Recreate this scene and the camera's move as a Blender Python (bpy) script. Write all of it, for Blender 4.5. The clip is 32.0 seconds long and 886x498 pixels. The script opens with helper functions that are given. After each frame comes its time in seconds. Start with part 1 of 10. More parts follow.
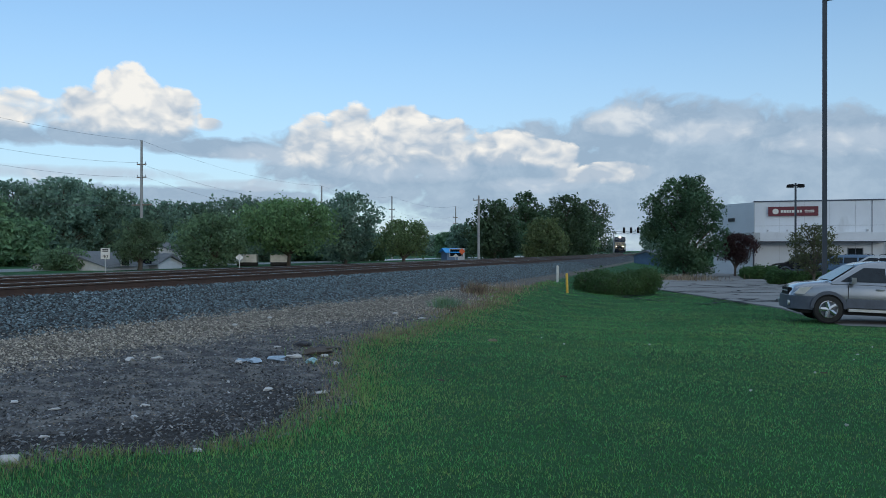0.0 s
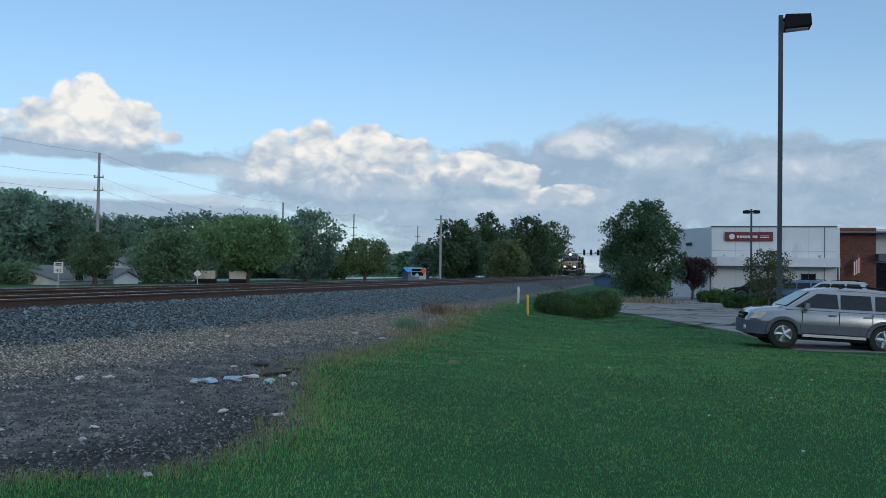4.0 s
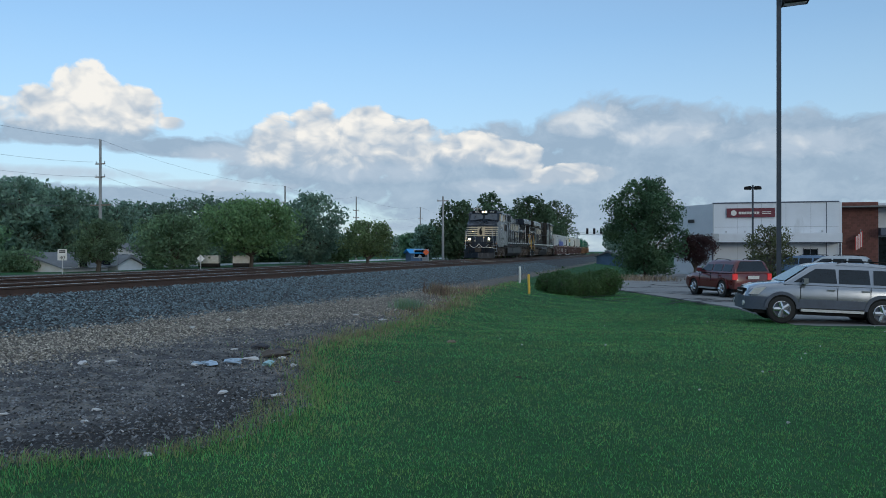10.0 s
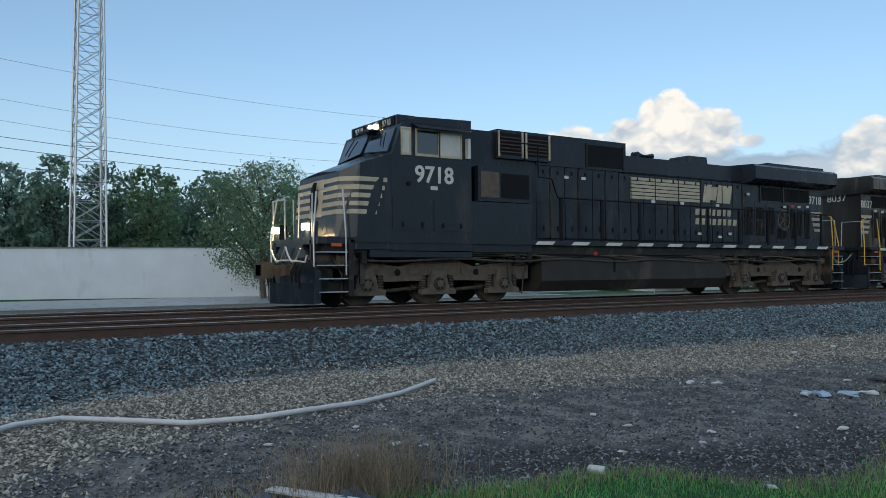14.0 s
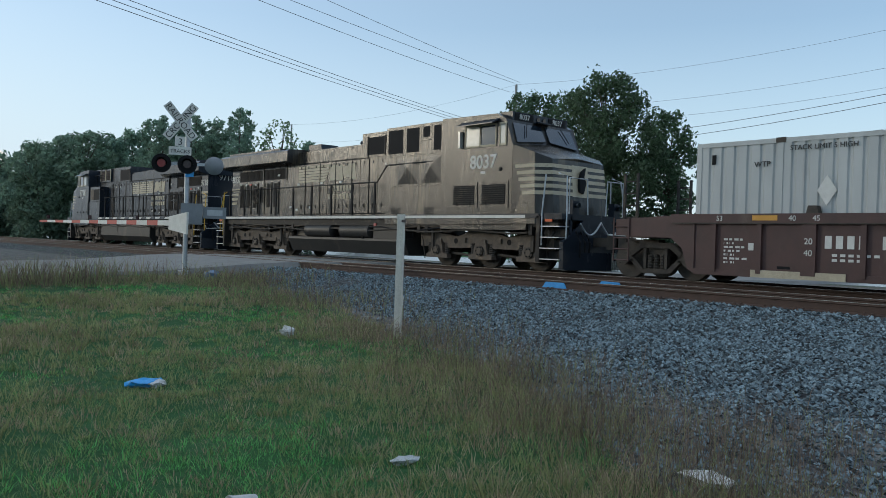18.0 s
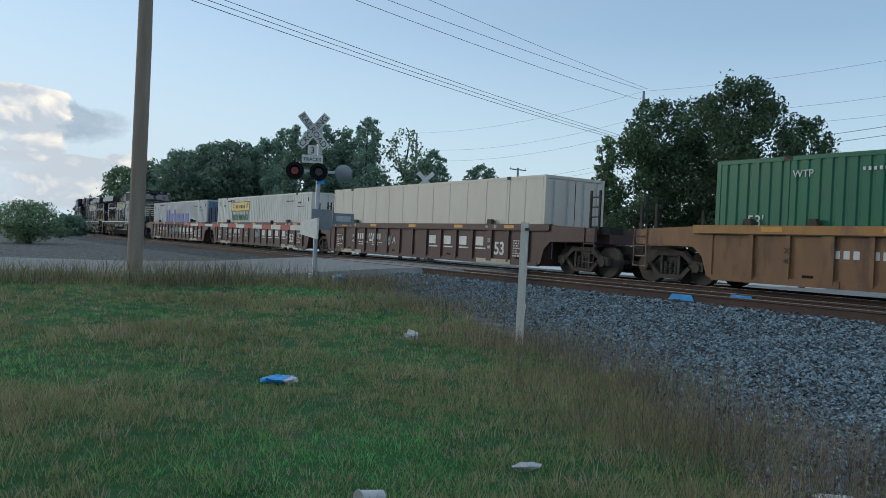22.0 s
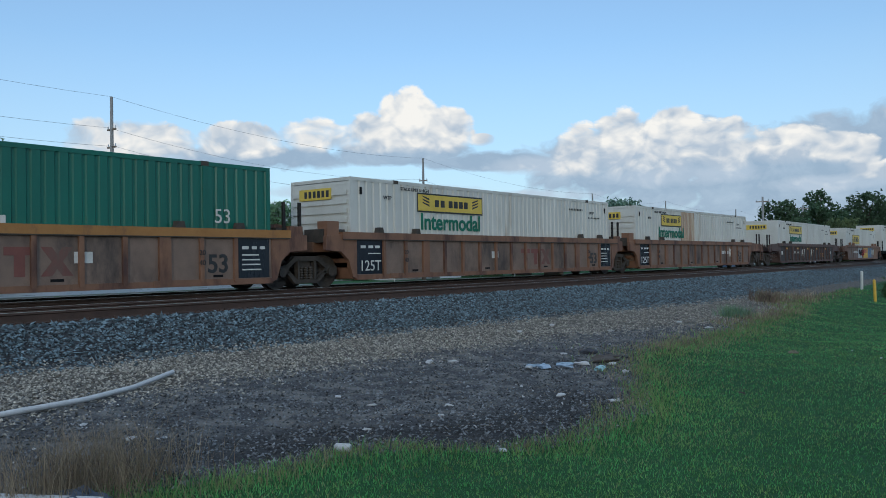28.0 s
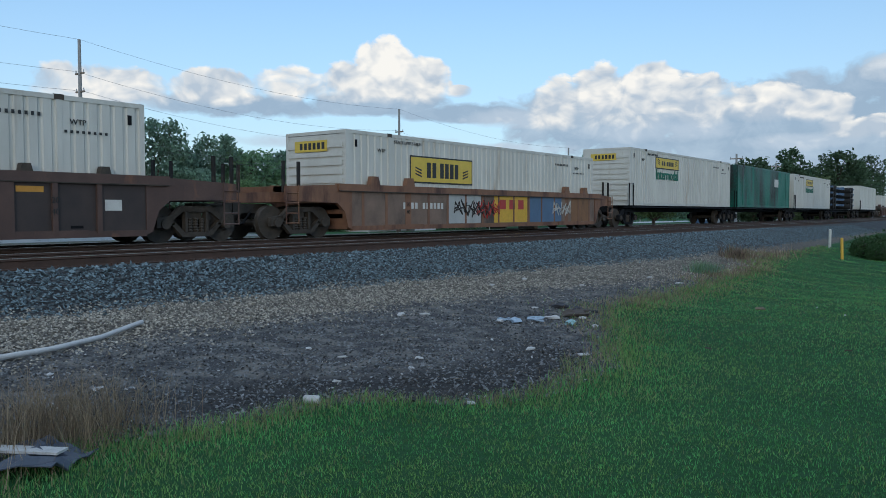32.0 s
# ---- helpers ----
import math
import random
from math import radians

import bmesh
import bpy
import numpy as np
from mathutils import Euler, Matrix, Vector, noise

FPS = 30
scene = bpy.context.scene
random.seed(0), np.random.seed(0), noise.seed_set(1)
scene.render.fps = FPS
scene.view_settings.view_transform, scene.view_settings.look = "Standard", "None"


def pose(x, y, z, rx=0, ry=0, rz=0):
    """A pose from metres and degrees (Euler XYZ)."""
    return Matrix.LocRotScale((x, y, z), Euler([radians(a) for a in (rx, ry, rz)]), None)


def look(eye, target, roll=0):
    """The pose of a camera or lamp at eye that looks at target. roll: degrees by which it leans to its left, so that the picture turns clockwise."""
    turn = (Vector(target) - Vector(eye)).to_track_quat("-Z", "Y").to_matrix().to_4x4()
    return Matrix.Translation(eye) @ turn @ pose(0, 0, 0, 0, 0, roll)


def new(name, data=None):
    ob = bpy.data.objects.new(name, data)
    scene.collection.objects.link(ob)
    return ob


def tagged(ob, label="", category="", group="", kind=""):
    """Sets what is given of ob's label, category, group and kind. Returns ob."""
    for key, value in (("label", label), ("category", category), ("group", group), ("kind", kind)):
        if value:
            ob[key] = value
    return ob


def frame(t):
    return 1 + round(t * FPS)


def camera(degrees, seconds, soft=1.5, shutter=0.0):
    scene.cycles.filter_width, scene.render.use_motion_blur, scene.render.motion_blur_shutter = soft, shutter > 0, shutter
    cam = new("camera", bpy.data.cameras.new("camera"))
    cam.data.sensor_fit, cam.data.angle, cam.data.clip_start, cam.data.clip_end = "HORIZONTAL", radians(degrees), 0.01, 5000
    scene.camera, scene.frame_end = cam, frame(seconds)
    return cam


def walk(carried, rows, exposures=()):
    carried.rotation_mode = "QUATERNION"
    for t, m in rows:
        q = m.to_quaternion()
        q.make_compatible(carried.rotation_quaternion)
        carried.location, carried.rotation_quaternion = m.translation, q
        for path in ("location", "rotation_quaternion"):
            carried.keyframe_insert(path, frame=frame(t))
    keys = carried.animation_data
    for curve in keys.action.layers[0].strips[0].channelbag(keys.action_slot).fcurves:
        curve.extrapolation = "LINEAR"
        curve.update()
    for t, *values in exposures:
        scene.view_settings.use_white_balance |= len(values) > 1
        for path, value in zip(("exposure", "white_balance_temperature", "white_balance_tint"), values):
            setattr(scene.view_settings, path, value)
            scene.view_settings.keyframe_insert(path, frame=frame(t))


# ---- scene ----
cam = camera(58.02, 32.0, soft=0.8)
walk(cam, [
    (0, pose(0.04, 0.14, 1.52, 90.08, -0.06, 19.50)),
    (0.5, pose(0.05, 0.15, 1.52, 89.92, -0.45, 19.06)),
    (1, pose(0.03, 0.17, 1.52, 90.02, -0.80, 18.64)),
    (1.5, pose(0.04, 0.17, 1.54, 90.22, -0.93, 17.97)),
    (2, pose(0.04, 0.17, 1.54, 90.48, -0.78, 17.38)),
    (2.5, pose(0.04, 0.19, 1.54, 90.89, -0.60, 17.02)),
    (3, pose(0.03, 0.19, 1.53, 91.32, -0.60, 16.85)),
    (3.5, pose(0.02, 0.19, 1.54, 91.50, -0.91, 16.93)),
    (5.5, pose(0.01, 0.22, 1.54, 91.25, -0.79, 16.09)),
    (6, pose(0.05, 0.20, 1.54, 90.92, -0.61, 16.33)),
    (6.5, pose(0.06, 0.19, 1.54, 90.78, -0.53, 16.80)),
    (7, pose(0.09, 0.17, 1.55, 90.60, -0.37, 16.85)),
    (7.5, pose(0.11, 0.17, 1.54, 90.60, 0.12, 16.71)),
    (8, pose(0.12, 0.14, 1.54, 90.51, 0.19, 16.53)),
    (8.5, pose(0.13, 0.13, 1.54, 90.23, 0.10, 16.47)),
    (9, pose(0.13, 0.14, 1.54, 90.05, -0.07, 16.52)),
    (9.5, pose(0.15, 0.13, 1.54, 90.17, -0.07, 16.56)),
    (10, pose(0.16, 0.11, 1.54, 90.13, -0.04, 17.00)),
    (10.5, pose(0.15, 0.10, 1.55, 89.84, 0.12, 17.64)),
    (11, pose(0.12, 0.11, 1.55, 89.64, 0.17, 18.79)),
    (11.5, pose(0.11, 0.13, 1.55, 89.46, 0.32, 20.87)),
    (12, pose(0.11, 0.10, 1.57, 89.55, 0.32, 22.16)),
    (12.5, pose(0.06, 0.08, 1.57, 89.81, 0.30, 25.93)),
    (13, pose(-0.02, 0.07, 1.58, 90.27, 0.25, 33.63)),
    (13.5, pose(-0.13, 0.04, 1.58, 90.66, 0.32, 42.95)),
    (15.5, pose(0.00, 0.05, 1.59, 93.92, -0.10, 108.20)),
    (16, pose(0.03, -0.06, 1.58, 93.25, 0.25, 118.78)),
    (16.5, pose(-0.02, -0.19, 1.56, 92.78, -0.97, 125.82)),
    (17, pose(0.01, -0.21, 1.56, 90.80, -2.06, 131.95)),
    (17.5, pose(0.00, -0.23, 1.56, 89.68, -1.61, 135.39)),
    (18, pose(0.01, -0.24, 1.56, 89.44, -1.71, 138.61)),
    (18.5, pose(0.03, -0.23, 1.56, 89.60, -2.06, 141.15)),
    (19, pose(0.05, -0.22, 1.56, 89.73, -2.26, 143.01)),
    (19.5, pose(0.05, -0.23, 1.57, 89.57, -2.27, 143.39)),
    (20, pose(0.04, -0.22, 1.57, 89.57, -1.87, 144.72)),
    (20.5, pose(0.04, -0.22, 1.56, 89.51, -2.10, 145.87)),
    (21, pose(0.06, -0.21, 1.57, 89.47, -2.37, 146.37)),
    (21.5, pose(0.08, -0.21, 1.57, 89.52, -2.67, 146.97)),
    (22, pose(0.09, -0.19, 1.56, 89.66, -2.69, 147.29)),
    (22.5, pose(0.08, -0.21, 1.57, 89.47, -2.74, 146.01)),
    (23, pose(0.01, -0.23, 1.56, 89.71, -2.43, 139.90)),
    (23.2, pose(-0.03, -0.21, 1.55, 89.78, -2.33, 133.41)),
    (23.3, pose(-0.06, -0.21, 1.55, 89.93, -2.54, 128.44)),
    (23.4, pose(-0.08, -0.20, 1.55, 90.11, -2.77, 122.43)),
    (23.5, pose(-0.11, -0.17, 1.56, 90.42, -3.03, 114.40)),
    (23.6, pose(-0.10, -0.15, 1.56, 90.76, -3.44, 104.00)),
    (23.8, pose(-0.12, -0.13, 1.59, 90.94, -2.05, 80.50)),
    (23.9, pose(-0.15, -0.11, 1.57, 91.04, -1.37, 68.90)),
    (24, pose(-0.17, -0.09, 1.55, 91.29, -0.75, 58.22)),
    (24.3, pose(-0.20, -0.09, 1.55, 91.36, 0.17, 42.86)),
    (24.5, pose(-0.16, -0.05, 1.56, 91.75, 0.37, 40.44)),
    (25, pose(-0.09, 0.01, 1.54, 89.52, -0.48, 37.23)),
    (25.5, pose(-0.10, 0.03, 1.53, 90.11, 0.83, 37.30)),
    (27.5, pose(-0.11, -0.02, 1.51, 91.25, 1.06, 40.74)),
    (28, pose(-0.12, -0.00, 1.51, 90.81, 0.84, 38.72)),
    (28.5, pose(-0.12, 0.01, 1.52, 90.14, 0.83, 37.29)),
    (29, pose(-0.12, 0.02, 1.52, 89.35, 0.77, 36.45)),
    (29.5, pose(-0.10, 0.01, 1.52, 89.60, 1.44, 36.04)),
    (30, pose(-0.13, 0.03, 1.52, 89.05, 1.31, 35.70)),
    (30.5, pose(-0.13, 0.03, 1.52, 88.86, 0.70, 36.42)),
    (31, pose(-0.13, 0.03, 1.52, 88.46, 0.33, 37.20)),
    (31.5, pose(-0.13, 0.04, 1.53, 87.95, 0.27, 37.73)),
    (32, pose(-0.12, 0.05, 1.52, 87.38, 0.01, 36.95)),
], exposures=[(0, 0.5, 5450, 4), (13.5, 0.5, 5550, 4), (15.3, 1.0, 6150, 5), (16.0, 1.0, 6150, 5), (19.0, 0.78, 5900, 5), (23.0, 0.72, 5850, 5), (24.0, 0.68, 5800, 4), (25.0, 0.5, 5400, 4), (32.0, 0.55, 5450, 4)])

# ---- world, sun ----
SUN_AZ, SUN_EL = 218.0, 11.0   # degrees, counter-clockwise from +Y, above the horizon


def heading(az, el):
    a, e = radians(az), radians(el)
    return Vector((-math.sin(a) * math.cos(e), math.cos(a) * math.cos(e), math.sin(e)))


def node(nt, kind, **values):
    n = nt.nodes.new(kind)
    for k, v in values.items():
        if k in n.inputs:
            n.inputs[k].default_value = v
    return n


def build_world():
    w = bpy.data.worlds.new("sky")
    scene.world = w
    w.use_nodes = True
    nt = w.node_tree
    nt.nodes.clear()
    L = nt.links.new
    out = nt.nodes.new("ShaderNodeOutputWorld")
    bg = nt.nodes.new("ShaderNodeBackground")
    sky = nt.nodes.new("ShaderNodeTexSky")
    sky.sky_type = "NISHITA"
    sky.sun_disc = False
    sky.sun_elevation = radians(16)
    sky.sun_rotation = radians(-SUN_AZ)
    sky.air_density, sky.dust_density, sky.ozone_density = 1.0, 0.3, 1.8
    tc = nt.nodes.new("ShaderNodeTexCoord")

    def math_node(op, a, b=None, clamp=False):
        n = nt.nodes.new("ShaderNodeMath")
        n.operation, n.use_clamp = op, clamp
        for i, v in enumerate((a, b)):
            if v is None:
                continue
            if isinstance(v, (int, float)):
                n.inputs[i].default_value = v
            else:
                L(v, n.inputs[i])
        return n.outputs[0]

    def noise_node(vec, scale, detail, rough):
        n = nt.nodes.new("ShaderNodeTexNoise")
        n.inputs["Scale"].default_value, n.inputs["Detail"].default_value, n.inputs["Roughness"].default_value = scale, detail, rough
        L(vec, n.inputs["Vector"])
        return n.outputs["Fac"]

    sep = nt.nodes.new("ShaderNodeSeparateXYZ")
    L(tc.outputs["Generated"], sep.inputs[0])
    el = math_node("MULTIPLY", math_node("ARCSINE", sep.outputs["Z"]), 57.2958)
    az = math_node("MULTIPLY", math_node("ARCTAN2", math_node("MULTIPLY", sep.outputs["X"], -1.0), sep.outputs["Y"]), 57.2958)
    # billows: the direction is bent by a soft noise before the fine noises read it
    warp = nt.nodes.new("ShaderNodeTexNoise")
    warp.inputs["Scale"].default_value, warp.inputs["Detail"].default_value = 14.0, 2.0
    stretch = nt.nodes.new("ShaderNodeVectorMath")
    stretch.operation = "MULTIPLY"
    stretch.inputs[1].default_value = (1, 1, 1.5)
    L(tc.outputs["Generated"], stretch.inputs[0])
    L(stretch.outputs[0], warp.inputs["Vector"])
    bend = nt.nodes.new("ShaderNodeVectorMath")
    bend.operation = "MULTIPLY_ADD"
    L(warp.outputs["Color"], bend.inputs[0])
    bend.inputs[1].default_value = (0.05, 0.05, 0.05)
    L(stretch.outputs[0], bend.inputs[2])
    n_big = noise_node(bend.outputs[0], 11.0, 8.0, 0.58)
    n_fine = noise_node(bend.outputs[0], 34.0, 6.0, 0.62)
    # the same billows a little lower and to the side, to tell lit flanks from shaded ones
    shift = nt.nodes.new("ShaderNodeVectorMath")
    shift.operation = "ADD"
    L(bend.outputs[0], shift.inputs[0])
    shift.inputs[1].default_value = (-0.008, 0.0, 0.020)

    def puff_node(vec):
        n = nt.nodes.new("ShaderNodeTexVoronoi")
        n.inputs["Scale"].default_value, n.inputs["Detail"].default_value, n.inputs["Roughness"].default_value = 24.0, 2.0, 0.55
        n.normalize = True
        L(vec, n.inputs["Vector"])
        return math_node("SUBTRACT", 1.0, n.outputs["Distance"])

    puff, puff_side = puff_node(bend.outputs[0]), puff_node(shift.outputs[0])

    def heaps(table, up_only=False, down_only=False):
        """Highest of a set of domes: flat below, round above."""
        field = None
        for a, e, wa, up, down in table:
            dx = math_node("DIVIDE", math_node("SUBTRACT", az, a), wa)
            d = math_node("SUBTRACT", el, e)
            dy = math_node("MAXIMUM", 0.0 if down_only else math_node("DIVIDE", d, up), 0.0 if up_only else math_node("DIVIDE", d, -down))
            r2 = math_node("ADD", math_node("MULTIPLY", dx, dx), math_node("MULTIPLY", dy, dy))
            v = math_node("SUBTRACT", 1.0, r2)
            field = v if field is None else math_node("MAXIMUM", field, v)
        return math_node("MINIMUM", math_node("MAXIMUM", field, -1.5), 0.9)

    bumpy = math_node("ADD", math_node("MULTIPLY", math_node("SUBTRACT", n_big, 0.5), 2.3), math_node("ADD", math_node("MULTIPLY", math_node("SUBTRACT", n_fine, 0.5), 1.1), math_node("MULTIPLY", math_node("SUBTRACT", puff, 0.6), 1.2)))
    grey = math_node("ADD", math_node("ADD", heaps(DECK), 0.12), math_node("MULTIPLY", bumpy, 1.1))
    # the heads end sharply above and fade into the grey below
    lit = math_node("ADD", math_node("ADD", heaps(HEAPS, up_only=True), 0.16), bumpy)
    foot = math_node("DIVIDE", math_node("ADD", math_node("ADD", heaps(HEAPS, down_only=True), 0.35), math_node("MULTIPLY", bumpy, 1.1)), 1.15, clamp=True)
    grey_mask = math_node("DIVIDE", grey, 0.55, clamp=True)
    lit_mask = math_node("MULTIPLY", math_node("DIVIDE", lit, 0.30, clamp=True), foot)
    pale_mask = math_node("DIVIDE", math_node("ADD", math_node("ADD", heaps(PALE), 0.15), bumpy), 1.1, clamp=True)

    def mix_colour(fac, a, b):
        n = nt.nodes.new("ShaderNodeMix")
        n.data_type = "RGBA"
        for i, v in ((0, fac), (6, a), (7, b)):
            if isinstance(v, tuple):
                n.inputs[i].default_value = (*v, 1)
            elif isinstance(v, float):
                n.inputs[i].default_value = v
            else:
                L(v, n.inputs[i])
        return n.outputs[2]

    # thin haze, thicker low down and towards the sun
    toward = nt.nodes.new("ShaderNodeVectorMath")
    toward.operation = "DOT_PRODUCT"
    L(tc.outputs["Generated"], toward.inputs[0])
    toward.inputs[1].default_value = heading(200, 4)
    glow = math_node("POWER", math_node("MULTIPLY", math_node("ADD", toward.outputs["Value"], 1.0), 0.5), 5.0)
    low = math_node("SUBTRACT", 1.0, math_node("DIVIDE", math_node("ABSOLUTE", math_node("SUBTRACT", el, 1.0)), 14.0, clamp=True))
    veil_fac = math_node("ADD", math_node("MULTIPLY", low, 0.55), math_node("ADD", 0.24, math_node("MULTIPLY", glow, 0.42)), clamp=True)
    high = math_node("DIVIDE", math_node("SUBTRACT", el, 30.0), 25.0, clamp=True)
    veil_col = mix_colour(glow, (3.9, 4.35, 4.7), (4.2, 4.5, 4.7))
    clear = mix_colour(veil_fac, sky.outputs[0], veil_col)
    # unseen bright veil added overhead to light the ground from above
    clear = mix_colour(math_node("MULTIPLY", high, 0.8), clear, (5.3, 5.6, 6.0))
    # grey cloud bases, warm lit heads whose hollows stay grey
    base_tone = math_node("MULTIPLY", math_node("ADD", math_node("MULTIPLY", math_node("SUBTRACT", n_fine, 0.5), 1.4), math_node("MULTIPLY", math_node("SUBTRACT", n_big, 0.40), 1.8)), 1.0, clamp=True)
    base_col = mix_colour(base_tone, (2.55, 2.9, 3.3), (3.75, 3.95, 4.15))
    slope = math_node("MULTIPLY", math_node("SUBTRACT", puff, puff_side), 3.0)
    relief = math_node("ADD", math_node("ADD", math_node("MULTIPLY", foot, 0.40), math_node("MULTIPLY", math_node("SUBTRACT", el, 8.0), 0.10)), math_node("ADD", math_node("MULTIPLY", math_node("SUBTRACT", n_fine, 0.43), 0.9), slope), clamp=True)
    head_col = mix_colour(relief, (3.75, 3.8, 3.9), (7.3, 6.2, 5.1))
    c = mix_colour(math_node("MULTIPLY", grey_mask, 0.92), clear, base_col)
    c = mix_colour(math_node("MULTIPLY", pale_mask, 0.8), c, mix_colour(relief, (3.9, 4.0, 4.15), (6.2, 5.6, 5.0)))
    c = mix_colour(lit_mask, c, head_col)
    L(c, bg.inputs[0])
    bg.inputs[1].default_value = 0.1
    L(bg.outputs[0], out.inputs[0])


# cloud domes: azimuth, elevation of the foot, half width, rise, drop (degrees)
HEAPS = [(47.5, 8.6, 3.2, 1.5, 0.8), (52.5, 8.2, 3.2, 1.4, 0.9), (60, 8.0, 4.2, 1.6, 1.0), (41.2, 9.2, 2.3, 2.8, 1.2), (43.6, 8.8, 2.2, 1.7, 1.0), (38.4, 9.0, 2.0, 1.7, 1.2), (35.8, 8.5, 1.0, 0.5, 0.4),
         (28.8, 7.3, 1.8, 2.1, 1.4), (26.0, 7.9, 2.2, 2.1, 1.8), (22.8, 7.9, 2.4, 2.1, 2.0), (19.2, 7.5, 2.8, 1.6, 1.5), (15.6, 7.3, 2.8, 1.2, 1.2), (12.4, 6.9, 2.4, 0.9, 0.9),
         (7.6, 5.4, 2.6, 0.8, 0.6), (10.0, 5.2, 1.6, 0.5, 0.5),
         (169.0, 4.2, 1.7, 0.8, 0.5), (174, 4.2, 4.0, 0.5, 0.4), (172, 1.6, 4.5, 0.5, 0.5), (176, 8.3, 3.0, 0.5, 0.3)]
PALE = [(6.5, 8.9, 3.0, 1.2, 1.0), (1.5, 8.0, 4.0, 0.9, 0.8), (-7, 7.0, 4.5, 1.0, 0.9), (-16, 7.4, 4.0, 1.0, 0.8), (32.5, 6.6, 3.0, 0.8, 0.6), (44, 5.0, 8.0, 0.5, 0.5), (33, 4.5, 6.0, 0.4, 0.4), (22, 5.6, 6.0, 0.8, 0.8), (13, 4.6, 4.0, 0.6, 0.5)]
DECK = [(35, 6.9, 5.0, 0.9, 0.6), (41.5, 7.7, 5.5, 0.9, 0.9), (51, 7.4, 6.0, 0.8, 0.9), (24, 7.0, 8, 2.4, 3.8), (14, 6.2, 9, 2.6, 5.6), (4, 7.2, 8.5, 3.3, 7.0), (-6, 6.6, 9, 2.6, 6.0), (-18, 6.0, 10, 3.0, 5.0), (-38, 6, 14, 4, 4), (40, 3.6, 14, 0.8, 1.0), (174, 6.6, 4.2, 1.5, 1.2), (184, 4.6, 7, 1.0, 0.9), (230, 7, 20, 4, 3), (280, 9, 24, 5, 3)]
build_world()
sun_data = bpy.data.lights.new("sun", "SUN")
sun_data.energy, sun_data.angle, sun_data.color = 0.42, radians(10), (1.0, 0.82, 0.60)
sun = new("sun", sun_data)
sun.matrix_world = look((0, 0, 60), Vector((0, 0, 60)) - heading(SUN_AZ, SUN_EL))

# ---- materials ----
def material(name, dark, light, scale=4.0, rough=0.7, metal=0.0, bump=0.0, fine=60.0, island=0.0, spec=0.5, streak=1.0, emit=0.0, stain=None, coat=0.0):
    """A worn surface: two colours mixed by a coarse and a fine noise at true size, gloss that varies, fine relief."""
    m = bpy.data.materials.new(name)
    m.use_nodes = True
    nt = m.node_tree
    L = nt.links.new
    b = nt.nodes["Principled BSDF"]
    tc = nt.nodes.new("ShaderNodeTexCoord")
    mp = nt.nodes.new("ShaderNodeMapping")
    mp.inputs["Scale"].default_value = (1, 1, streak)
    L(tc.outputs["Object"], mp.inputs[0])
    n1 = node(nt, "ShaderNodeTexNoise", Scale=scale, Detail=5.0, Roughness=0.6)
    n2 = node(nt, "ShaderNodeTexNoise", Scale=fine, Detail=3.0, Roughness=0.6)
    L(mp.outputs[0], n1.inputs["Vector"])
    L(tc.outputs["Object"], n2.inputs["Vector"])
    add = nt.nodes.new("ShaderNodeMath")
    add.operation = "MULTIPLY_ADD"
    L(n2.outputs["Fac"], add.inputs[0])
    add.inputs[1].default_value = 0.7
    L(n1.outputs["Fac"], add.inputs[2])
    mr = node(nt, "ShaderNodeMapRange")
    mr.inputs["From Min"].default_value, mr.inputs["From Max"].default_value = 0.55, 1.15
    L(add.outputs[0], mr.inputs["Value"])
    fac = mr.outputs[0]
    mix = nt.nodes.new("ShaderNodeMix")
    mix.data_type = "RGBA"
    L(fac, mix.inputs[0])
    mix.inputs[6].default_value = (*dark, 1)
    mix.inputs[7].default_value = (*light, 1)
    col = mix.outputs[2]
    if island:
        ge = nt.nodes.new("ShaderNodeNewGeometry")
        oi = nt.nodes.new("ShaderNodeObjectInfo")
        s = nt.nodes.new("ShaderNodeMath")
        L(ge.outputs["Random Per Island"], s.inputs[0])
        L(oi.outputs["Random"], s.inputs[1])
        fr = nt.nodes.new("ShaderNodeMath")
        fr.operation = "FRACT"
        L(s.outputs[0], fr.inputs[0])
        vr = node(nt, "ShaderNodeMapRange")
        vr.inputs["To Min"].default_value, vr.inputs["To Max"].default_value = 1 - island, 1 + island
        L(fr.outputs[0], vr.inputs["Value"])
        hs = nt.nodes.new("ShaderNodeHueSaturation")
        L(vr.outputs[0], hs.inputs["Value"])
        L(col, hs.inputs["Color"])
        col = hs.outputs[0]
    if stain:
        n3 = node(nt, "ShaderNodeTexNoise", Scale=stain[1], Detail=6.0, Roughness=0.65)
        mp3 = nt.nodes.new("ShaderNodeMapping")
        mp3.inputs["Scale"].default_value = (1, 1, stain[3] if len(stain) > 3 else 1)
        L(tc.outputs["Object"], mp3.inputs[0])
        L(mp3.outputs[0], n3.inputs["Vector"])
        r3 = node(nt, "ShaderNodeMapRange")
        r3.inputs["From Min"].default_value, r3.inputs["From Max"].default_value = stain[2], stain[2] + 0.16
        L(n3.outputs["Fac"], r3.inputs["Value"])
        mx = nt.nodes.new("ShaderNodeMix")
        mx.data_type = "RGBA"
        L(r3.outputs[0], mx.inputs[0])
        L(col, mx.inputs[6])
        mx.inputs[7].default_value = (*stain[0], 1)
        col = mx.outputs[2]
    L(col, b.inputs["Base Color"])
    rr = node(nt, "ShaderNodeMapRange")
    rr.inputs["To Min"].default_value, rr.inputs["To Max"].default_value = max(0.02, rough - 0.1), min(1, rough + 0.1)
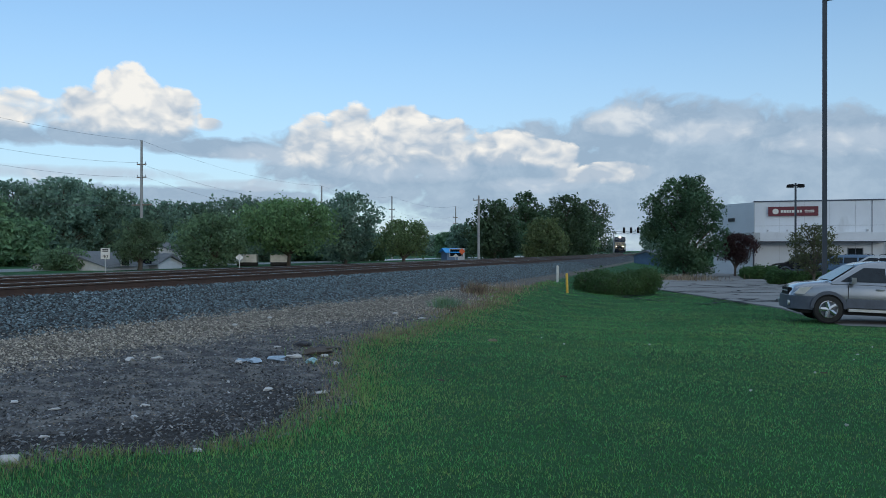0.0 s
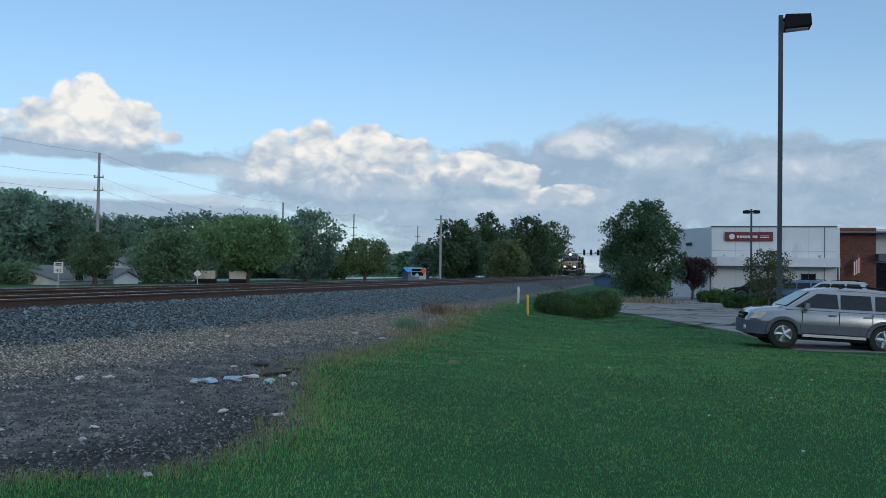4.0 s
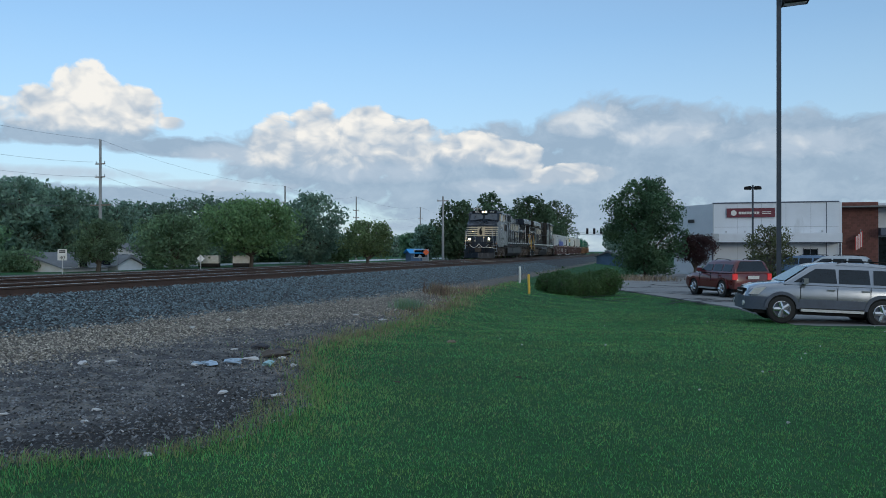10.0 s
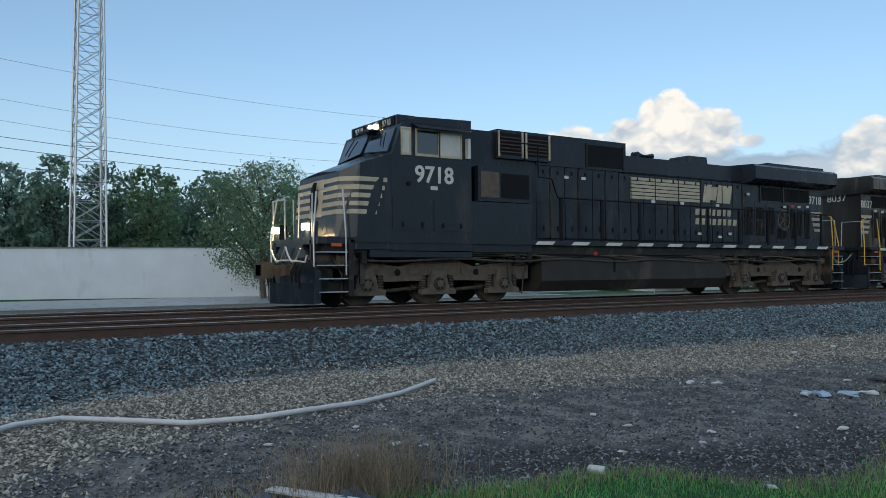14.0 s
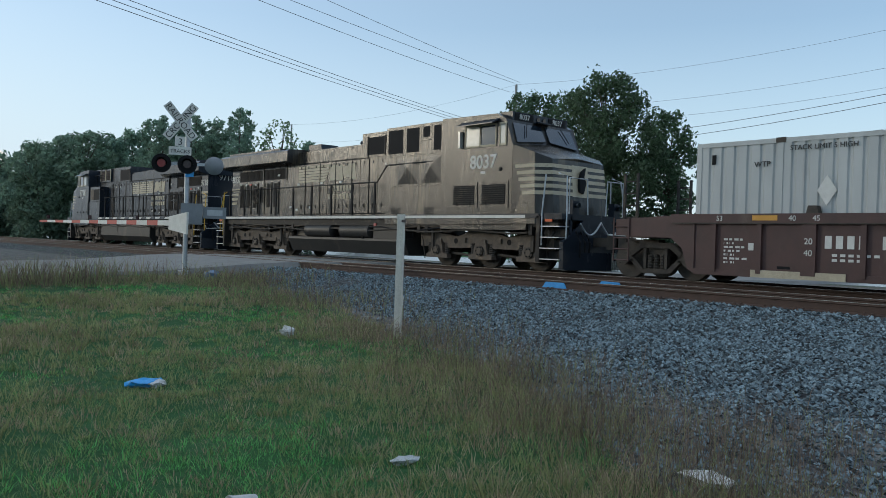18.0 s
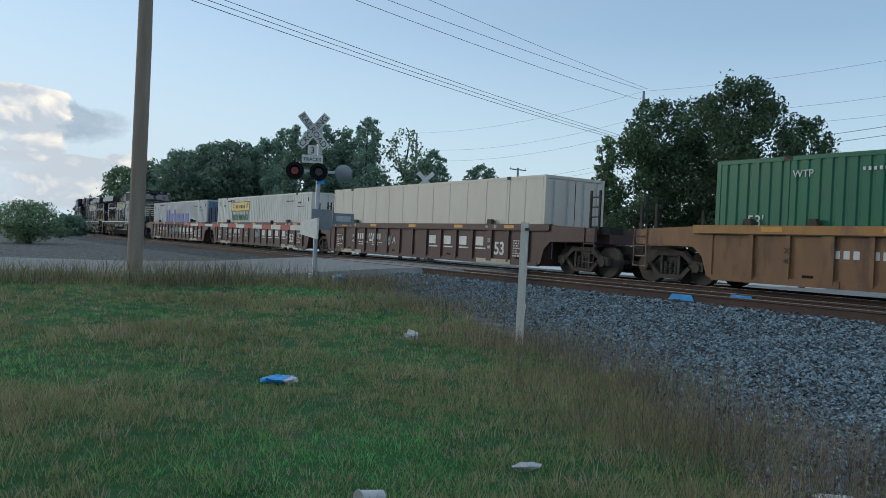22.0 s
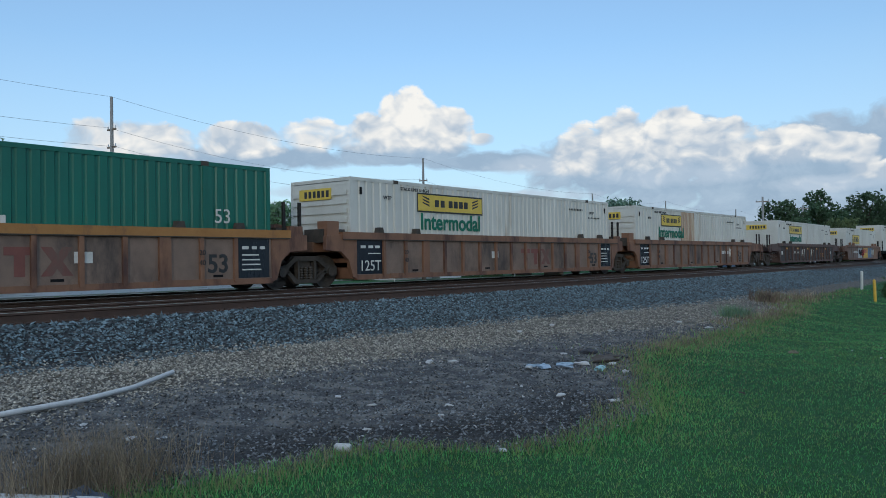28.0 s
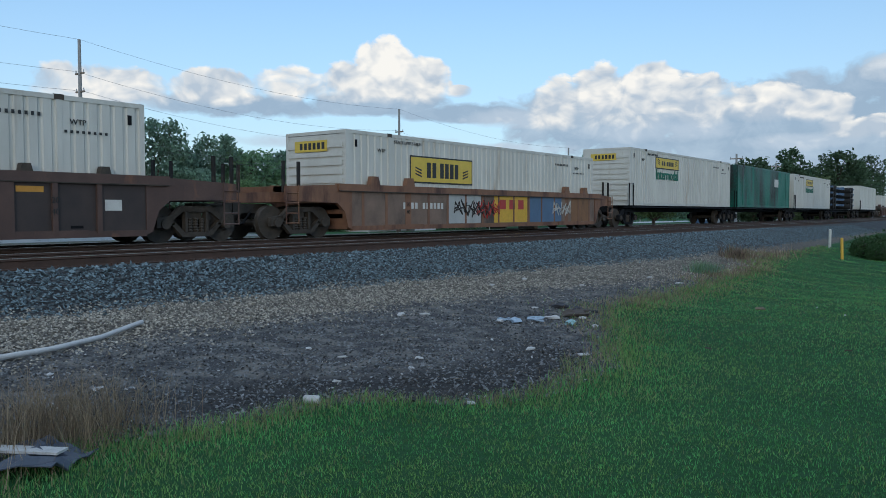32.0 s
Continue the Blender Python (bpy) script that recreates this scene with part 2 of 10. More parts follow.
    L(n1.outputs["Fac"], rr.inputs["Value"])
    L(rr.outputs[0], b.inputs["Roughness"])
    b.inputs["Metallic"].default_value = metal
    b.inputs["Specular IOR Level"].default_value = spec
    b.inputs["Coat Weight"].default_value = coat
    if emit:
        b.inputs["Emission Color"].default_value = (*light, 1)
        b.inputs["Emission Strength"].default_value = emit
    if bump:
        bp = nt.nodes.new("ShaderNodeBump")
        bp.inputs["Strength"].default_value, bp.inputs["Distance"].default_value = bump, 0.02
        L(add.outputs[0], bp.inputs["Height"])
        L(bp.outputs[0], b.inputs["Normal"])
    return m


def translucent(m, share=0.45):
    """Lets part of the light through thin leaves and blades."""
    nt = m.node_tree
    b = nt.nodes["Principled BSDF"]
    tr = nt.nodes.new("ShaderNodeBsdfTranslucent")
    mx = nt.nodes.new("ShaderNodeMixShader")
    mx.inputs[0].default_value = share
    nt.links.new(b.inputs["Base Color"].links[0].from_socket, tr.inputs["Color"])
    nt.links.new(b.outputs[0], mx.inputs[1])
    nt.links.new(tr.outputs[0], mx.inputs[2])
    nt.links.new(mx.outputs[0], nt.nodes["Material Output"].inputs["Surface"])
    return m


# Black paint with a blue cast mixed in for the sky it mirrors.
M_loco = material("loco_black_sky_tint", (0.009, 0.013, 0.020), (0.021, 0.028, 0.039), 1.6, 0.26, bump=0.12, spec=0.30, streak=0.3, stain=((0.050, 0.047, 0.044), 0.9, 0.57, 0.3))
# Tan patches are dust, also brightened for the warm sunlight on this side.
M_loco_dusty_lit = material("loco_dusty_sunlit_paint", (0.011, 0.011, 0.0115), (0.036, 0.032, 0.026), 1.8, 0.22, bump=0.26, spec=0.38, streak=0.25, stain=((0.125, 0.100, 0.068), 1.5, 0.52, 0.13))
M_truck = material("dusty_cast_steel", (0.050, 0.040, 0.031), (0.155, 0.118, 0.086), 5, 0.75, bump=0.25, stain=((0.21, 0.155, 0.105), 2.2, 0.56))
M_tank = material("dusty_tank_paint", (0.018, 0.018, 0.018), (0.045, 0.041, 0.035), 1.5, 0.5, bump=0.06, spec=0.3, stain=((0.085, 0.07, 0.054), 1.2, 0.57, 0.5))
M_letter = material("worn_white_lettering", (0.48, 0.47, 0.43), (0.68, 0.67, 0.62), 3, 0.55, stain=((0.22, 0.20, 0.17), 2.0, 0.62))
M_glass_sky = material("clean_cab_glass", (0.010, 0.016, 0.024), (0.018, 0.026, 0.038), 3, 0.04, spec=0.9, coat=0.5)
M_curtain = material("sunlit_blind_behind_glass", (0.42, 0.41, 0.37), (0.60, 0.58, 0.53), 3, 0.2, coat=0.6)
M_loco_grime = material("loco_grimy_black", (0.012, 0.012, 0.012), (0.035, 0.031, 0.027), 2.5, 0.6, bump=0.1, spec=0.25, stain=((0.095, 0.075, 0.055), 2.0, 0.54))
M_under = material("running_gear_dirt", (0.021, 0.019, 0.016), (0.091, 0.073, 0.056), 4, 0.8, bump=0.3)
M_white = material("aged_white_paint", (0.50, 0.49, 0.45), (0.74, 0.73, 0.68), 3, 0.55)
M_cream = material("aged_cream_paint", (0.318, 0.274, 0.193), (0.551, 0.480, 0.344), 3, 0.6, stain=((0.12, 0.10, 0.075), 1.5, 0.58))
M_silver = material("bare_steel_rail", (0.45, 0.44, 0.43), (0.65, 0.64, 0.62), 5, 0.24, metal=0.9)
M_yellow = material("yellow_paint", (0.55, 0.33, 0.03), (0.72, 0.45, 0.05), 6, 0.5)
M_glass = material("cab_glass", (0.006, 0.009, 0.012), (0.014, 0.02, 0.026), 3, 0.06, spec=0.45)
M_ditch_lamp = material("ditch_lamp_glow", (1.0, 0.56, 0.20), (1.0, 0.62, 0.25), 3, 0.3, emit=90.0)
M_headlamp = material("headlamp_glow", (1.0, 0.56, 0.20), (1.0, 0.62, 0.25), 3, 0.3, emit=160.0)
M_black = material("black_recess", (0.006, 0.0065, 0.008), (0.014, 0.0145, 0.016), 8, 0.7, spec=0.15)
M_well_red = material("well_car_oxide_red", (0.052, 0.028, 0.025), (0.092, 0.047, 0.040), 2.2, 0.6, bump=0.08, stain=((0.11, 0.08, 0.06), 1.4, 0.60, 0.4))
# Faded orange, darker than the chord: the side's shading is put into the colour.
M_well_yel = material("well_car_faded_shaded_orange", (0.17, 0.083, 0.036), (0.27, 0.142, 0.062), 2.0, 0.62, bump=0.08, streak=0.4, stain=((0.085, 0.048, 0.034), 1.3, 0.52, 0.3))
M_chord = material("well_car_orange_chord", (0.30, 0.135, 0.030), (0.40, 0.20, 0.055), 3.0, 0.55, bump=0.05, stain=((0.14, 0.07, 0.04), 1.6, 0.58, 0.5))
M_well_rust = material("well_car_rusty_orange", (0.17, 0.085, 0.05), (0.26, 0.135, 0.075), 2.2, 0.66, bump=0.1, stain=((0.07, 0.032, 0.025), 1.4, 0.5, 0.3))
M_faded = material("faded_red_paint", (0.15, 0.055, 0.045), (0.22, 0.085, 0.065), 2.5, 0.7, stain=((0.14, 0.098, 0.075), 1.2, 0.50, 0.3))
M_dash = material("orange_yellow_dash", (0.50, 0.24, 0.03), (0.64, 0.33, 0.05), 4, 0.5)
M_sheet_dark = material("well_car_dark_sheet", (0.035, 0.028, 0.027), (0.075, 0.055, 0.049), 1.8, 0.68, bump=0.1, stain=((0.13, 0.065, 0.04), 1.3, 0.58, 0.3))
M_street = material("smooth_pale_street", (0.20, 0.205, 0.21), (0.30, 0.305, 0.31), 1.0, 0.30)
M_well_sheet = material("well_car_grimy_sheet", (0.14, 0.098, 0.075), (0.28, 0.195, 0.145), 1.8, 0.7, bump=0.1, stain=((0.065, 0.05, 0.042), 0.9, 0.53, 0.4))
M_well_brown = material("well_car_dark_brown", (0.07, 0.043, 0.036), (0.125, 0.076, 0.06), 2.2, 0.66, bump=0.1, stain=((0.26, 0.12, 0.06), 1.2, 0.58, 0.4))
M_ctr_white = material("container_white", (0.50, 0.49, 0.44), (0.68, 0.67, 0.61), 1.2, 0.5, bump=0.03, streak=0.3, stain=((0.40, 0.34, 0.26), 1.3, 0.60, 0.15))
M_ctr_rust = material("container_rust_streaks", (0.30, 0.17, 0.09), (0.62, 0.54, 0.42), 2.2, 0.65, bump=0.05, streak=0.12, stain=((0.24, 0.11, 0.05), 2.5, 0.52, 0.1))
M_ctr_cream = material("container_cream", (0.468, 0.425, 0.357), (0.595, 0.552, 0.468), 1.2, 0.5, bump=0.03, streak=0.3)
M_ctr_grey = material("container_grey", (0.36, 0.37, 0.36), (0.52, 0.53, 0.51), 1.2, 0.5, bump=0.03, streak=0.25, stain=((0.28, 0.25, 0.22), 1.5, 0.6, 0.15))
M_ctr_green = material("container_green", (0.009, 0.095, 0.045), (0.02, 0.16, 0.08), 1.0, 0.45, bump=0.03, streak=0.3)
M_ctr_green_dk = material("container_stained_green", (0.012, 0.12, 0.085), (0.02, 0.20, 0.14), 1.0, 0.45, bump=0.03, streak=0.3, stain=((0.02, 0.024, 0.022), 0.45, 0.47, 0.25))
M_ctr_teal = material("container_teal_green", (0.010, 0.098, 0.067), (0.018, 0.160, 0.109), 1.0, 0.42, bump=0.03, streak=0.3, stain=((0.02, 0.06, 0.05), 0.5, 0.62, 0.25))
M_ctr_blue = material("container_blue", (0.07, 0.12, 0.2), (0.12, 0.19, 0.3), 1.5, 0.5)
M_blue_ink = material("blue_lettering", (0.03, 0.05, 0.30), (0.06, 0.09, 0.42), 2, 0.5)
M_green_ink = material("green_lettering", (0.01, 0.12, 0.07), (0.015, 0.17, 0.10), 3, 0.5)
M_black_ink = material("black_lettering", (0.015, 0.015, 0.015), (0.04, 0.04, 0.04), 3, 0.5)
M_red_ink = material("red_paint", (0.33, 0.03, 0.03), (0.45, 0.05, 0.04), 3, 0.5)
M_yel_panel = material("yellow_panel", (0.60, 0.43, 0.05), (0.74, 0.55, 0.09), 3, 0.5, stain=((0.42, 0.30, 0.10), 2.0, 0.6, 0.3))
M_rail = material("rusty_rail_side", (0.045, 0.028, 0.021), (0.088, 0.052, 0.038), 5, 0.8, bump=0.2)
M_tie = material("creosoted_tie", (0.02, 0.017, 0.015), (0.055, 0.046, 0.038), 6, 0.9, bump=0.4, island=0.3)
M_stone = material("ballast_stone", (0.042, 0.059, 0.071), (0.180, 0.240, 0.268), 9, 0.85, bump=0.2, island=0.85)
M_wood_pole = material("weathered_pole_wood", (0.169, 0.130, 0.098), (0.325, 0.260, 0.202), 5, 0.85, bump=0.3, streak=0.08)
M_pole_grey = material("greyed_pole_wood", (0.22, 0.22, 0.215), (0.40, 0.40, 0.39), 5, 0.85, bump=0.3, streak=0.08)
M_grey_wood = material("silvered_post_wood", (0.468, 0.429, 0.364), (0.780, 0.728, 0.637), 6, 0.85, bump=0.3, streak=0.08)
M_lamp_paint = material("slate_lamp_paint", (0.022, 0.030, 0.044), (0.040, 0.052, 0.072), 3, 0.4)
M_dull_grey = material("dull_grey_box_paint", (0.15, 0.165, 0.18), (0.22, 0.235, 0.25), 5, 0.55)
M_galv = material("galvanised_steel", (0.33, 0.35, 0.37), (0.5, 0.52, 0.54), 5, 0.45, metal=0.6)
M_wire = material("weathered_cable", (0.09, 0.095, 0.10), (0.16, 0.165, 0.17), 5, 0.6)
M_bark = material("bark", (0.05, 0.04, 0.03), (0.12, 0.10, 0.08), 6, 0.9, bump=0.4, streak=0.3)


def leaf_material(name, dark, light):
    """Leaves, each a little different, and each tree a little off its neighbours in hue and tone."""
    m = material(name, dark, light, 0.35, 0.62, island=0.35, fine=2.0)
    nt = m.node_tree
    b = nt.nodes["Principled BSDF"]
    oi = nt.nodes.new("ShaderNodeObjectInfo")
    hs = nt.nodes.new("ShaderNodeHueSaturation")
    for name_in, lo, hi in (("Hue", 0.485, 0.525), ("Value", 0.80, 1.22)):
        r = node(nt, "ShaderNodeMapRange")
        r.inputs["To Min"].default_value, r.inputs["To Max"].default_value = lo, hi
        nt.links.new(oi.outputs["Random"], r.inputs["Value"])
        nt.links.new(r.outputs[0], hs.inputs[name_in])
    nt.links.new(b.inputs["Base Color"].links[0].from_socket, hs.inputs["Color"])
    nt.links.new(hs.outputs[0], b.inputs["Base Color"])
    return translucent(m, 0.5)


# Dark and mid leaf colours are lifted and tinted blue for distance haze.
M_leaf_dark = leaf_material("leaf_hazed_dark_green", (0.096, 0.168, 0.132), (0.232, 0.334, 0.222))
M_leaf_deep = leaf_material("leaf_deep_green", (0.042, 0.082, 0.046), (0.115, 0.180, 0.085))
M_leaf_mid = leaf_material("leaf_hazed_mid_green", (0.094, 0.165, 0.096), (0.222, 0.312, 0.156))
M_leaf_yel = leaf_material("leaf_yellow_green", (0.095, 0.160, 0.068), (0.225, 0.295, 0.120))
M_leaf_red = leaf_material("leaf_dark_red", (0.036, 0.022, 0.023), (0.090, 0.044, 0.040))
M_leaf_olive = leaf_material("leaf_olive_brown", (0.050, 0.066, 0.032), (0.140, 0.150, 0.066))
M_hedge = leaf_material("hedge_green", (0.040, 0.100, 0.032), (0.120, 0.215, 0.070))
M_concrete = material("pale_concrete", (0.13, 0.132, 0.13), (0.22, 0.222, 0.215), 2, 0.85, bump=0.1)
M_wallwhite = material("white_wall_panel", (0.56, 0.59, 0.63), (0.68, 0.71, 0.75), 0.6, 0.6, stain=((0.46, 0.48, 0.50), 0.5, 0.6, 0.3))
M_brick = material("red_brick", (0.105, 0.046, 0.038), (0.165, 0.072, 0.056), 2.5, 0.85, bump=0.2, island=0.18)
M_roof = material("grey_shingle", (0.10, 0.11, 0.12), (0.18, 0.19, 0.2), 2, 0.9, bump=0.2)
M_siding = material("pale_siding", (0.45, 0.46, 0.46), (0.62, 0.63, 0.63), 1.5, 0.7)
M_signred = material("maroon_sign", (0.10, 0.015, 0.025), (0.14, 0.022, 0.035), 3, 0.45)
M_tyre = material("tyre_rubber", (0.012, 0.012, 0.012), (0.03, 0.03, 0.03), 9, 0.85)
M_suv = material("silver_car_paint", (0.24, 0.255, 0.285), (0.285, 0.30, 0.33), 2, 0.22, metal=0.6, coat=0.8)
M_clad = material("grey_cladding", (0.044, 0.055, 0.081), (0.072, 0.089, 0.127), 5, 0.5)
M_orange = material("orange_sign", (0.5, 0.075, 0.015), (0.62, 0.11, 0.02), 3, 0.5)
M_tarp = material("blue_plastic", (0.02, 0.22, 0.55), (0.05, 0.35, 0.75), 9, 0.4)
M_paper = material("white_litter", (0.34, 0.34, 0.34), (0.6, 0.6, 0.6), 9, 0.6)
M_lens_red = material("red_signal_lens", (0.10, 0.006, 0.008), (0.16, 0.010, 0.012), 5, 0.2, emit=0.10)
M_lens_off = material("unlit_signal_lens", (0.02, 0.012, 0.014), (0.05, 0.02, 0.022), 5, 0.2)
M_blade = translucent(material("grass_blade", (0.063, 0.212, 0.060), (0.170, 0.430, 0.130), 0.5, 0.6, island=0.6, fine=3.0))
M_blade_pale = translucent(material("pale_grass_blade", (0.130, 0.258, 0.064), (0.257, 0.438, 0.127), 0.5, 0.6, island=0.4, fine=3.0))
M_blade_dry = translucent(material("dry_grass_blade", (0.192, 0.150, 0.097), (0.432, 0.348, 0.235), 0.7, 0.7, island=0.4, fine=3.0))
M_blade_olive = translucent(material("olive_grass_blade", (0.152, 0.176, 0.070), (0.330, 0.335, 0.160), 0.5, 0.65, island=0.35, fine=3.0))
M_lot = material("pale_worn_asphalt", (0.15, 0.15, 0.148), (0.26, 0.26, 0.255), 0.7, 0.9, bump=0.15, stain=((0.05, 0.05, 0.05), 0.5, 0.66))
M_redcar = material("dark_red_car_paint", (0.083, 0.009, 0.011), (0.120, 0.015, 0.015), 2, 0.3, coat=0.5)
M_tail = material("lit_tail_light", (0.45, 0.02, 0.02), (0.55, 0.03, 0.03), 4, 0.3, emit=0.28)
M_dirtpipe = material("dusty_white_pipe", (0.42, 0.42, 0.42), (0.6, 0.6, 0.6), 6, 0.6)
M_grit = material("pale_grit", (0.150, 0.140, 0.118), (0.400, 0.372, 0.315), 9, 0.9, island=0.7)
M_chip = material("grey_brown_chip", (0.037, 0.043, 0.050), (0.200, 0.207, 0.214), 9, 0.9, island=0.85)
M_stone_brown = material("rust_stained_stone", (0.05, 0.043, 0.039), (0.13, 0.112, 0.098), 9, 0.9, island=0.5)
M_blade_lush = translucent(material("lush_grass_blade", (0.118, 0.185, 0.064), (0.270, 0.335, 0.140), 0.6, 0.6, island=0.35, fine=3.0))
M_blade_brown = material("brown_weed_stalk", (0.085, 0.060, 0.044), (0.25, 0.182, 0.128), 0.7, 0.8, island=0.5, fine=3.0)

# ---- geometry helpers ----
def box(bm, x0, x1, y0, y1, z0, z1):
    v = [bm.verts.new((x, y, z)) for x in (x0, x1) for y in (y0, y1) for z in (z0, z1)]
    for f in ((0, 1, 3, 2), (4, 6, 7, 5), (0, 4, 5, 1), (2, 3, 7, 6), (0, 2, 6, 4), (1, 5, 7, 3)):
        bm.faces.new([v[i] for i in f])
    return v


def tube(bm, points, radius, seg=8, cap=True):
    """A round bar along points; radius is one number or one for each point."""
    pts = [Vector(p) for p in points]
    rad = radius if isinstance(radius, (list, tuple)) else [radius] * len(pts)
    rings = []
    for i, p in enumerate(pts):
        d = (pts[min(i + 1, len(pts) - 1)] - pts[max(i - 1, 0)]).normalized()
        side = d.cross(Vector((0, 0, 1)) if abs(d.z) < 0.9 else Vector((0, 1, 0))).normalized()
        up = side.cross(d)
        rings.append([bm.verts.new(p + rad[i] * (math.cos(a) * side + math.sin(a) * up)) for a in (2 * math.pi * k / seg for k in range(seg))])
    for a, b in zip(rings, rings[1:]):
        for k in range(seg):
            bm.faces.new((a[k], a[(k + 1) % seg], b[(k + 1) % seg], b[k]))
    if cap:
        bm.faces.new(rings[0][::-1])
        bm.faces.new(rings[-1])


def prism(bm, outline, axis, lo, hi):
    """An outline of (u, v) drawn out along an axis: x takes (y, z), y takes (x, z), z takes (x, y)."""
    def at(u, v, w):
        return {"x": (w, u, v), "y": (u, w, v), "z": (u, v, w)}[axis]
    a = [bm.verts.new(at(u, v, lo)) for u, v in outline]
    b = [bm.verts.new(at(u, v, hi)) for u, v in outline]
    n = len(outline)
    for i in range(n):
        bm.faces.new((a[i], a[(i + 1) % n], b[(i + 1) % n], b[i]))
    bm.faces.new(a[::-1])
    bm.faces.new(b)


def mesh_of(bm, name, smooth=False, bevel=0.0):
    if bevel:
        bmesh.ops.bevel(bm, geom=[e for e in bm.edges if len(e.link_faces) == 2 and e.calc_face_angle(0) > 0.6], offset=bevel, segments=1, affect="EDGES", clamp_overlap=True)
    bmesh.ops.recalc_face_normals(bm, faces=bm.faces)
    me = bpy.data.meshes.new(name)
    bm.to_mesh(me)
    bm.free()
    if smooth:
        me.shade_smooth()
        me.set_sharp_from_angle(angle=radians(40))
    return me


def part(name, bm, mat, parent, label="", smooth=False, bevel=0.0, kind=""):
    """Links a bmesh as one mesh object under a thing or a part."""
    ob = new(name, mesh_of(bm, name, smooth, bevel))
    ob.data.materials.append(mat)
    ob.parent = parent
    return tagged(ob, label, kind=kind)


def part_box(name, mat, parent, x0, x1, y0, y1, z0, z1, label="", bevel=0.0):
    bm = bmesh.new()
    box(bm, x0, x1, y0, y1, z0, z1)
    return part(name, bm, mat, parent, label, bevel=bevel)


def part_tube(name, mat, parent, points, radius, seg=8, label=""):
    bm = bmesh.new()
    tube(bm, points, radius, seg)
    return part(name, bm, mat, parent, label, smooth=True)


def thing(name, label, category, m=None, group="", kind=""):
    ob = new(name)
    ob.empty_display_size = 0.3
    if m is not None:
        ob.matrix_basis = m
    return tagged(ob, label, category, group, kind)


def from_arrays(name, verts, faces, mats, mat_index=None, smooth=False):
    """A mesh from numpy arrays: verts (n, 3), faces (m, 3 or 4)."""
    verts, faces = np.asarray(verts, np.float32), np.asarray(faces, np.int32)
    me = bpy.data.meshes.new(name)
    me.vertices.add(len(verts))
    me.vertices.foreach_set("co", verts.ravel())
    k = faces.shape[1]
    me.loops.add(faces.size)
    me.loops.foreach_set("vertex_index", faces.ravel())
    me.polygons.add(len(faces))
    me.polygons.foreach_set("loop_start", np.arange(0, faces.size, k, dtype=np.int32))
    for m in mats:
        me.materials.append(m)
    if mat_index is not None:
        me.polygons.foreach_set("material_index", np.asarray(mat_index, np.int32))
    me.update(calc_edges=True)
    if smooth:
        me.shade_smooth()
    else:
        me.shade_flat()
    return me


def lettering(name, body, size, mat, parent, m, label="", depth=0.006, align="CENTER", bold=0.0):
    """Words in the built-in font as a flat mesh, its baseline along local x, facing local z."""
    cu = bpy.data.curves.new(name, "FONT")
    cu.body, cu.size, cu.extrude, cu.align_x = body, size, depth, align
    cu.offset = bold
    tmp = bpy.data.objects.new(name, cu)
    me = bpy.data.meshes.new_from_object(tmp)
    bpy.data.objects.remove(tmp)
    bpy.data.curves.remove(cu)
    ob = new(name, me)
    me.materials.clear()
    me.materials.append(mat)
    ob.parent = parent
    ob.matrix_basis = m
    return tagged(ob, label)


def side_x(x, y, z):
    """A pose for lettering on a face that looks along +x, read from there."""
    return pose(x, y, z, 90, 0, 90)


def step(a, b, v):
    t = np.clip((v - a) / (b - a), 0, 1)
    return t * t * (3 - 2 * t)


# ---- the lie of the land ----
RAIL_Z = 0.78
NEAR_TRACK, FAR_TRACK = -14.05, -18.0
BED_Z = 0.59
EDGE_Y = (-60, -30, -24.5, -16, -9.7, -6.5, -4.4, -3.2, 0, 2.4, 3.4, 4.9, 5.3, 6, 7.3, 9, 11.4, 15.5, 24, 29, 60, 200)
EDGE_X = (-11.6, -11.4, -11.2, -9.3, -7.5, -6.6, -5.3, -4.5, -4.7, -5.0, -4.9, -4.4, -3.7, -3.4, -3.5, -4.3, -5.5, -5.9, -6.9, -7.9, -9.0, -10.5)
TOE_Y = (-60, -25, -23, -11.7, -6.7, -3.8, -1, 2, 4.7, 8, 11.6, 17, 25, 45, 200)
TOE_X = (-11.6, -11.4, -11.2, -9.1, -7.8, -7.2, -8.6, -10.6, -11.3, -11.0, -10.7, -10.2, -9.4, -9.8, -11.0)


def edge_x(y):
    return np.interp(y, EDGE_Y, EDGE_X)


def toe_x(y):
    return np.interp(y, TOE_Y, TOE_X)


def bend(y):
    """How far the railway has curved away to -x at y."""
    return -0.000269 * np.maximum(0.0, np.asarray(y, float) - 34.0) ** 2


def land(x, y):
    """Height of the ground at x, y."""
    x, y = np.asarray(x, float), np.asarray(y, float)
    x = x - np.where(y > 34, bend(y), 0)
    toe = toe_x(y)
    z = 0.10 * step(-4.0, -9.0, x)
    z = z - 0.52 * step(9, 27, y) * step(-10.5, -3.5, x)
    z = z + 0.28 * step(-8, -24, y) * step(6, -2, x)
    t = np.clip((toe - x) / (toe + 12.35), 0, 1)
    z = np.where(x < toe, z + (BED_Z - z) * t, z)
    z = np.where(x < -12.35, BED_Z, z)
    near = step(-12.3, -11.3, x) * step(14, 12, x) * step(40, 36, np.abs(y))
    z = z + near * (0.03 - 0.02 * step(-4.5, -3.0, x) * step(2, 6, y)) * np.sin(x * 2.1 + 1.3 * np.sin(y * 1.7)) * np.sin(y * 1.9 + x * 0.6)
    z = np.where(x < -19.9, BED_Z - 0.75 * step(-19.9, -22.6, x), z)
    return z


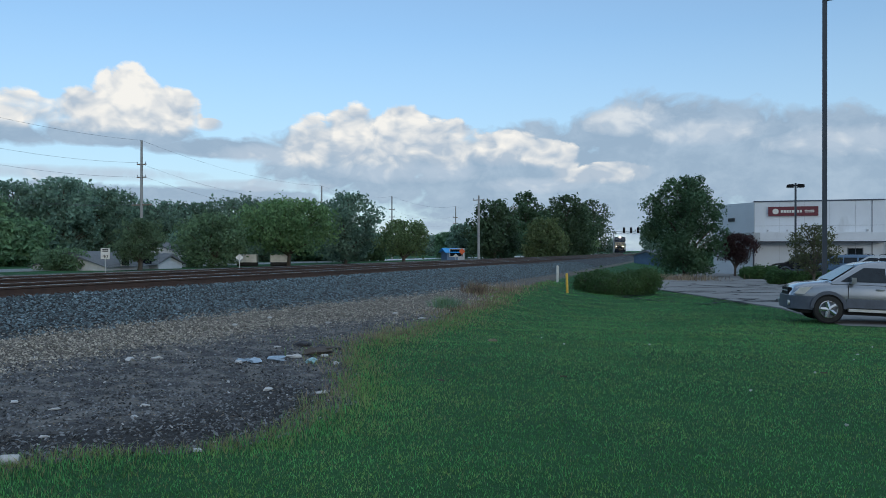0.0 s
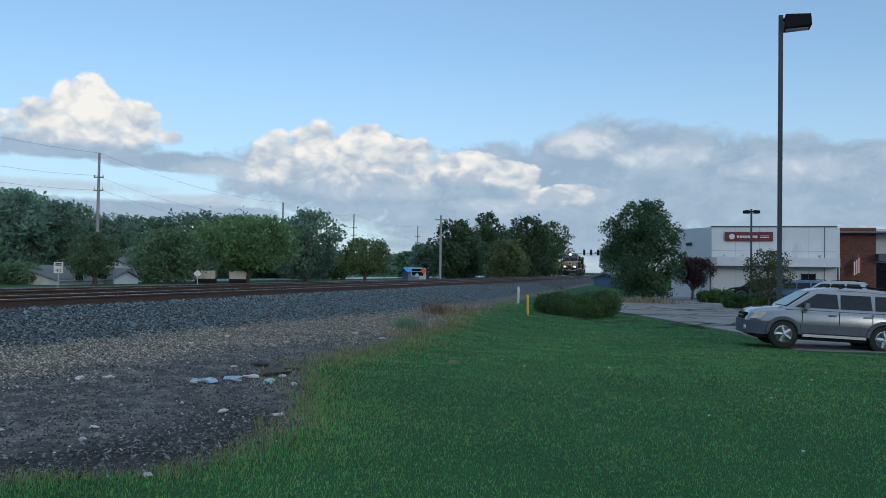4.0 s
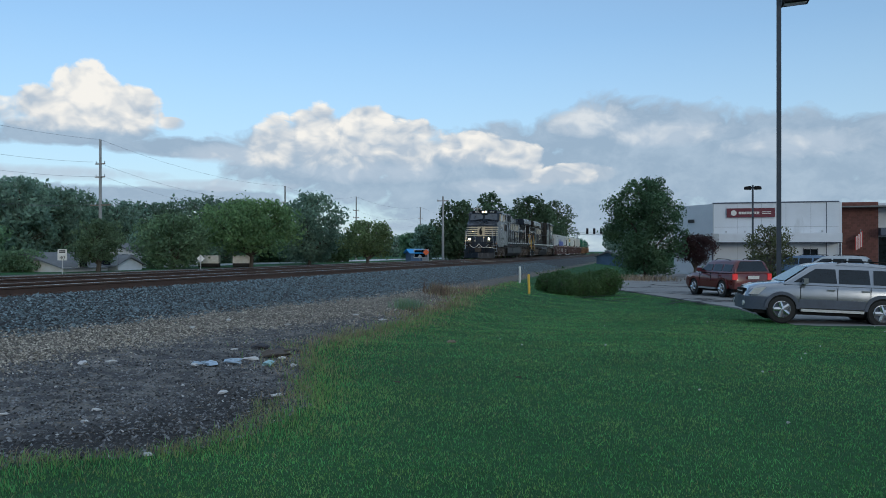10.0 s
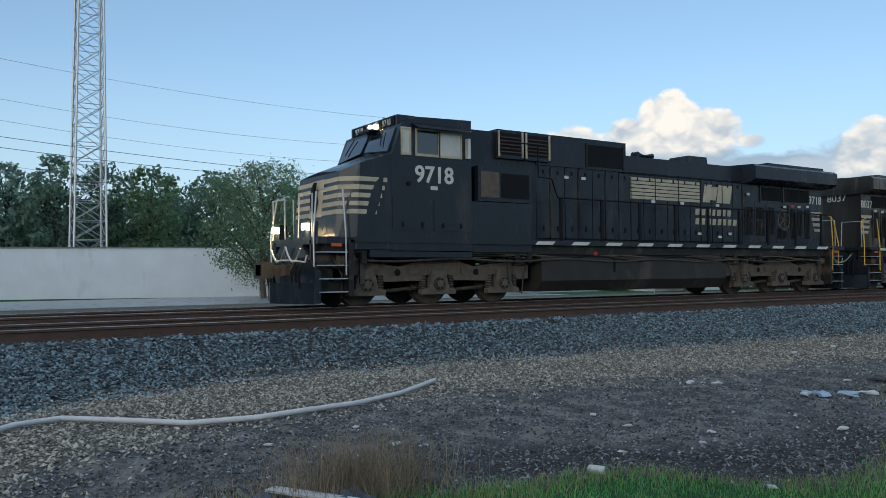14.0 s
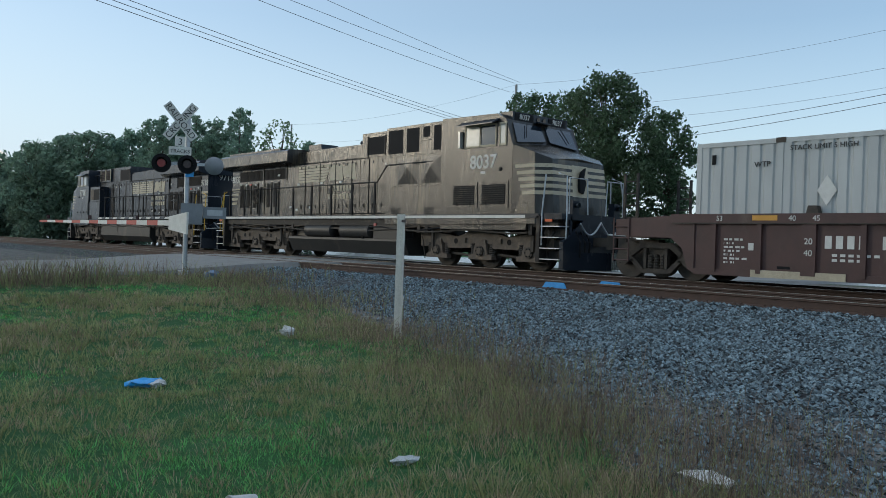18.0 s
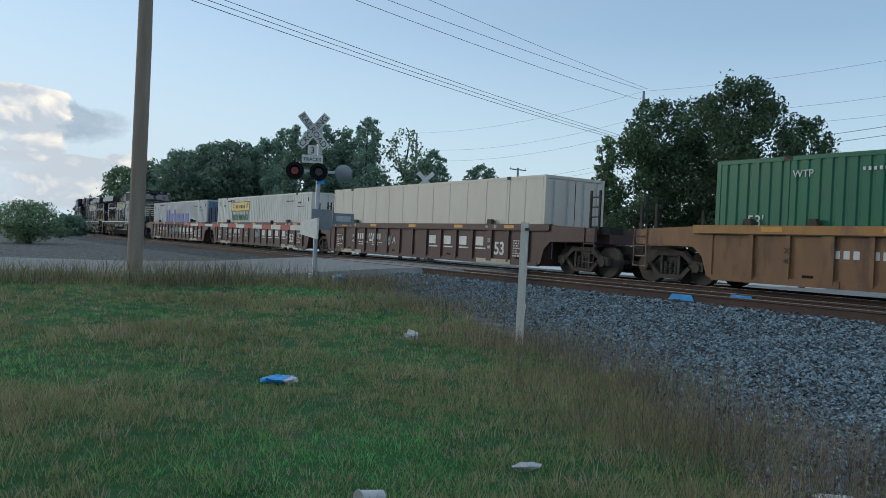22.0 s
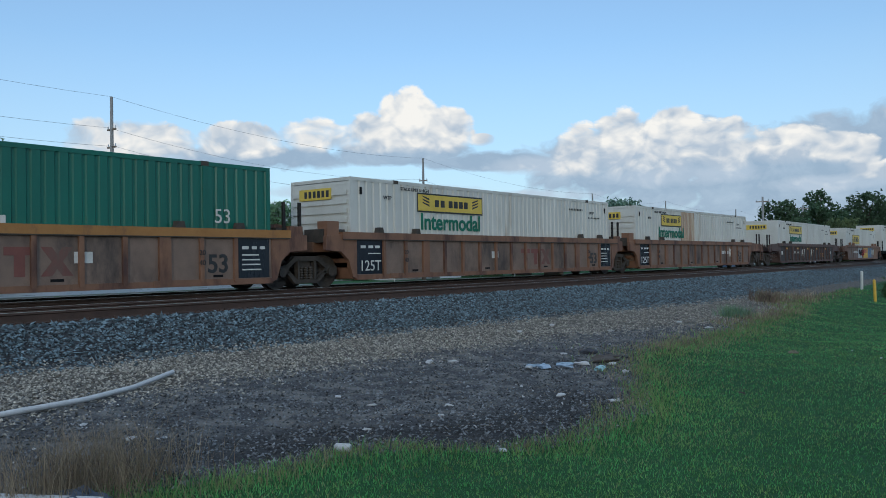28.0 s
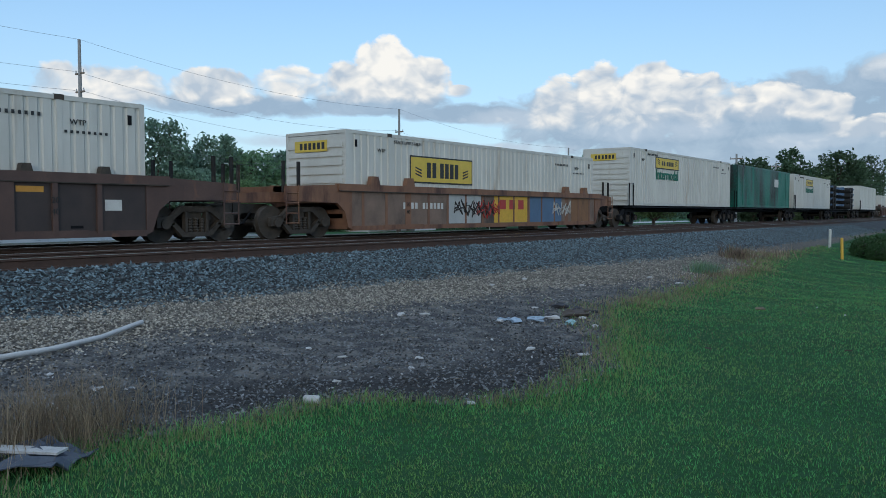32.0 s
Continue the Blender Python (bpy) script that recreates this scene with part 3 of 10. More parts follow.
def land_z(x, y):
    return float(land(x, y))

# ---- ground ----
def ground_material():
    m = bpy.data.materials.new("ground")
    m.use_nodes = True
    nt = m.node_tree
    L = nt.links.new
    b = nt.nodes["Principled BSDF"]
    b.inputs["Roughness"].default_value = 0.92
    b.inputs["Specular IOR Level"].default_value = 0.25
    tc = nt.nodes.new("ShaderNodeTexCoord")
    at = nt.nodes.new("ShaderNodeAttribute")
    at.attribute_name = "cover"
    sp = nt.nodes.new("ShaderNodeSeparateColor")
    L(at.outputs["Color"], sp.inputs[0])

    def noise_fac(scale, detail=4.0, rough=0.6):
        n = node(nt, "ShaderNodeTexNoise", Scale=scale, Detail=detail, Roughness=rough)
        L(tc.outputs["Object"], n.inputs["Vector"])
        return n.outputs["Fac"]

    def mixc(fac, a, bb):
        n = nt.nodes.new("ShaderNodeMix")
        n.data_type = "RGBA"
        for i, v in ((0, fac), (6, a), (7, bb)):
            if isinstance(v, tuple):
                n.inputs[i].default_value = (*v, 1)
            elif isinstance(v, float):
                n.inputs[i].default_value = v
            else:
                L(v, n.inputs[i])
        return n.outputs[2]

    def remap(v, lo, hi, a=0.0, c=1.0):
        n = node(nt, "ShaderNodeMapRange")
        n.inputs["From Min"].default_value, n.inputs["From Max"].default_value = lo, hi
        n.inputs["To Min"].default_value, n.inputs["To Max"].default_value = a, c
        L(v, n.inputs["Value"])
        return n.outputs[0]

    def mth(op, a, bb):
        n = nt.nodes.new("ShaderNodeMath")
        n.operation = op
        for i, v in enumerate((a, bb)):
            if isinstance(v, float):
                n.inputs[i].default_value = v
            else:
                L(v, n.inputs[i])
        return n.outputs[0]

    coarse, mid, fine = noise_fac(0.45), noise_fac(3.0), noise_fac(45.0, 3.0)
    vor = node(nt, "ShaderNodeTexVoronoi", Scale=22.0)
    L(tc.outputs["Object"], vor.inputs["Vector"])
    vor2 = node(nt, "ShaderNodeTexVoronoi", Scale=11.0)
    L(tc.outputs["Object"], vor2.inputs["Vector"])
    soil = mixc(remap(fine, 0.3, 0.7), (0.029, 0.031, 0.036), (0.118, 0.117, 0.120))
    litter = mixc(remap(mid, 0.46, 0.62), soil, (0.190, 0.182, 0.170))
    chips = mixc(remap(vor.outputs["Distance"], 0.0, 0.25), (0.31, 0.31, 0.305), litter)
    dirt = mixc(remap(fine, 0.52, 0.62), litter, chips)
    dirt = mixc(remap(mth("ADD", at.outputs["Alpha"], mth("MULTIPLY", mth("SUBTRACT", mid, 0.5), 1.2)), 0.35, 0.75, 0.0, 0.8), dirt, (0.022, 0.022, 0.024))
    # lawn ground kept dark, as the shade in the gaps between blades
    lawn = mixc(remap(coarse, 0.35, 0.65), (0.013, 0.058, 0.017), (0.028, 0.100, 0.030))
    lawn = mixc(remap(fine, 0.4, 0.7), lawn, (0.030, 0.095, 0.028))
    sv = nt.nodes.new("ShaderNodeSeparateColor")
    L(vor2.outputs["Color"], sv.inputs[0])
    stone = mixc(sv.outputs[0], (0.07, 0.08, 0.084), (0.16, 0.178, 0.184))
    # cell edges darkened: shade between the stones is put into the colour
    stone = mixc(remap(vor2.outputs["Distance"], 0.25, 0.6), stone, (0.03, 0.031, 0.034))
    sv2 = nt.nodes.new("ShaderNodeSeparateColor")
    L(vor.outputs["Color"], sv2.inputs[0])
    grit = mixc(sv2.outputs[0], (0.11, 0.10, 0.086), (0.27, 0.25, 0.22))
    # the grit grains get the same painted shade in their gaps
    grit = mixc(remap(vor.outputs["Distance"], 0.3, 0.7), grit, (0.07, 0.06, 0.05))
    edge_n = mth("ADD", mth("MULTIPLY", mth("SUBTRACT", mid, 0.5), 1.3), mth("MULTIPLY", mth("SUBTRACT", fine, 0.5), 0.7))

    def cover(ch):
        return remap(mth("ADD", ch, edge_n), 0.38, 0.62)
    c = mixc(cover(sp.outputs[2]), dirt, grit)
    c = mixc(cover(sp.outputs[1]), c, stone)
    c = mixc(cover(sp.outputs[0]), c, lawn)
    L(c, b.inputs["Base Color"])
    h = mth("ADD", mth("MULTIPLY", vor2.outputs["Distance"], -0.8), mth("MULTIPLY", fine, 0.7))
    bp = nt.nodes.new("ShaderNodeBump")
    bp.inputs["Strength"].default_value, bp.inputs["Distance"].default_value = 0.8, 0.05
    L(h, bp.inputs["Height"])
    L(bp.outputs[0], b.inputs["Normal"])
    return m


def spaced(*spans):
    out = [spans[0][0]]
    for a, b, s in spans:
        n = max(1, round((b - a) / s))
        out += [a + (b - a) * (i + 1) / n for i in range(n)]
    return np.array(out)


def build_ground():
    xs = spaced((-2500, -200, 400), (-200, -60, 20), (-60, -22.6, 6), (-22.6, -13, 0.45), (-13, 3, 0.2), (3, 12, 0.6), (12, 60, 6), (60, 200, 20), (200, 2500, 400))
    ys = spaced((-2500, -200, 400), (-200, -60, 15), (-60, -16, 2), (-16, 32, 0.25), (32, 60, 1), (60, 200, 14), (200, 2500, 400))
    X, Y = np.meshgrid(xs, ys, indexing="ij")
    Z = land(X, Y)
    nx, ny = len(xs), len(ys)
    i = np.arange(nx * ny).reshape(nx, ny)
    faces = np.stack([i[:-1, :-1], i[1:, :-1], i[1:, 1:], i[:-1, 1:]], -1).reshape(-1, 4)
    me = from_arrays("ground", np.stack([X, Y, Z], -1).reshape(-1, 3), faces, [ground_material()], smooth=True)
    ex, tx = edge_x(Y), toe_x(Y)
    X = X - bend(Y)
    grass = step(-0.5, 0.5, X - ex)
    grass = np.where(X < -44, 1.0, grass)
    grass = np.where((Y < -31) & (X > -27.5), 0.3, grass)
    ball = step(-0.35, 0.35, tx - X) * (X > -27.5)
    grit = step(-1.0, 0.6, tx + 2.6 - X) * (1 - ball) * step(-3, 3, Y) + 0.45 * step(-0.6, 0.6, tx + 0.5 - X) * step(2, -6, Y)
    grit = np.clip(grit * (X > -27.5), 0, 1)
    far_strip = (X < -24.5) & (X > -44)
    grass, ball, grit = np.where(far_strip, 0.0, grass), np.where(far_strip, 0.0, ball), np.where(far_strip, 1.0, grit)
    damp = np.exp(-((ex - X - 0.7) / 0.75) ** 2) * step(2.6, 4.2, Y) * step(9.5, 7.0, Y)
    col = np.stack([grass, ball, grit, damp], -1).reshape(-1, 4).astype(np.float32)
    att = me.color_attributes.new("cover", "FLOAT_COLOR", "POINT")
    att.data.foreach_set("color", col.ravel())
    tagged(new("ground", me), "lawn, bare dirt and crushed stone beside a railway", "ground", kind="structure")


build_ground()


def rail_profile(s=1.0):
    half = [(0.0, 0.0), (0.07, 0.0), (0.07, 0.012), (0.012, 0.03), (0.010, 0.135), (0.036, 0.148), (0.036, 0.178), (0.03, 0.185)]
    return [(-x * s, z) for x, z in half[:0:-1]] + [(x * s, z) for x, z in half]


def sweep(bm, outline):
    """A section drawn along the railway, straight at first, then round the curve."""
    rings = [[bm.verts.new((u + float(bend(y)), y, v)) for u, v in outline] for y in [-420, 34] + [34 + 14 * k for k in range(1, 34)]]
    n = len(outline)
    for a, b in zip(rings, rings[1:]):
        for i in range(n):
            bm.faces.new((a[i], a[(i + 1) % n], b[(i + 1) % n], b[i]))
    bm.faces.new(rings[0][::-1])
    bm.faces.new(rings[-1])


def build_track(x, name, label):
    tr = thing(name, label, "railway track", pose(x, 0, 0), kind="structure")
    for sgn in (-1, 1):
        bm = bmesh.new()
        sweep(bm, [(u + sgn * 0.7535, v + RAIL_Z - 0.185) for u, v in rail_profile()])
        rail = part("rail", bm, M_rail, tr, "rusty brown steel rail")
        bm = bmesh.new()
        sweep(bm, [(sgn * 0.7535 + a, RAIL_Z + b) for a, b in ((-0.033, -0.010), (0.033, -0.010), (0.033, 0.003), (-0.033, 0.003))])
        part("running_band", bm, M_silver, rail, "bright worn rail head")
    return tr


track_1 = build_track(NEAR_TRACK, "track_1", "rusty steel rails on wooden ties in grey ballast")
track_2 = build_track(FAR_TRACK, "track_2", "worn steel rails on wooden ties in grey ballast")

# ---- the train ----
SPEED = 16.0          # metres a second, towards -y
TRAIN = []            # (thing, its place along the track at the start, heading)


def wheelset(parent, y, r=0.5, mat=None):
    bm = bmesh.new()
    for s in (-1, 1):
        tube(bm, [(s * 0.66, y, r), (s * 0.80, y, r)], r, 20)
        tube(bm, [(s * 0.63, y, r), (s * 0.66, y, r)], r + 0.025, 20)
    tube(bm, [(-0.8, y, r), (0.8, y, r)], 0.09, 8)
    part("wheelset", bm, mat or M_under, parent, smooth=True)


def freight_truck(parent, y, mat):
    """Three-piece truck: two wheelsets, cast side frames with a spring nest, a bolster."""
    tr = new("truck")
    tr.parent = parent
    tr.location = (0, y, 0)
    for dy in (-0.89, 0.89):
        wheelset(tr, dy, 0.46)
    for s in (-1, 1):
        bm = bmesh.new()
        x0, x1 = s * 0.92, s * 1.06
        outer = [(-1.12, 0.40), (-1.12, 0.60), (-0.75, 0.66), (-0.45, 0.88), (0.45, 0.88), (0.75, 0.66), (1.12, 0.60), (1.12, 0.40), (0.70, 0.44), (0.42, 0.16), (-0.42, 0.16), (-0.70, 0.44)]
        prism(bm, [(-1.12, 0.36), (-1.12, 0.60), (-0.74, 0.66), (-0.62, 0.44)], "x", x0, x1)
        prism(bm, [(1.12, 0.36), (1.12, 0.60), (0.74, 0.66), (0.62, 0.44)], "x", x0, x1)
        prism(bm, [(-0.76, 0.64), (-0.45, 0.90), (0.45, 0.90), (0.76, 0.64), (0.70, 0.54), (0.40, 0.76), (-0.40, 0.76), (-0.70, 0.54)], "x", x0, x1)
        prism(bm, [(-0.74, 0.46), (-0.42, 0.14), (0.42, 0.14), (0.74, 0.46), (0.62, 0.50), (0.36, 0.26), (-0.36, 0.26), (-0.62, 0.50)], "x", x0, x1)
        for q in (-0.34, 0.26):
            box(bm, x0, x1, q, q + 0.08, 0.24, 0.78)
        part("side_frame", bm, mat, tr, "cast steel side frame")
        for q in (-0.17, 0.0, 0.17):
            bm = bmesh.new()
            tube(bm, [(s * 0.99, q, 0.26 + k * 0.035) for k in range(11)], [0.075 if k % 2 else 0.052 for k in range(11)], 8)
            part("coil_spring", bm, M_under, tr)
        for dy in (-0.89, 0.89):
            bm = bmesh.new()
            tube(bm, [(s * 0.80, dy, 0.46), (s * 1.10, dy, 0.46)], 0.13, 12)
            part("bearing_cap", bm, M_under, tr, smooth=True)
    part_box("bolster", mat, tr, -0.95, 0.95, -0.2, 0.2, 0.58, 0.84)
    return tr


def corrugated(parent, name, mat, x, y0, y1, z0, z1, sgn, pitch=0.29, depth=0.034):
    """A pressed steel side: flats in and out along y, looking along sgn * x."""
    n = max(2, round((y1 - y0) / pitch))
    p = (y1 - y0) / n
    ys, off = [], []
    for i in range(n):
        for f, o in ((0.0, 0), (0.60, 0), (0.70, 1), (0.90, 1)) if pitch < 0.6 else ((0.0, 0), (0.955, 0), (0.965, 0.4), (0.99, 0.4)):
            ys.append(y0 + (i + f) * p)
            off.append(o)
    ys.append(y1)
    off.append(0)
    ys, off = np.array(ys), np.array(off)
    xs = x - sgn * depth * off
    k = len(ys)
    verts = np.concatenate([np.stack([xs, ys, np.full(k, z)], 1) for z in (z0, z1)])
    i = np.arange(k - 1)
    faces = np.stack([i, i + 1, i + 1 + k, i + k], 1)
    if sgn < 0:
        faces = faces[:, ::-1]
    ob = new(name, from_arrays(name, verts, faces, [mat]))
    ob.parent = parent
    return ob


def bars(name, mat, parent, x, spans, z0, z1, sgn=1, label=""):
    """Flat painted blocks on a side face that looks along sgn * x; tiny ones are joined."""
    x0, x1 = min(x, x + sgn * 0.006), max(x, x + sgn * 0.006)
    if name in ("stencil", "vent"):
        bm = bmesh.new()
        for a, b in spans:
            box(bm, x0, x1, a, b, z0, z1)
        return part(name, bm, mat, parent, label, kind="stuff")
    for a, b in spans:
        part_box(name, mat, parent, x0, x1, a, b, z0, z1, label)


def container(u, deck, mat, label, end_mat=None, logo="", doors_at=1, panel=None, length=16.15, height=2.9, pitch=0.29, rusty=None):
    L = length / 2
    th = thing("shipping_container", label, "shipping container", pose(FAR_TRACK, u, RAIL_Z))
    W = 1.295
    z0, z1 = deck, deck + height
    em = end_mat or mat
    part_box("roof", mat, th, -W + 0.02, W - 0.02, -L + 0.05, L - 0.05, z1 - 0.05, z1 - 0.012)
    part_box("floor", M_black, th, -W + 0.05, W - 0.05, -L + 0.05, L - 0.05, z0, z0 + 0.14)
    posts = [-L + 0.05, -6.1, 6.1, L - 0.05] if length > 14 else [-L + 0.05, L - 0.05]
    for s in (-1, 1):
        for a, b in zip(posts, posts[1:]):
            if rusty and a < rusty[0] < b and s > 0:
                corrugated(th, "side_panel", mat, W - 0.012, a + 0.05, rusty[0], z0 + 0.14, z1 - 0.09, 1, pitch)
                corrugated(th, "repaired_panel", M_ctr_rust, W - 0.010, *rusty, z0 + 0.14, z1 - 0.09, 1, pitch).data.update()
                corrugated(th, "side_panel", mat, W - 0.012, rusty[1], b - 0.05, z0 + 0.14, z1 - 0.09, 1, pitch)
                continue
            corrugated(th, "side_panel", mat, s * (W - 0.012), a + 0.05, b - 0.05, z0 + 0.14, z1 - 0.09, s, pitch)
        part_box("top_rail", mat, th, *sorted((s * W, s * (W - 0.07))), -L, L, z1 - 0.10, z1)
        part_box("bottom_rail", mat, th, *sorted((s * W, s * (W - 0.07))), -L, L, z0, z0 + 0.15)
        for y in posts:
            part_box("post", mat, th, *sorted((s * (W + 0.003), s * (W - 0.10))), y - 0.06, y + 0.06, z0 + 0.004, z1 - 0.004)
        for y in posts[1:-1]:
            part_box("lift_casting", M_under, th, *sorted((s * (W + 0.006), s * (W - 0.15))), y - 0.11, y + 0.11, z1 - 0.10, z1 + 0.012)
    for e in (-1, 1):
        y = e * L
        bm = bmesh.new()
        box(bm, -W + 0.1, W - 0.1, *sorted((y, y - e * 0.05)), z0 + 0.1, z1 - 0.1)
        end = part("end_wall", bm, em if e == doors_at else mat, th)
        if e == doors_at:
            for x in (-0.95, -0.35, 0.35, 0.95):
                part_tube("lock_rod", M_galv, end, [(x, y + e * 0.05, z0 + 0.15), (x, y + e * 0.05, z1 - 0.12)], 0.022, 6)
            part_box("door_gap", M_black, end, -0.012, 0.012, *sorted((y, y + e * 0.008)), z0 + 0.12, z1 - 0.12)
        else:
            for k in range(9):
                zz = z0 + 0.25 + k * (height - 0.5) / 9
                part_box("end_rib", mat, end, -W + 0.12, W - 0.12, *sorted((y - e * 0.01, y + e * 0.045)), zz, zz + 0.14, bevel=0.02)
        part_box("end_sill", mat, th, -W, W, *sorted((y, y - e * 0.09)), z0, z0 + 0.14)
        part_box("end_header", mat, th, -W, W, *sorted((y, y - e * 0.09)), z1 - 0.12, z1)
    F = W + 0.004
    if logo == "word":            # large blue name, drawn as blocks
        spans = [(-3.6, -3.28), (-2.95, -2.55), (-2.2, -1.35), (-1.0, -0.55), (-0.2, 0.6), (0.95, 1.85), (2.2, 3.35)]
        bars("painted_name", M_blue_ink, th, F, spans[:2] + [spans[3]], z0 + 1.2, z0 + 2.3, label="large blue painted block name")
        bars("painted_name", M_blue_ink, th, F, [spans[2]] + spans[4:], z0 + 1.2, z0 + 1.95)
    if logo in ("panel_yellow", "panel_plain", "panel_low"):
        a, b = panel or (-5.1, -1.55)
        zt = z0 + (2.55 if logo != "panel_low" else 2.25)
        zb = zt - (0.52 if logo != "panel_low" else 0.80)
        pm = M_yel_panel if logo != "panel_plain" else mat
        bars("logo_frame", M_black_ink, th, F, [(a, b)], zb - 0.05, zt + 0.05)
        bars("logo_panel", pm, th, F + 0.004, [(a + 0.05, b - 0.05)], zb, zt, label="yellow name panel framed in black")
        w = (b - a)
        marks = [(a + w * q, a + w * (q + 0.058)) for q in (0.25, 0.335, 0.455, 0.535, 0.615, 0.695)]
        bars("lettering", M_black_ink, th, F + 0.009, marks, zb + 0.14, zt - 0.15, label="black painted block")
        for c, d in ((a + w * 0.12, -1), (a + w * 0.88, 1)):
            for k in range(3):
                bm = bmesh.new()
                zz = zb + 0.14 + 0.10 * k
                prism(bm, [(c - d * w * 0.05, zz), (c + d * w * 0.04, zz + 0.10), (c + d * w * 0.05, zz + 0.15), (c - d * w * 0.05, zz + 0.06)], "x", F + 0.009, F + 0.014)
                part("wing_mark", bm, M_black_ink, th)
        if logo != "panel_low":
            lettering("word", "Intermodal", 0.74, M_green_ink, th, side_x(F + 0.01, (a + b) / 2, zb - 0.60), "green printed word", bold=0.016)
        ya = -L - 0.05
        if logo == "panel_plain":
            part_box("end_plate_frame", M_black_ink, th, -0.90, 0.60, ya - 0.005, ya - 0.001, z1 - 0.67, z1 - 0.23, "black painted frame")
        part_box("end_plate", pm, th, -0.85, 0.55, ya - 0.01, ya - 0.002, z1 - 0.62, z1 - 0.28, "name plate")
        for k in range(6):
            part_box("lettering", M_black_ink, th, -0.62 + 0.19 * k, -0.50 + 0.19 * k, ya - 0.014, ya - 0.009, z1 - 0.55, z1 - 0.35)
    if logo == "house":           # white house shape with a red mark, and two rows of white blocks
        bm = bmesh.new()
        prism(bm, [(-1.35, z0 + 1.1), (-1.35, z0 + 1.85), (-0.72, z0 + 2.16), (-0.12, z0 + 1.85), (-0.12, z0 + 1.1)], "x", F, F + 0.006)
        part("house_mark", bm, M_white, th, "white house-shaped mark")
        bars("red_mark", M_red_ink, th, F + 0.007, [(-1.08, -0.86), (-0.62, -0.40)], z0 + 1.12, z0 + 1.78)
        bars("red_mark", M_red_ink, th, F + 0.007, [(-0.86, -0.62)], z0 + 1.42, z0 + 1.52)
        bars("lettering", M_white, th, F, [(0.42, 0.66), (0.72, 0.95), (1.0, 1.24)], z0 + 1.50, z0 + 1.84, label="white painted block name")
        bars("lettering", M_white, th, F, [(0.08, 0.40), (0.45, 0.65), (0.70, 0.95), (1.0, 1.22), (1.27, 1.50)], z0 + 1.12, z0 + 1.44)
        bars("stencil", M_white, th, F, [(0.15 + 0.13 * k - 0.9, 0.22 + 0.13 * k - 0.9) for k in range(14) if k != 7], z0 + 2.48, z0 + 2.58)
        bars("stencil", M_white, th, F, [(-6.0 + 0.12 * k, -5.93 + 0.12 * k) for k in range(11) if k != 4], z0 + 2.30, z0 + 2.42)
        lettering("size_mark", "53", 0.5, M_white, th, side_x(F + 0.004, 6.6, z0 + 1.42), "white painted number")
        lettering("size_mark", "53", 0.5, M_white, th, side_x(F + 0.004, -7.2, z0 + 1.42))
    if logo == "patch":           # a tall yellow patch
        bars("yellow_patch", M_yel_panel, th, F, [(-1.9, -0.1)], z0 + 0.95, z0 + 2.3, label="yellow square patch")
        bars("patch_mark", M_blue_ink, th, F + 0.007, [(-1.75, -1.35), (-1.15, -0.95), (-0.65, -0.25)], z0 + 1.15, z0 + 1.9)
        bars("stencil", M_white, th, F, [(-4.3 + 0.12 * k, -4.24 + 0.12 * k) for k in range(16)], z0 + 2.48, z0 + 2.56)
        bars("stencil", M_white, th, F, [(5.2 + 0.12 * k, 5.27 + 0.12 * k) for k in range(8)], z0 + 2.2, z0 + 2.35)
        lettering("size_mark", "53", 0.42, M_white, th, side_x(F + 0.004, 7.0, z0 + 1.4), "white painted number")
        lettering("size_mark", "53'", 0.40, M_white, th, side_x(F + 0.004, -6.9, z0 + 1.25), "white painted number")
        lettering("handling_mark", "WTP", 0.24, M_white, th, side_x(F + 0.004, -5.7, z0 + 2.40), "white capitals")
    if logo == "word":
        bm = bmesh.new()
        c, zc = -5.1, z0 + 1.75
        prism(bm, [(c - 0.2, zc), (c, zc - 0.32), (c + 0.2, zc), (c, zc + 0.32)], "x", F, F + 0.006)
        part("placard", bm, M_white, th, "white diamond placard")
    if logo == "plain_mark":
        bars("white_mark", M_white, th, F, [(2.4, 3.6)], z0 + 1.6, z0 + 2.2)
    if logo in ("panel_yellow", "panel_plain", "panel_low", "word"):
        bars("stencil", M_black_ink, th, F, [(4.6 + 0.13 * k, 4.66 + 0.13 * k) for k in range(9)], z0 + 2.42, z0 + 2.50)
        bars("stencil", M_black_ink, th, F, [(6.2 + 0.13 * k, 6.26 + 0.13 * k) for k in range(8)], z0 + 2.12, z0 + 2.18)
        for y in (-7.1, 7.1):
            lettering("handling_mark", "WTP", 0.17, M_black_ink, th, side_x(F + 0.004, y + (0.6 if y < 0 else -0.6), z0 + 2.30), "small black capitals")
        lettering("handling_mark", "STACK LIMIT 5 HIGH", 0.15, M_black_ink, th, side_x(F + 0.004, -5.2, z0 + 2.62))
        bars("vent", M_black, th, F, [(-7.7, -7.6), (7.66, 7.76)], z0 + 2.40, z0 + 2.62)
    TRAIN.append((th, u, 0))
    return th


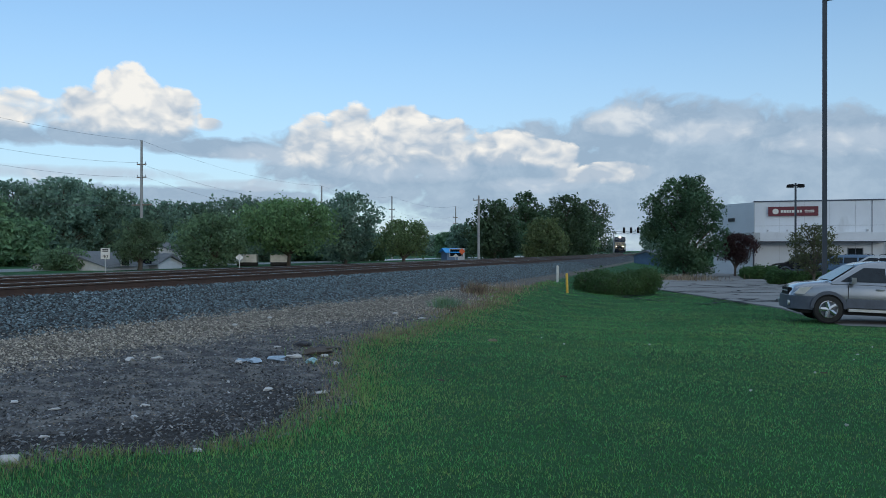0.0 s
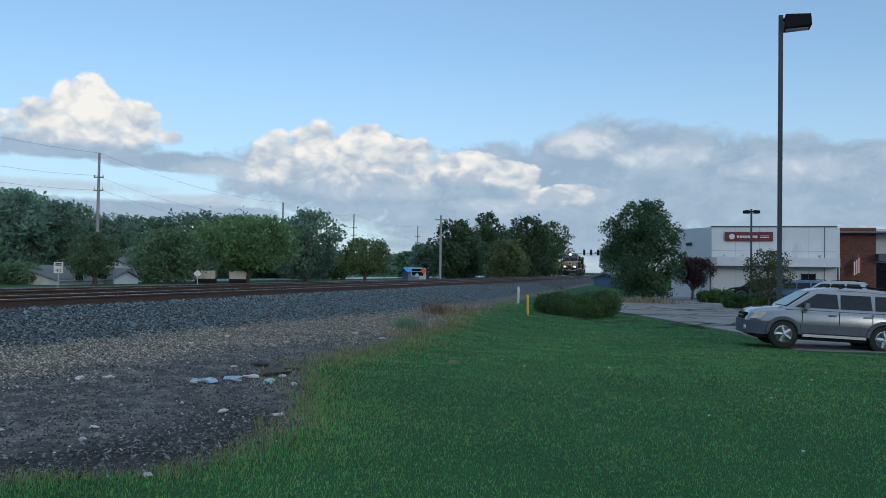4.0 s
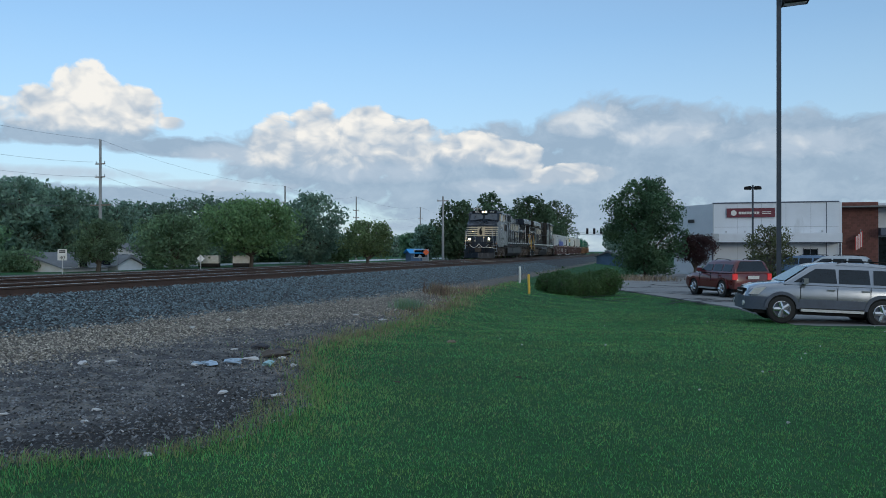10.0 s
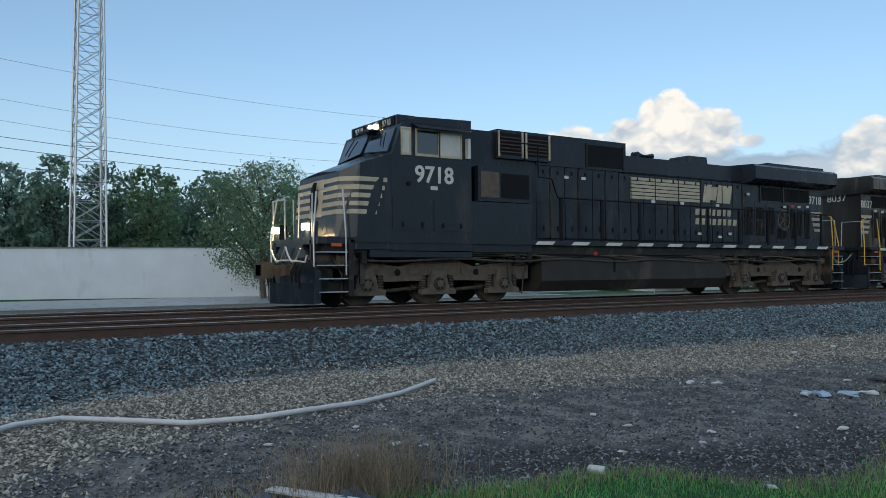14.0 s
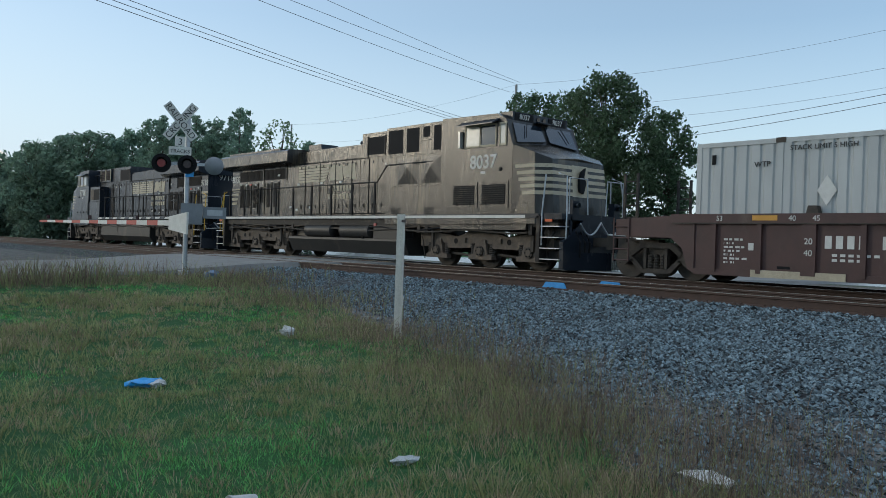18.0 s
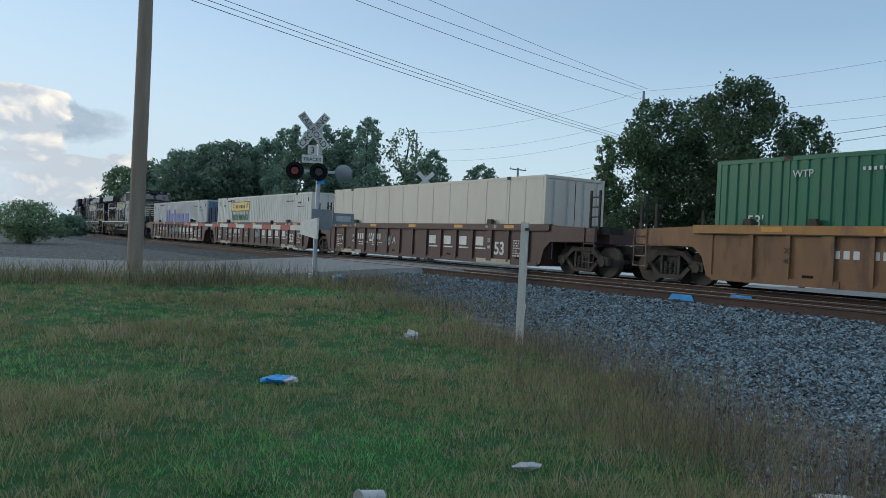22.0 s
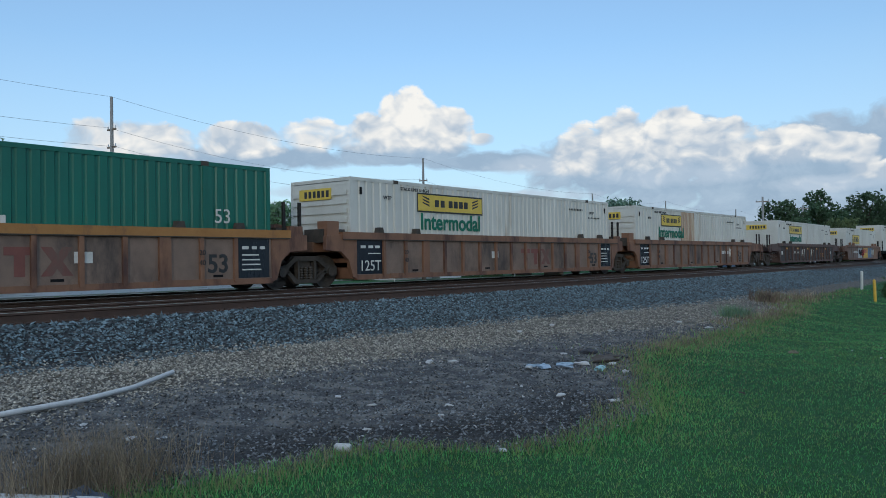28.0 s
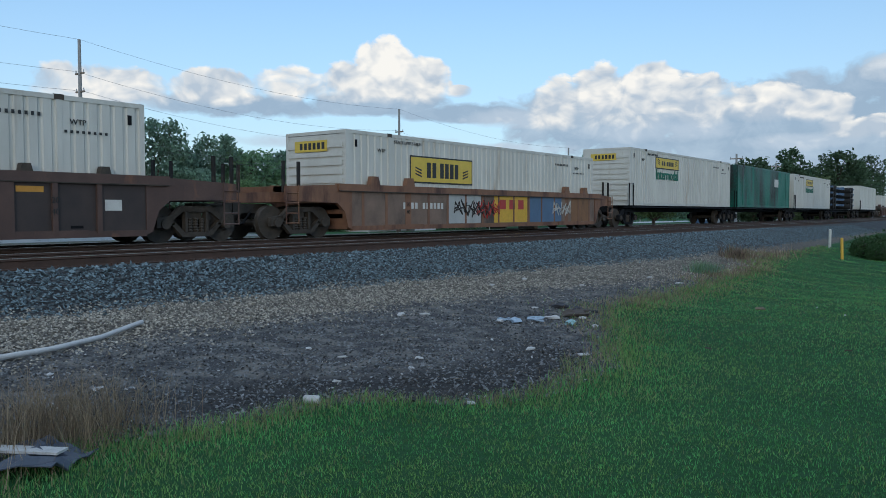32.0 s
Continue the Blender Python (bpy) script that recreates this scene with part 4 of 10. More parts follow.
def well_car(u, mat, label, lo_half, hi_half, shared_hi, marks, stakes="posts", chord=None, plain=False, truck_lo=True, dashes=True):
    """A container well. lo_half, hi_half: from its middle to the coupler or joint at each end; shared_hi: the next car's truck carries that end."""
    th = thing("well_car", label, "rail car", pose(FAR_TRACK, u, RAIL_Z))
    part_box("well_floor", M_under, th, -1.36, 1.36, -8.0, 8.0, 0.22, 0.30)
    span = 7.5 if plain or mat is M_well_red else 6.85
    for s in (-1, 1):
        xs = lambda a, b: sorted((s * a, s * b))
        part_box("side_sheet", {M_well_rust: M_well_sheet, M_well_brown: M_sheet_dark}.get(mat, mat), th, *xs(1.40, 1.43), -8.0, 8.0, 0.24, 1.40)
        part_box("top_chord", chord or mat, th, *xs(1.34, 1.51), -8.6, 8.6, 1.38, 1.58, bevel=0.012)
        part_box("bottom_chord", mat, th, *xs(1.36, 1.47), -8.0, 8.0, 0.20, 0.34)
        n = 15
        for k in range(n):
            y = -span + 2 * span * k / (n - 1)
            part_box("rib", mat, th, *xs(1.43, 1.50 if not plain else 1.44), y - (0.15 if k in (2, 12) else 0.055), y + (0.15 if k in (2, 12) else 0.055), 0.28, 1.38)
        for y in (-7.0, -5.3, 5.3, 7.0) if stakes != "tall" else (-5.3, 5.3):
            bm = bmesh.new()
            prism(bm, [(y - 0.22, 1.58), (y + 0.22, 1.58), (y + 0.14, 1.84), (y - 0.14, 1.84)] if plain else [(y - 0.13, 1.58), (y + 0.13, 1.58), (y + 0.09, 1.74), (y - 0.09, 1.74)], "x", *xs(1.33, 1.50))
            part("container_guide", bm, mat if plain else M_under, th, bevel=0.02)
        for y in (-5.6, 5.6):
            part_box("wear_plate", M_cream if mat is M_well_red else mat, th, *xs(1.47, 1.49), y - 1.0, y + 1.0, 0.20, 0.36, "dusty tan wear plate" if mat is M_well_red else "")
        part_box("chord_lip", M_under, th, *xs(1.40, 1.515), -8.55, 8.55, 1.355, 1.38)
        for k in range(n - 1):
            y = -span + 2 * span * (k + 0.5) / (n - 1)
            if not plain and k % 4 == 1:
                part_box("drain_slot", M_black, th, *xs(1.43, 1.436), y - 0.14, y + 0.14, 0.40, 0.46)
        if mat is M_well_brown and dashes:
            for k in (0, 3, 6, 9, 12):
                y = -span + 2 * span * (k + 0.5) / (n - 1)
                bars("yellow_stripe", M_dash, th, s * 1.432, [(y - 0.28, y + 0.28)], 1.16, 1.28, s)
        for y in (-6.3, -3.4, 0.0, 3.4, 6.5) if mat is not M_well_brown and dashes and not plain else ():
            bars("yellow_stripe", M_dash, th, s * 1.511, [(y - 0.28, y + 0.28)], 1.43, 1.54, s)
    for e, half, own in ((-1, lo_half, truck_lo), (1, hi_half, not shared_hi)):
        joint = half < 10.2
        tc = half if joint else half - 1.75
        deck_end = half - (0.35 if joint else 0.75)
        bm = bmesh.new()
        box(bm, -1.36, 1.36, *sorted((e * 8.0, e * 8.12)), 0.24, 1.50)
        box(bm, -0.9, 0.9, *sorted((e * 8.12, e * deck_end)), 1.02, 1.30)
        part("end_bulkhead", bm, mat, th)
        for s in (-1, 1):
            bm = bmesh.new()
            arch = [(8.0, 0.24), (8.16, 0.30), (8.32, 0.78), (8.62, 1.02), (min(deck_end, tc + 0.9), 1.06), (min(deck_end, tc + 0.9), 1.46), (8.0, 1.58)]
            prism(bm, [(e * y, z) for y, z in arch], "x", *sorted((s * 1.34, s * 1.46)))
            part("end_plate", bm, mat, th)
            yy = 8.35 if stakes == "tall" else deck_end - 0.12
            if stakes == "tall":
                bm = bmesh.new()
                y0 = e * (deck_end - 0.35)
                for q in (-0.22, 0.16):
                    box(bm, *sorted((s * 1.18, s * 1.24)), y0 + q, y0 + q + 0.06, 1.30, 2.62)
                for zz in (1.5, 1.8, 2.1, 2.4):
                    box(bm, *sorted((s * 1.19, s * 1.22)), y0 - 0.16, y0 + 0.16, zz, zz + 0.035)
                part("end_ladder", bm, M_loco_grime, th, "dark steel end ladder")
                part_box("end_platform", M_loco_grime, th, *sorted((s * 0.3, s * 1.18)), y0 - 0.3, y0 + 0.3, 1.30, 1.52, bevel=0.02)
            else:
                for q in (0.0, 0.55) if not joint or e > 0 else ():
                    part_box("stake", M_loco_grime, th, *sorted((s * 1.26, s * 1.33)), e * (yy - q) - 0.04, e * (yy - q) + 0.04, 1.30, 2.35 if joint else 2.15)
            if joint and stakes != "tall":
                part_box("joint_bracket", mat, th, *sorted((s * 1.0, s * 1.40)), *sorted((e * (deck_end - 0.55), e * (deck_end - 0.1))), 1.46, 1.88 if e < 0 else 1.70, bevel=0.03)
                part_box("joint_housing", M_under, th, *sorted((s * 0.5, s * 1.28)), *sorted((e * 8.3, e * (deck_end - 0.05))), 1.28, 1.66, bevel=0.02)
            bm = bmesh.new()
            for zz in (0.45, 0.72, 1.0, 1.28):
                tube(bm, [(s * 1.48, e * (deck_end - 0.05), zz), (s * 1.48, e * (deck_end - 0.50), zz)], 0.018, 5)
            for q in (0.05, 0.50):
                tube(bm, [(s * 1.48, e * (deck_end - q), 0.42), (s * 1.48, e * (deck_end - q), 1.5)], 0.018, 5)
            if not joint:
                part("ladder", bm, mat, th)
            else:
                bm.free()
        if own or (joint and e < 0 and truck_lo):
            freight_truck(th, e * tc, M_under)
        if not joint:
            bm = bmesh.new()
            box(bm, -0.16, 0.16, *sorted((e * (tc + 0.5), e * half)), 0.72, 0.98)
            box(bm, -0.22, 0.22, *sorted((e * (half - 0.28), e * (half - 0.02))), 0.66, 1.02)
            part("coupler", bm, M_under, th, bevel=0.02)
            bm = bmesh.new()
            tube(bm, [(0.35, e * (half - 0.5), 0.75), (0.4, e * (half - 0.2), 0.45), (0.35, e * half, 0.40)], 0.03, 6)
            part("air_hose", bm, M_black, th)
    F = 1.432
    for y in (-span * 5 / 7, span * 5 / 7) if mat is M_well_red or plain else (-span * 6 / 7, span * 6 / 7):
        for zz, word in ((0.94, "20"), (0.70, "40")):
            lettering("length_mark", word, 0.18, M_white if mat is M_well_red else M_black_ink, th, side_x((1.446 if plain else 1.506), y, zz), "small painted number")
    if mat is M_well_red:
        for y, word in ((-7.35, "53"), (-5.7, "40"), (-5.2, "45"), (5.2, "45"), (5.7, "40"), (7.35, "53")):
            lettering("chord_mark", word, 0.16, M_white, th, side_x(1.515, y, 1.425), "small white painted number")
    for kind, y, *rest in marks:
        if kind == "53":
            lettering("size_mark", "53", 0.62, rest[0], th, side_x(F + 0.004, y, 0.52), "painted number", bold=0.012)
        elif kind == "125T":
            bars("dark_panel", M_loco, th, F, [(y - 0.55, y + 0.55)], 0.36, 1.36)
            lettering("load_mark", "125T", 0.44, M_white, th, side_x(F + 0.010, y, 0.46), "white painted load mark")
            bars("stencil", M_white, th, F + 0.007, [(y - 0.4, y - 0.2), (y - 0.08, y + 0.12), (y + 0.2, y + 0.4)], 1.12, 1.2)
            bars("stencil", M_white, th, F + 0.007, [(y - 0.1, y + 0.45)], 0.95, 0.98)
        elif kind == "panel":
            bars("dark_panel", M_loco, th, F, [(y - 0.5, y + 0.5)], 0.36, 1.36)
            for zz in (0.55, 0.68, 0.80, 0.92):
                bars("stencil", M_white, th, F + 0.007, [(y - 0.35, y + 0.35 - zz * 0.2)], zz, zz + 0.035)
            bars("stencil", M_white, th, F + 0.007, [(y - 0.35, y - 0.15), (y - 0.05, y + 0.1), (y + 0.2, y + 0.36)], 1.08, 1.16)
        elif kind == "letter":
            lettering("side_letter", rest[0], 0.42, M_white, th, side_x(F + 0.004, y, 0.72), "white painted letter")
        elif kind == "blocks":       # a name or number that is not lettered
            n, w, h, m = rest
            bars("lettering", m, th, F, [(y + k * w, y + k * w + w * 0.62) for k in range(n)], 0.86, 0.86 + h)
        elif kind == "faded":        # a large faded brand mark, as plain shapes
            w, h, m = rest
            for k in range(2):
                bars("faded_mark", m, th, F, [(y + k * w, y + k * w + 0.86 * w)], 0.52 + 0.72 * h, 0.52 + h, label="faded red painted shape")
                bars("faded_mark", m, th, F, [(y + (k + 0.28) * w, y + (k + 0.58) * w)], 0.52, 0.52 + 0.72 * h)
            for d in (-1, 1):
                bm = bmesh.new()
                c = y + 2.5 * w
                prism(bm, [(c - d * 0.48 * w, 0.52), (c - d * 0.16 * w, 0.52), (c + d * 0.48 * w, 0.52 + h), (c + d * 0.16 * w, 0.52 + h)], "x", F + 0.001 * d, F + 0.005 + 0.001 * d)
                part("faded_mark", bm, m, th)
        elif kind == "brand":
            for k in range(4):
                bars("lettering", M_white, th, F, [(y + k * 1.07, y + k * 1.07 + 0.48)], 0.80, 1.12, label="white painted block letters")
                bars("lettering", M_white, th, F, [(y + k * 1.07, y + k * 1.07 + 0.62)], 0.68, 0.73)
        elif kind == "text":         # unreadable stencilled lines
            for k in range(7):
                zz = 0.48 + 0.085 * k
                wd = 0.42 + 0.16 * math.sin(k * 2.3 + y)
                bars("stencil", M_letter, th, F, [(y - 0.30 + q * wd / 4, y - 0.30 + q * wd / 4 + wd / 4 - 0.03 * (1 + (q + k) % 2)) for q in range(4)], zz, zz + 0.045)
            bars("small_plate", M_letter, th, F, [(y + 0.28, y + 0.40)], 0.78, 0.94)
        elif kind == "small":
            for k in range(2):
                bars("stencil", M_letter, th, F, [(y + q * 0.16, y + q * 0.16 + 0.10) for q in range(6 - 2 * k)], 0.70 - 0.10 * k, 0.755 - 0.10 * k)
        elif kind == "plate":
            bars("small_plate", M_white, th, F, [(y - 0.2, y + 0.2)], 0.78, 1.02)
        elif kind == "scrawl":
            rng = np.random.default_rng(int(abs(y) * 10) + 3)
            bm = bmesh.new()
            for k in range(rest[0]):
                a = [y + k * rest[1], 0.75]
                pts = [(F + 0.008, a[0] + rest[1] * (0.5 * math.sin(q * 1.9 + k) + 0.1 * q), 0.9 + 0.26 * math.sin(q * 2.7 + 2 * k) + 0.05 * rng.normal()) for q in range(9)]
                tube(bm, pts, rest[3] if len(rest) > 3 else 0.018, 4)
            part("spray_paint", bm, rest[2], th, "spray-painted scrawl")
        elif kind == "colour":
            bars("paint_patch", rest[1], th, F - 0.001, [(y - rest[0], y + rest[0])], 0.36, 1.36)
    TRAIN.append((th, u, 0))
    return th


def loco_truck(parent, y):
    tr = new("truck")
    tr.parent = parent
    tr.location = (0, y, 0)
    for dy in (-2.0, 0, 2.0):
        wheelset(tr, dy, 0.53)
    for s in (-1, 1):
        x0, x1 = sorted((s * 1.04, s * 1.20))
        bm = bmesh.new()
        prism(bm, [(-2.85, 0.62), (-2.85, 0.98), (-2.35, 1.06), (-1.55, 1.00), (-1.1, 0.94), (-0.7, 1.04), (-0.55, 1.18), (0.55, 1.18), (0.7, 1.04), (1.1, 0.94), (1.55, 1.00), (2.35, 1.06), (2.85, 0.98), (2.85, 0.62),
                   (2.5, 0.60), (2.35, 0.74), (1.65, 0.74), (1.5, 0.58), (0.5, 0.60), (0.35, 0.74), (-0.35, 0.74), (-0.5, 0.60), (-1.5, 0.58), (-1.65, 0.74), (-2.35, 0.74), (-2.5, 0.60)], "x", x0, x1)
        fr = part("side_frame", bm, M_truck, tr, "dusty cast truck frame", bevel=0.025)
        for q in (-1.15, 1.15):
            part_tube("frame_hole", M_black, fr, [(s * 1.19, q, 0.80), (s * 1.206, q, 0.80)], 0.085, 14)
            part_box("cast_lug", M_truck, fr, *sorted((s * 1.2, s * 1.25)), q * 0.66 - 0.09, q * 0.66 + 0.09, 0.76, 0.90, bevel=0.015)
        for dy in (-2.0, 0, 2.0):
            bm = bmesh.new()
            prism(bm, [(dy - 0.50, 0.26), (dy - 0.50, 0.38), (dy - 0.30, 0.42), (dy - 0.20, 0.86), (dy + 0.20, 0.86), (dy + 0.30, 0.42), (dy + 0.50, 0.38), (dy + 0.50, 0.26)], "x", *sorted((s * 1.06, s * 1.26)))
            jb = part("journal_box", bm, M_truck, tr, bevel=0.02)
            bm = bmesh.new()
            tube(bm, [(s * 1.24, dy, 0.52), (s * 1.31, dy, 0.52)], 0.155, 16)
            part("axle_cap", bm, M_under, jb, smooth=True)
            bm = bmesh.new()
            tube(bm, [(s * 1.31, dy, 0.52), (s * 1.325, dy, 0.52)], 0.09, 12)
            part("cap_plate", bm, M_truck, jb)
            for k in range(6):
                a = k * 1.047
                part_box("bolt", M_black, jb, *sorted((s * 1.31, s * 1.33)), dy + 0.12 * math.cos(a) - 0.018, dy + 0.12 * math.cos(a) + 0.018, 0.52 + 0.12 * math.sin(a) - 0.018, 0.52 + 0.12 * math.sin(a) + 0.018)
            for q in (-0.40, 0.40):
                bm = bmesh.new()
                tube(bm, [(s * 1.13, dy + q, 0.38 + k * 0.030) for k in range(13)], [0.105 if k % 2 else 0.078 for k in range(13)], 8)
                part("coil_spring", bm, M_under, tr)
        for dy in (-2.35, 2.35):
            e = 1 if dy > 0 else -1
            bm = bmesh.new()
            tube(bm, [(s * 1.18, dy + e * 0.42, 1.10), (s * 1.18, dy + e * 0.38, 1.10), (s * 1.18, dy - e * 0.02, 1.10), (s * 1.18, dy - e * 0.10, 1.10), (s * 1.18, dy - e * 0.55, 1.12)], [0.10, 0.15, 0.15, 0.07, 0.05], 12)
            part("brake_cylinder", bm, M_truck, tr, smooth=True)
            part_tube("sand_pipe", M_under, tr, [(s * 1.22, dy + e * 0.5, 1.15), (s * 1.27, dy + e * 0.3, 0.75), (s * 1.2, dy + e * 0.28, 0.22)], 0.022, 6)
            part_box("damper", M_under, tr, *sorted((s * 1.26, s * 1.33)), dy - e * 0.25, dy - e * 0.14, 0.55, 1.12, bevel=0.01)
        part_tube("brake_pipe", M_truck, tr, [(s * 1.22, -2.7, 1.24), (s * 1.25, -0.7, 1.28), (s * 1.25, 0.7, 1.26), (s * 1.22, 2.7, 1.23)], 0.024, 6)
        part_tube("air_line", M_under, tr, [(s * 1.24, -1.6, 1.02), (s * 1.27, -0.6, 1.24), (s * 1.24, 0.5, 1.22), (s * 1.26, 1.7, 1.03)], 0.018, 6)
        for dy in (-1.0, 1.0):
            part_tube("brake_rod", M_under, tr, [(s * 1.0, dy - 0.45, 0.36), (s * 1.02, dy + 0.45, 0.42)], 0.045, 6)
    return tr


def facet_stripe(parent, quad, f0, f1, z0, z1, lift, label):
    """A level painted band on a facet (bottom a, b; top d, c), between two shares of its width."""
    a, b, c, d = (Vector(p) for p in quad)
    lo0, lo1, hi0, hi1 = a.lerp(b, f0), a.lerp(b, f1), d.lerp(c, f0), d.lerp(c, f1)

    def at_height(lo, hi, z):
        return lo.lerp(hi, (z - lo.z) / (hi.z - lo.z))
    n = (b - a).cross(d - a).normalized() * lift
    bm = bmesh.new()
    v = [bm.verts.new(p + n) for p in (at_height(lo0, hi0, z0), at_height(lo1, hi1, z0), at_height(lo1, hi1, z1), at_height(lo0, hi0, z1))]
    bm.faces.new(v)
    w = [bm.verts.new(q.co - n * 1.5) for q in v]
    for i in range(4):
        bm.faces.new((v[i], w[i], w[(i + 1) % 4], v[(i + 1) % 4]))
    return part("nose_stripe", bm, M_cream, parent, label)


def locomotive(u, heading_deg, number, plan, label, paint):
    """Cab towards -y. plan holds where the two machines differ along their length."""
    th = thing("locomotive", label, "locomotive", pose(FAR_TRACK, u, RAIL_Z, 0, 0, heading_deg))
    bm = bmesh.new()
    box(bm, -1.40, 1.40, -10.1, 10.1, 1.26, 1.50)
    part("underframe", bm, M_loco_grime, th, bevel=0.02)
    part_box("walkway", M_loco, th, -1.53, 1.53, -9.5, 10.3, 1.50, 1.62)
    # cab: windscreen leaning back a little, wide nose in facets
    bm = bmesh.new()
    cr = plan["cab_rear"]
    prism(bm, [(-8.42, 1.30), (-8.42, 3.58), (-8.12, 4.36), (-7.75, 4.55), (cr, 4.60), (cr, 1.30)], "x", -1.5, 1.5)
    cab = part("cab", bm, paint, th, bevel=0.05)
    A = [(-1.5, -8.42), (-1.5, -9.34), (-1.22, -9.78), (1.22, -9.78), (1.5, -9.34), (1.5, -8.42)]
    B = [(-1.49, -8.42, 3.60), (-1.46, -9.22, 3.34), (-1.14, -9.60, 3.16), (1.14, -9.60, 3.16), (1.46, -9.22, 3.34), (1.49, -8.42, 3.60)]
    bm = bmesh.new()
    low = [bm.verts.new((x, y, 1.34)) for x, y in A]
    high = [bm.verts.new(p) for p in B]
    for i in range(5):
        bm.faces.new((low[i], low[i + 1], high[i + 1], high[i]))
    ridge = bm.verts.new((0, -8.42, 3.72))
    tip = bm.verts.new((0, -9.62, 3.24))
    bm.faces.new((high[0], high[1], high[2], tip, ridge))
    bm.faces.new((high[3], high[4], high[5], ridge, tip))
    bm.faces.new((high[2], high[3], tip))
    bm.faces.new(low[::-1])
    bm.faces.new((low[5], low[0], high[0], ridge, high[5]))
    nose = part("nose", bm, paint, th, "dark angular nose", bevel=0.03)
    facets = [[(*A[i], 1.34), (*A[i + 1], 1.34), B[i + 1], B[i]] for i in range(5)]

    for k in range(5):
        z0 = 2.16 + 0.19 * k
        run = 0.55 + 0.08 * k        # side bands reach further back the higher they lie
        for i, spans in enumerate((((1 - run, 1.0),), ((0.0, 1.0),), ((0.0, 0.36), (0.66, 1.0)), ((0.0, 1.0),), ((0.0, run),))):
            for f0, f1 in spans:
                facet_stripe(nose, facets[i], f0, f1, z0, z0 + 0.105, 0.018 if i in (1, 3) else 0.006, "white nose stripe")
    facet_stripe(nose, facets[2], 0.36, 0.66, 2.14, 3.04, 0.008, "white shield mark")
    bm = bmesh.new()
    prism(bm, [(-0.10, 2.30), (0.06, 2.24), (0.16, 2.55), (0.06, 2.72), (0.12, 2.98), (-0.06, 2.86), (-0.14, 2.62)], "y", -9.775, -9.70)
    part("shield_mark", bm, M_black, nose, "dark mark on the shield")
    # windscreen, wipers, nose windows
    for s in (-1, 1):
        bm = bmesh.new()
        n = Vector((0, -0.93, 0.36))
        c = [Vector((s * x, y, z)) for x, y, z in ((0.10, -8.40, 3.80), (1.34, -8.43, 3.68), (1.28, -8.17, 4.27), (0.10, -8.17, 4.27))]
        lo = [bm.verts.new(p + n * 0.015) for p in c]
        hi = [bm.verts.new(p - n * 0.03) for p in c]
        bm.faces.new(lo)
        bm.faces.new(hi[::-1])
        for i in range(4):
            bm.faces.new((lo[i], lo[(i + 1) % 4], hi[(i + 1) % 4], hi[i]))
        part("windshield", bm, M_glass_sky, cab, "cab windscreen mirroring the sky")
        part_tube("wiper", M_black, cab, [(s * 0.75, -8.24, 4.28), (s * 0.95, -8.42, 3.86)], 0.014, 5)
        # side windows: a small front pane and a sliding pair in a pale frame
        for y0, y1, mt in ((-8.12, -7.93, M_curtain), (-7.72, -7.12, M_glass_sky), (-7.06, -6.46, M_curtain)):
            wn = part_box("side_window", mt, cab, *sorted((s * 1.49, s * 1.512)), y0, y1, 3.66, 4.22, "sliding cab window")
            bm = bmesh.new()
            for q in ((y0 - 0.045, y0, 3.60, 4.27), (y1, y1 + 0.045, 3.60, 4.27), (y0, y1, 3.60, 3.66), (y0, y1, 4.22, 4.27)):
                box(bm, *sorted((s * 1.49, s * 1.53)), *q)
            part("window_frame", bm, M_cream, wn, "pale aluminium window frame")
        bm = bmesh.new()
        prism(bm, [(s * 1.46, 4.42), (s * 1.80, 4.26), (s * 1.80, 4.23), (s * 1.46, 4.36)], "y", -7.85, -6.3)
        part("sun_visor", bm, M_loco, cab)
        part_box("mirror", M_curtain, cab, *sorted((s * 1.5, s * 1.62)), -6.30, -6.22, 3.62, 4.12)
        lettering("road_number", number, 0.56, M_letter, cab, side_x(1.508, -7.22, 2.98) if s > 0 else pose(-1.508, -7.22, 2.98, 90, 0, -90), "white road number", depth=0.004, bold=0.012)
        part_box("name_bar", M_letter, cab, *sorted((s * 1.5, s * 1.507)), -7.33, -7.13, 2.80, 2.89)
        # lower cab panels
        for y0, y1, vented in plan["low_doors"]:
            pd = part_box("side_door", paint, cab, *sorted((s * 1.5, s * 1.518)), y0, y1, 1.80, 2.58, bevel=0.008)
            if vented:
                part_box("door_grille", M_black, pd, *sorted((s * 1.517, s * 1.522)), y0 + 0.12, y1 - 0.12, 1.90, 2.48)
                for k in range(9):
                    part_box("slat", M_loco_grime, pd, *sorted((s * 1.520, s * 1.535)), y0 + 0.13, y1 - 0.13, 1.92 + k * 0.062, 1.95 + k * 0.062)
            for q in (0.25, 0.75):
                part_box("latch", M_black, pd, *sorted((s * 1.518, s * 1.535)), y0 + (y1 - y0) * q - 0.03, y0 + (y1 - y0) * q + 0.03, 1.88, 2.0)
        part_box("cab_sill", paint, cab, *sorted((s * 1.42, s * 1.5)), -9.0, cr, 1.16, 1.32)
        part_tube("grab_ring", M_black, cab, [(s * 1.5, -7.95, 2.92), (s * 1.53, -7.95, 2.92)], 0.055, 10)
    # headlamps and number boards over the windscreen
    part_box("headlamp_housing", M_loco, th, -1.22, 1.22, -8.10, -7.6, 4.36, 4.62, bevel=0.05)
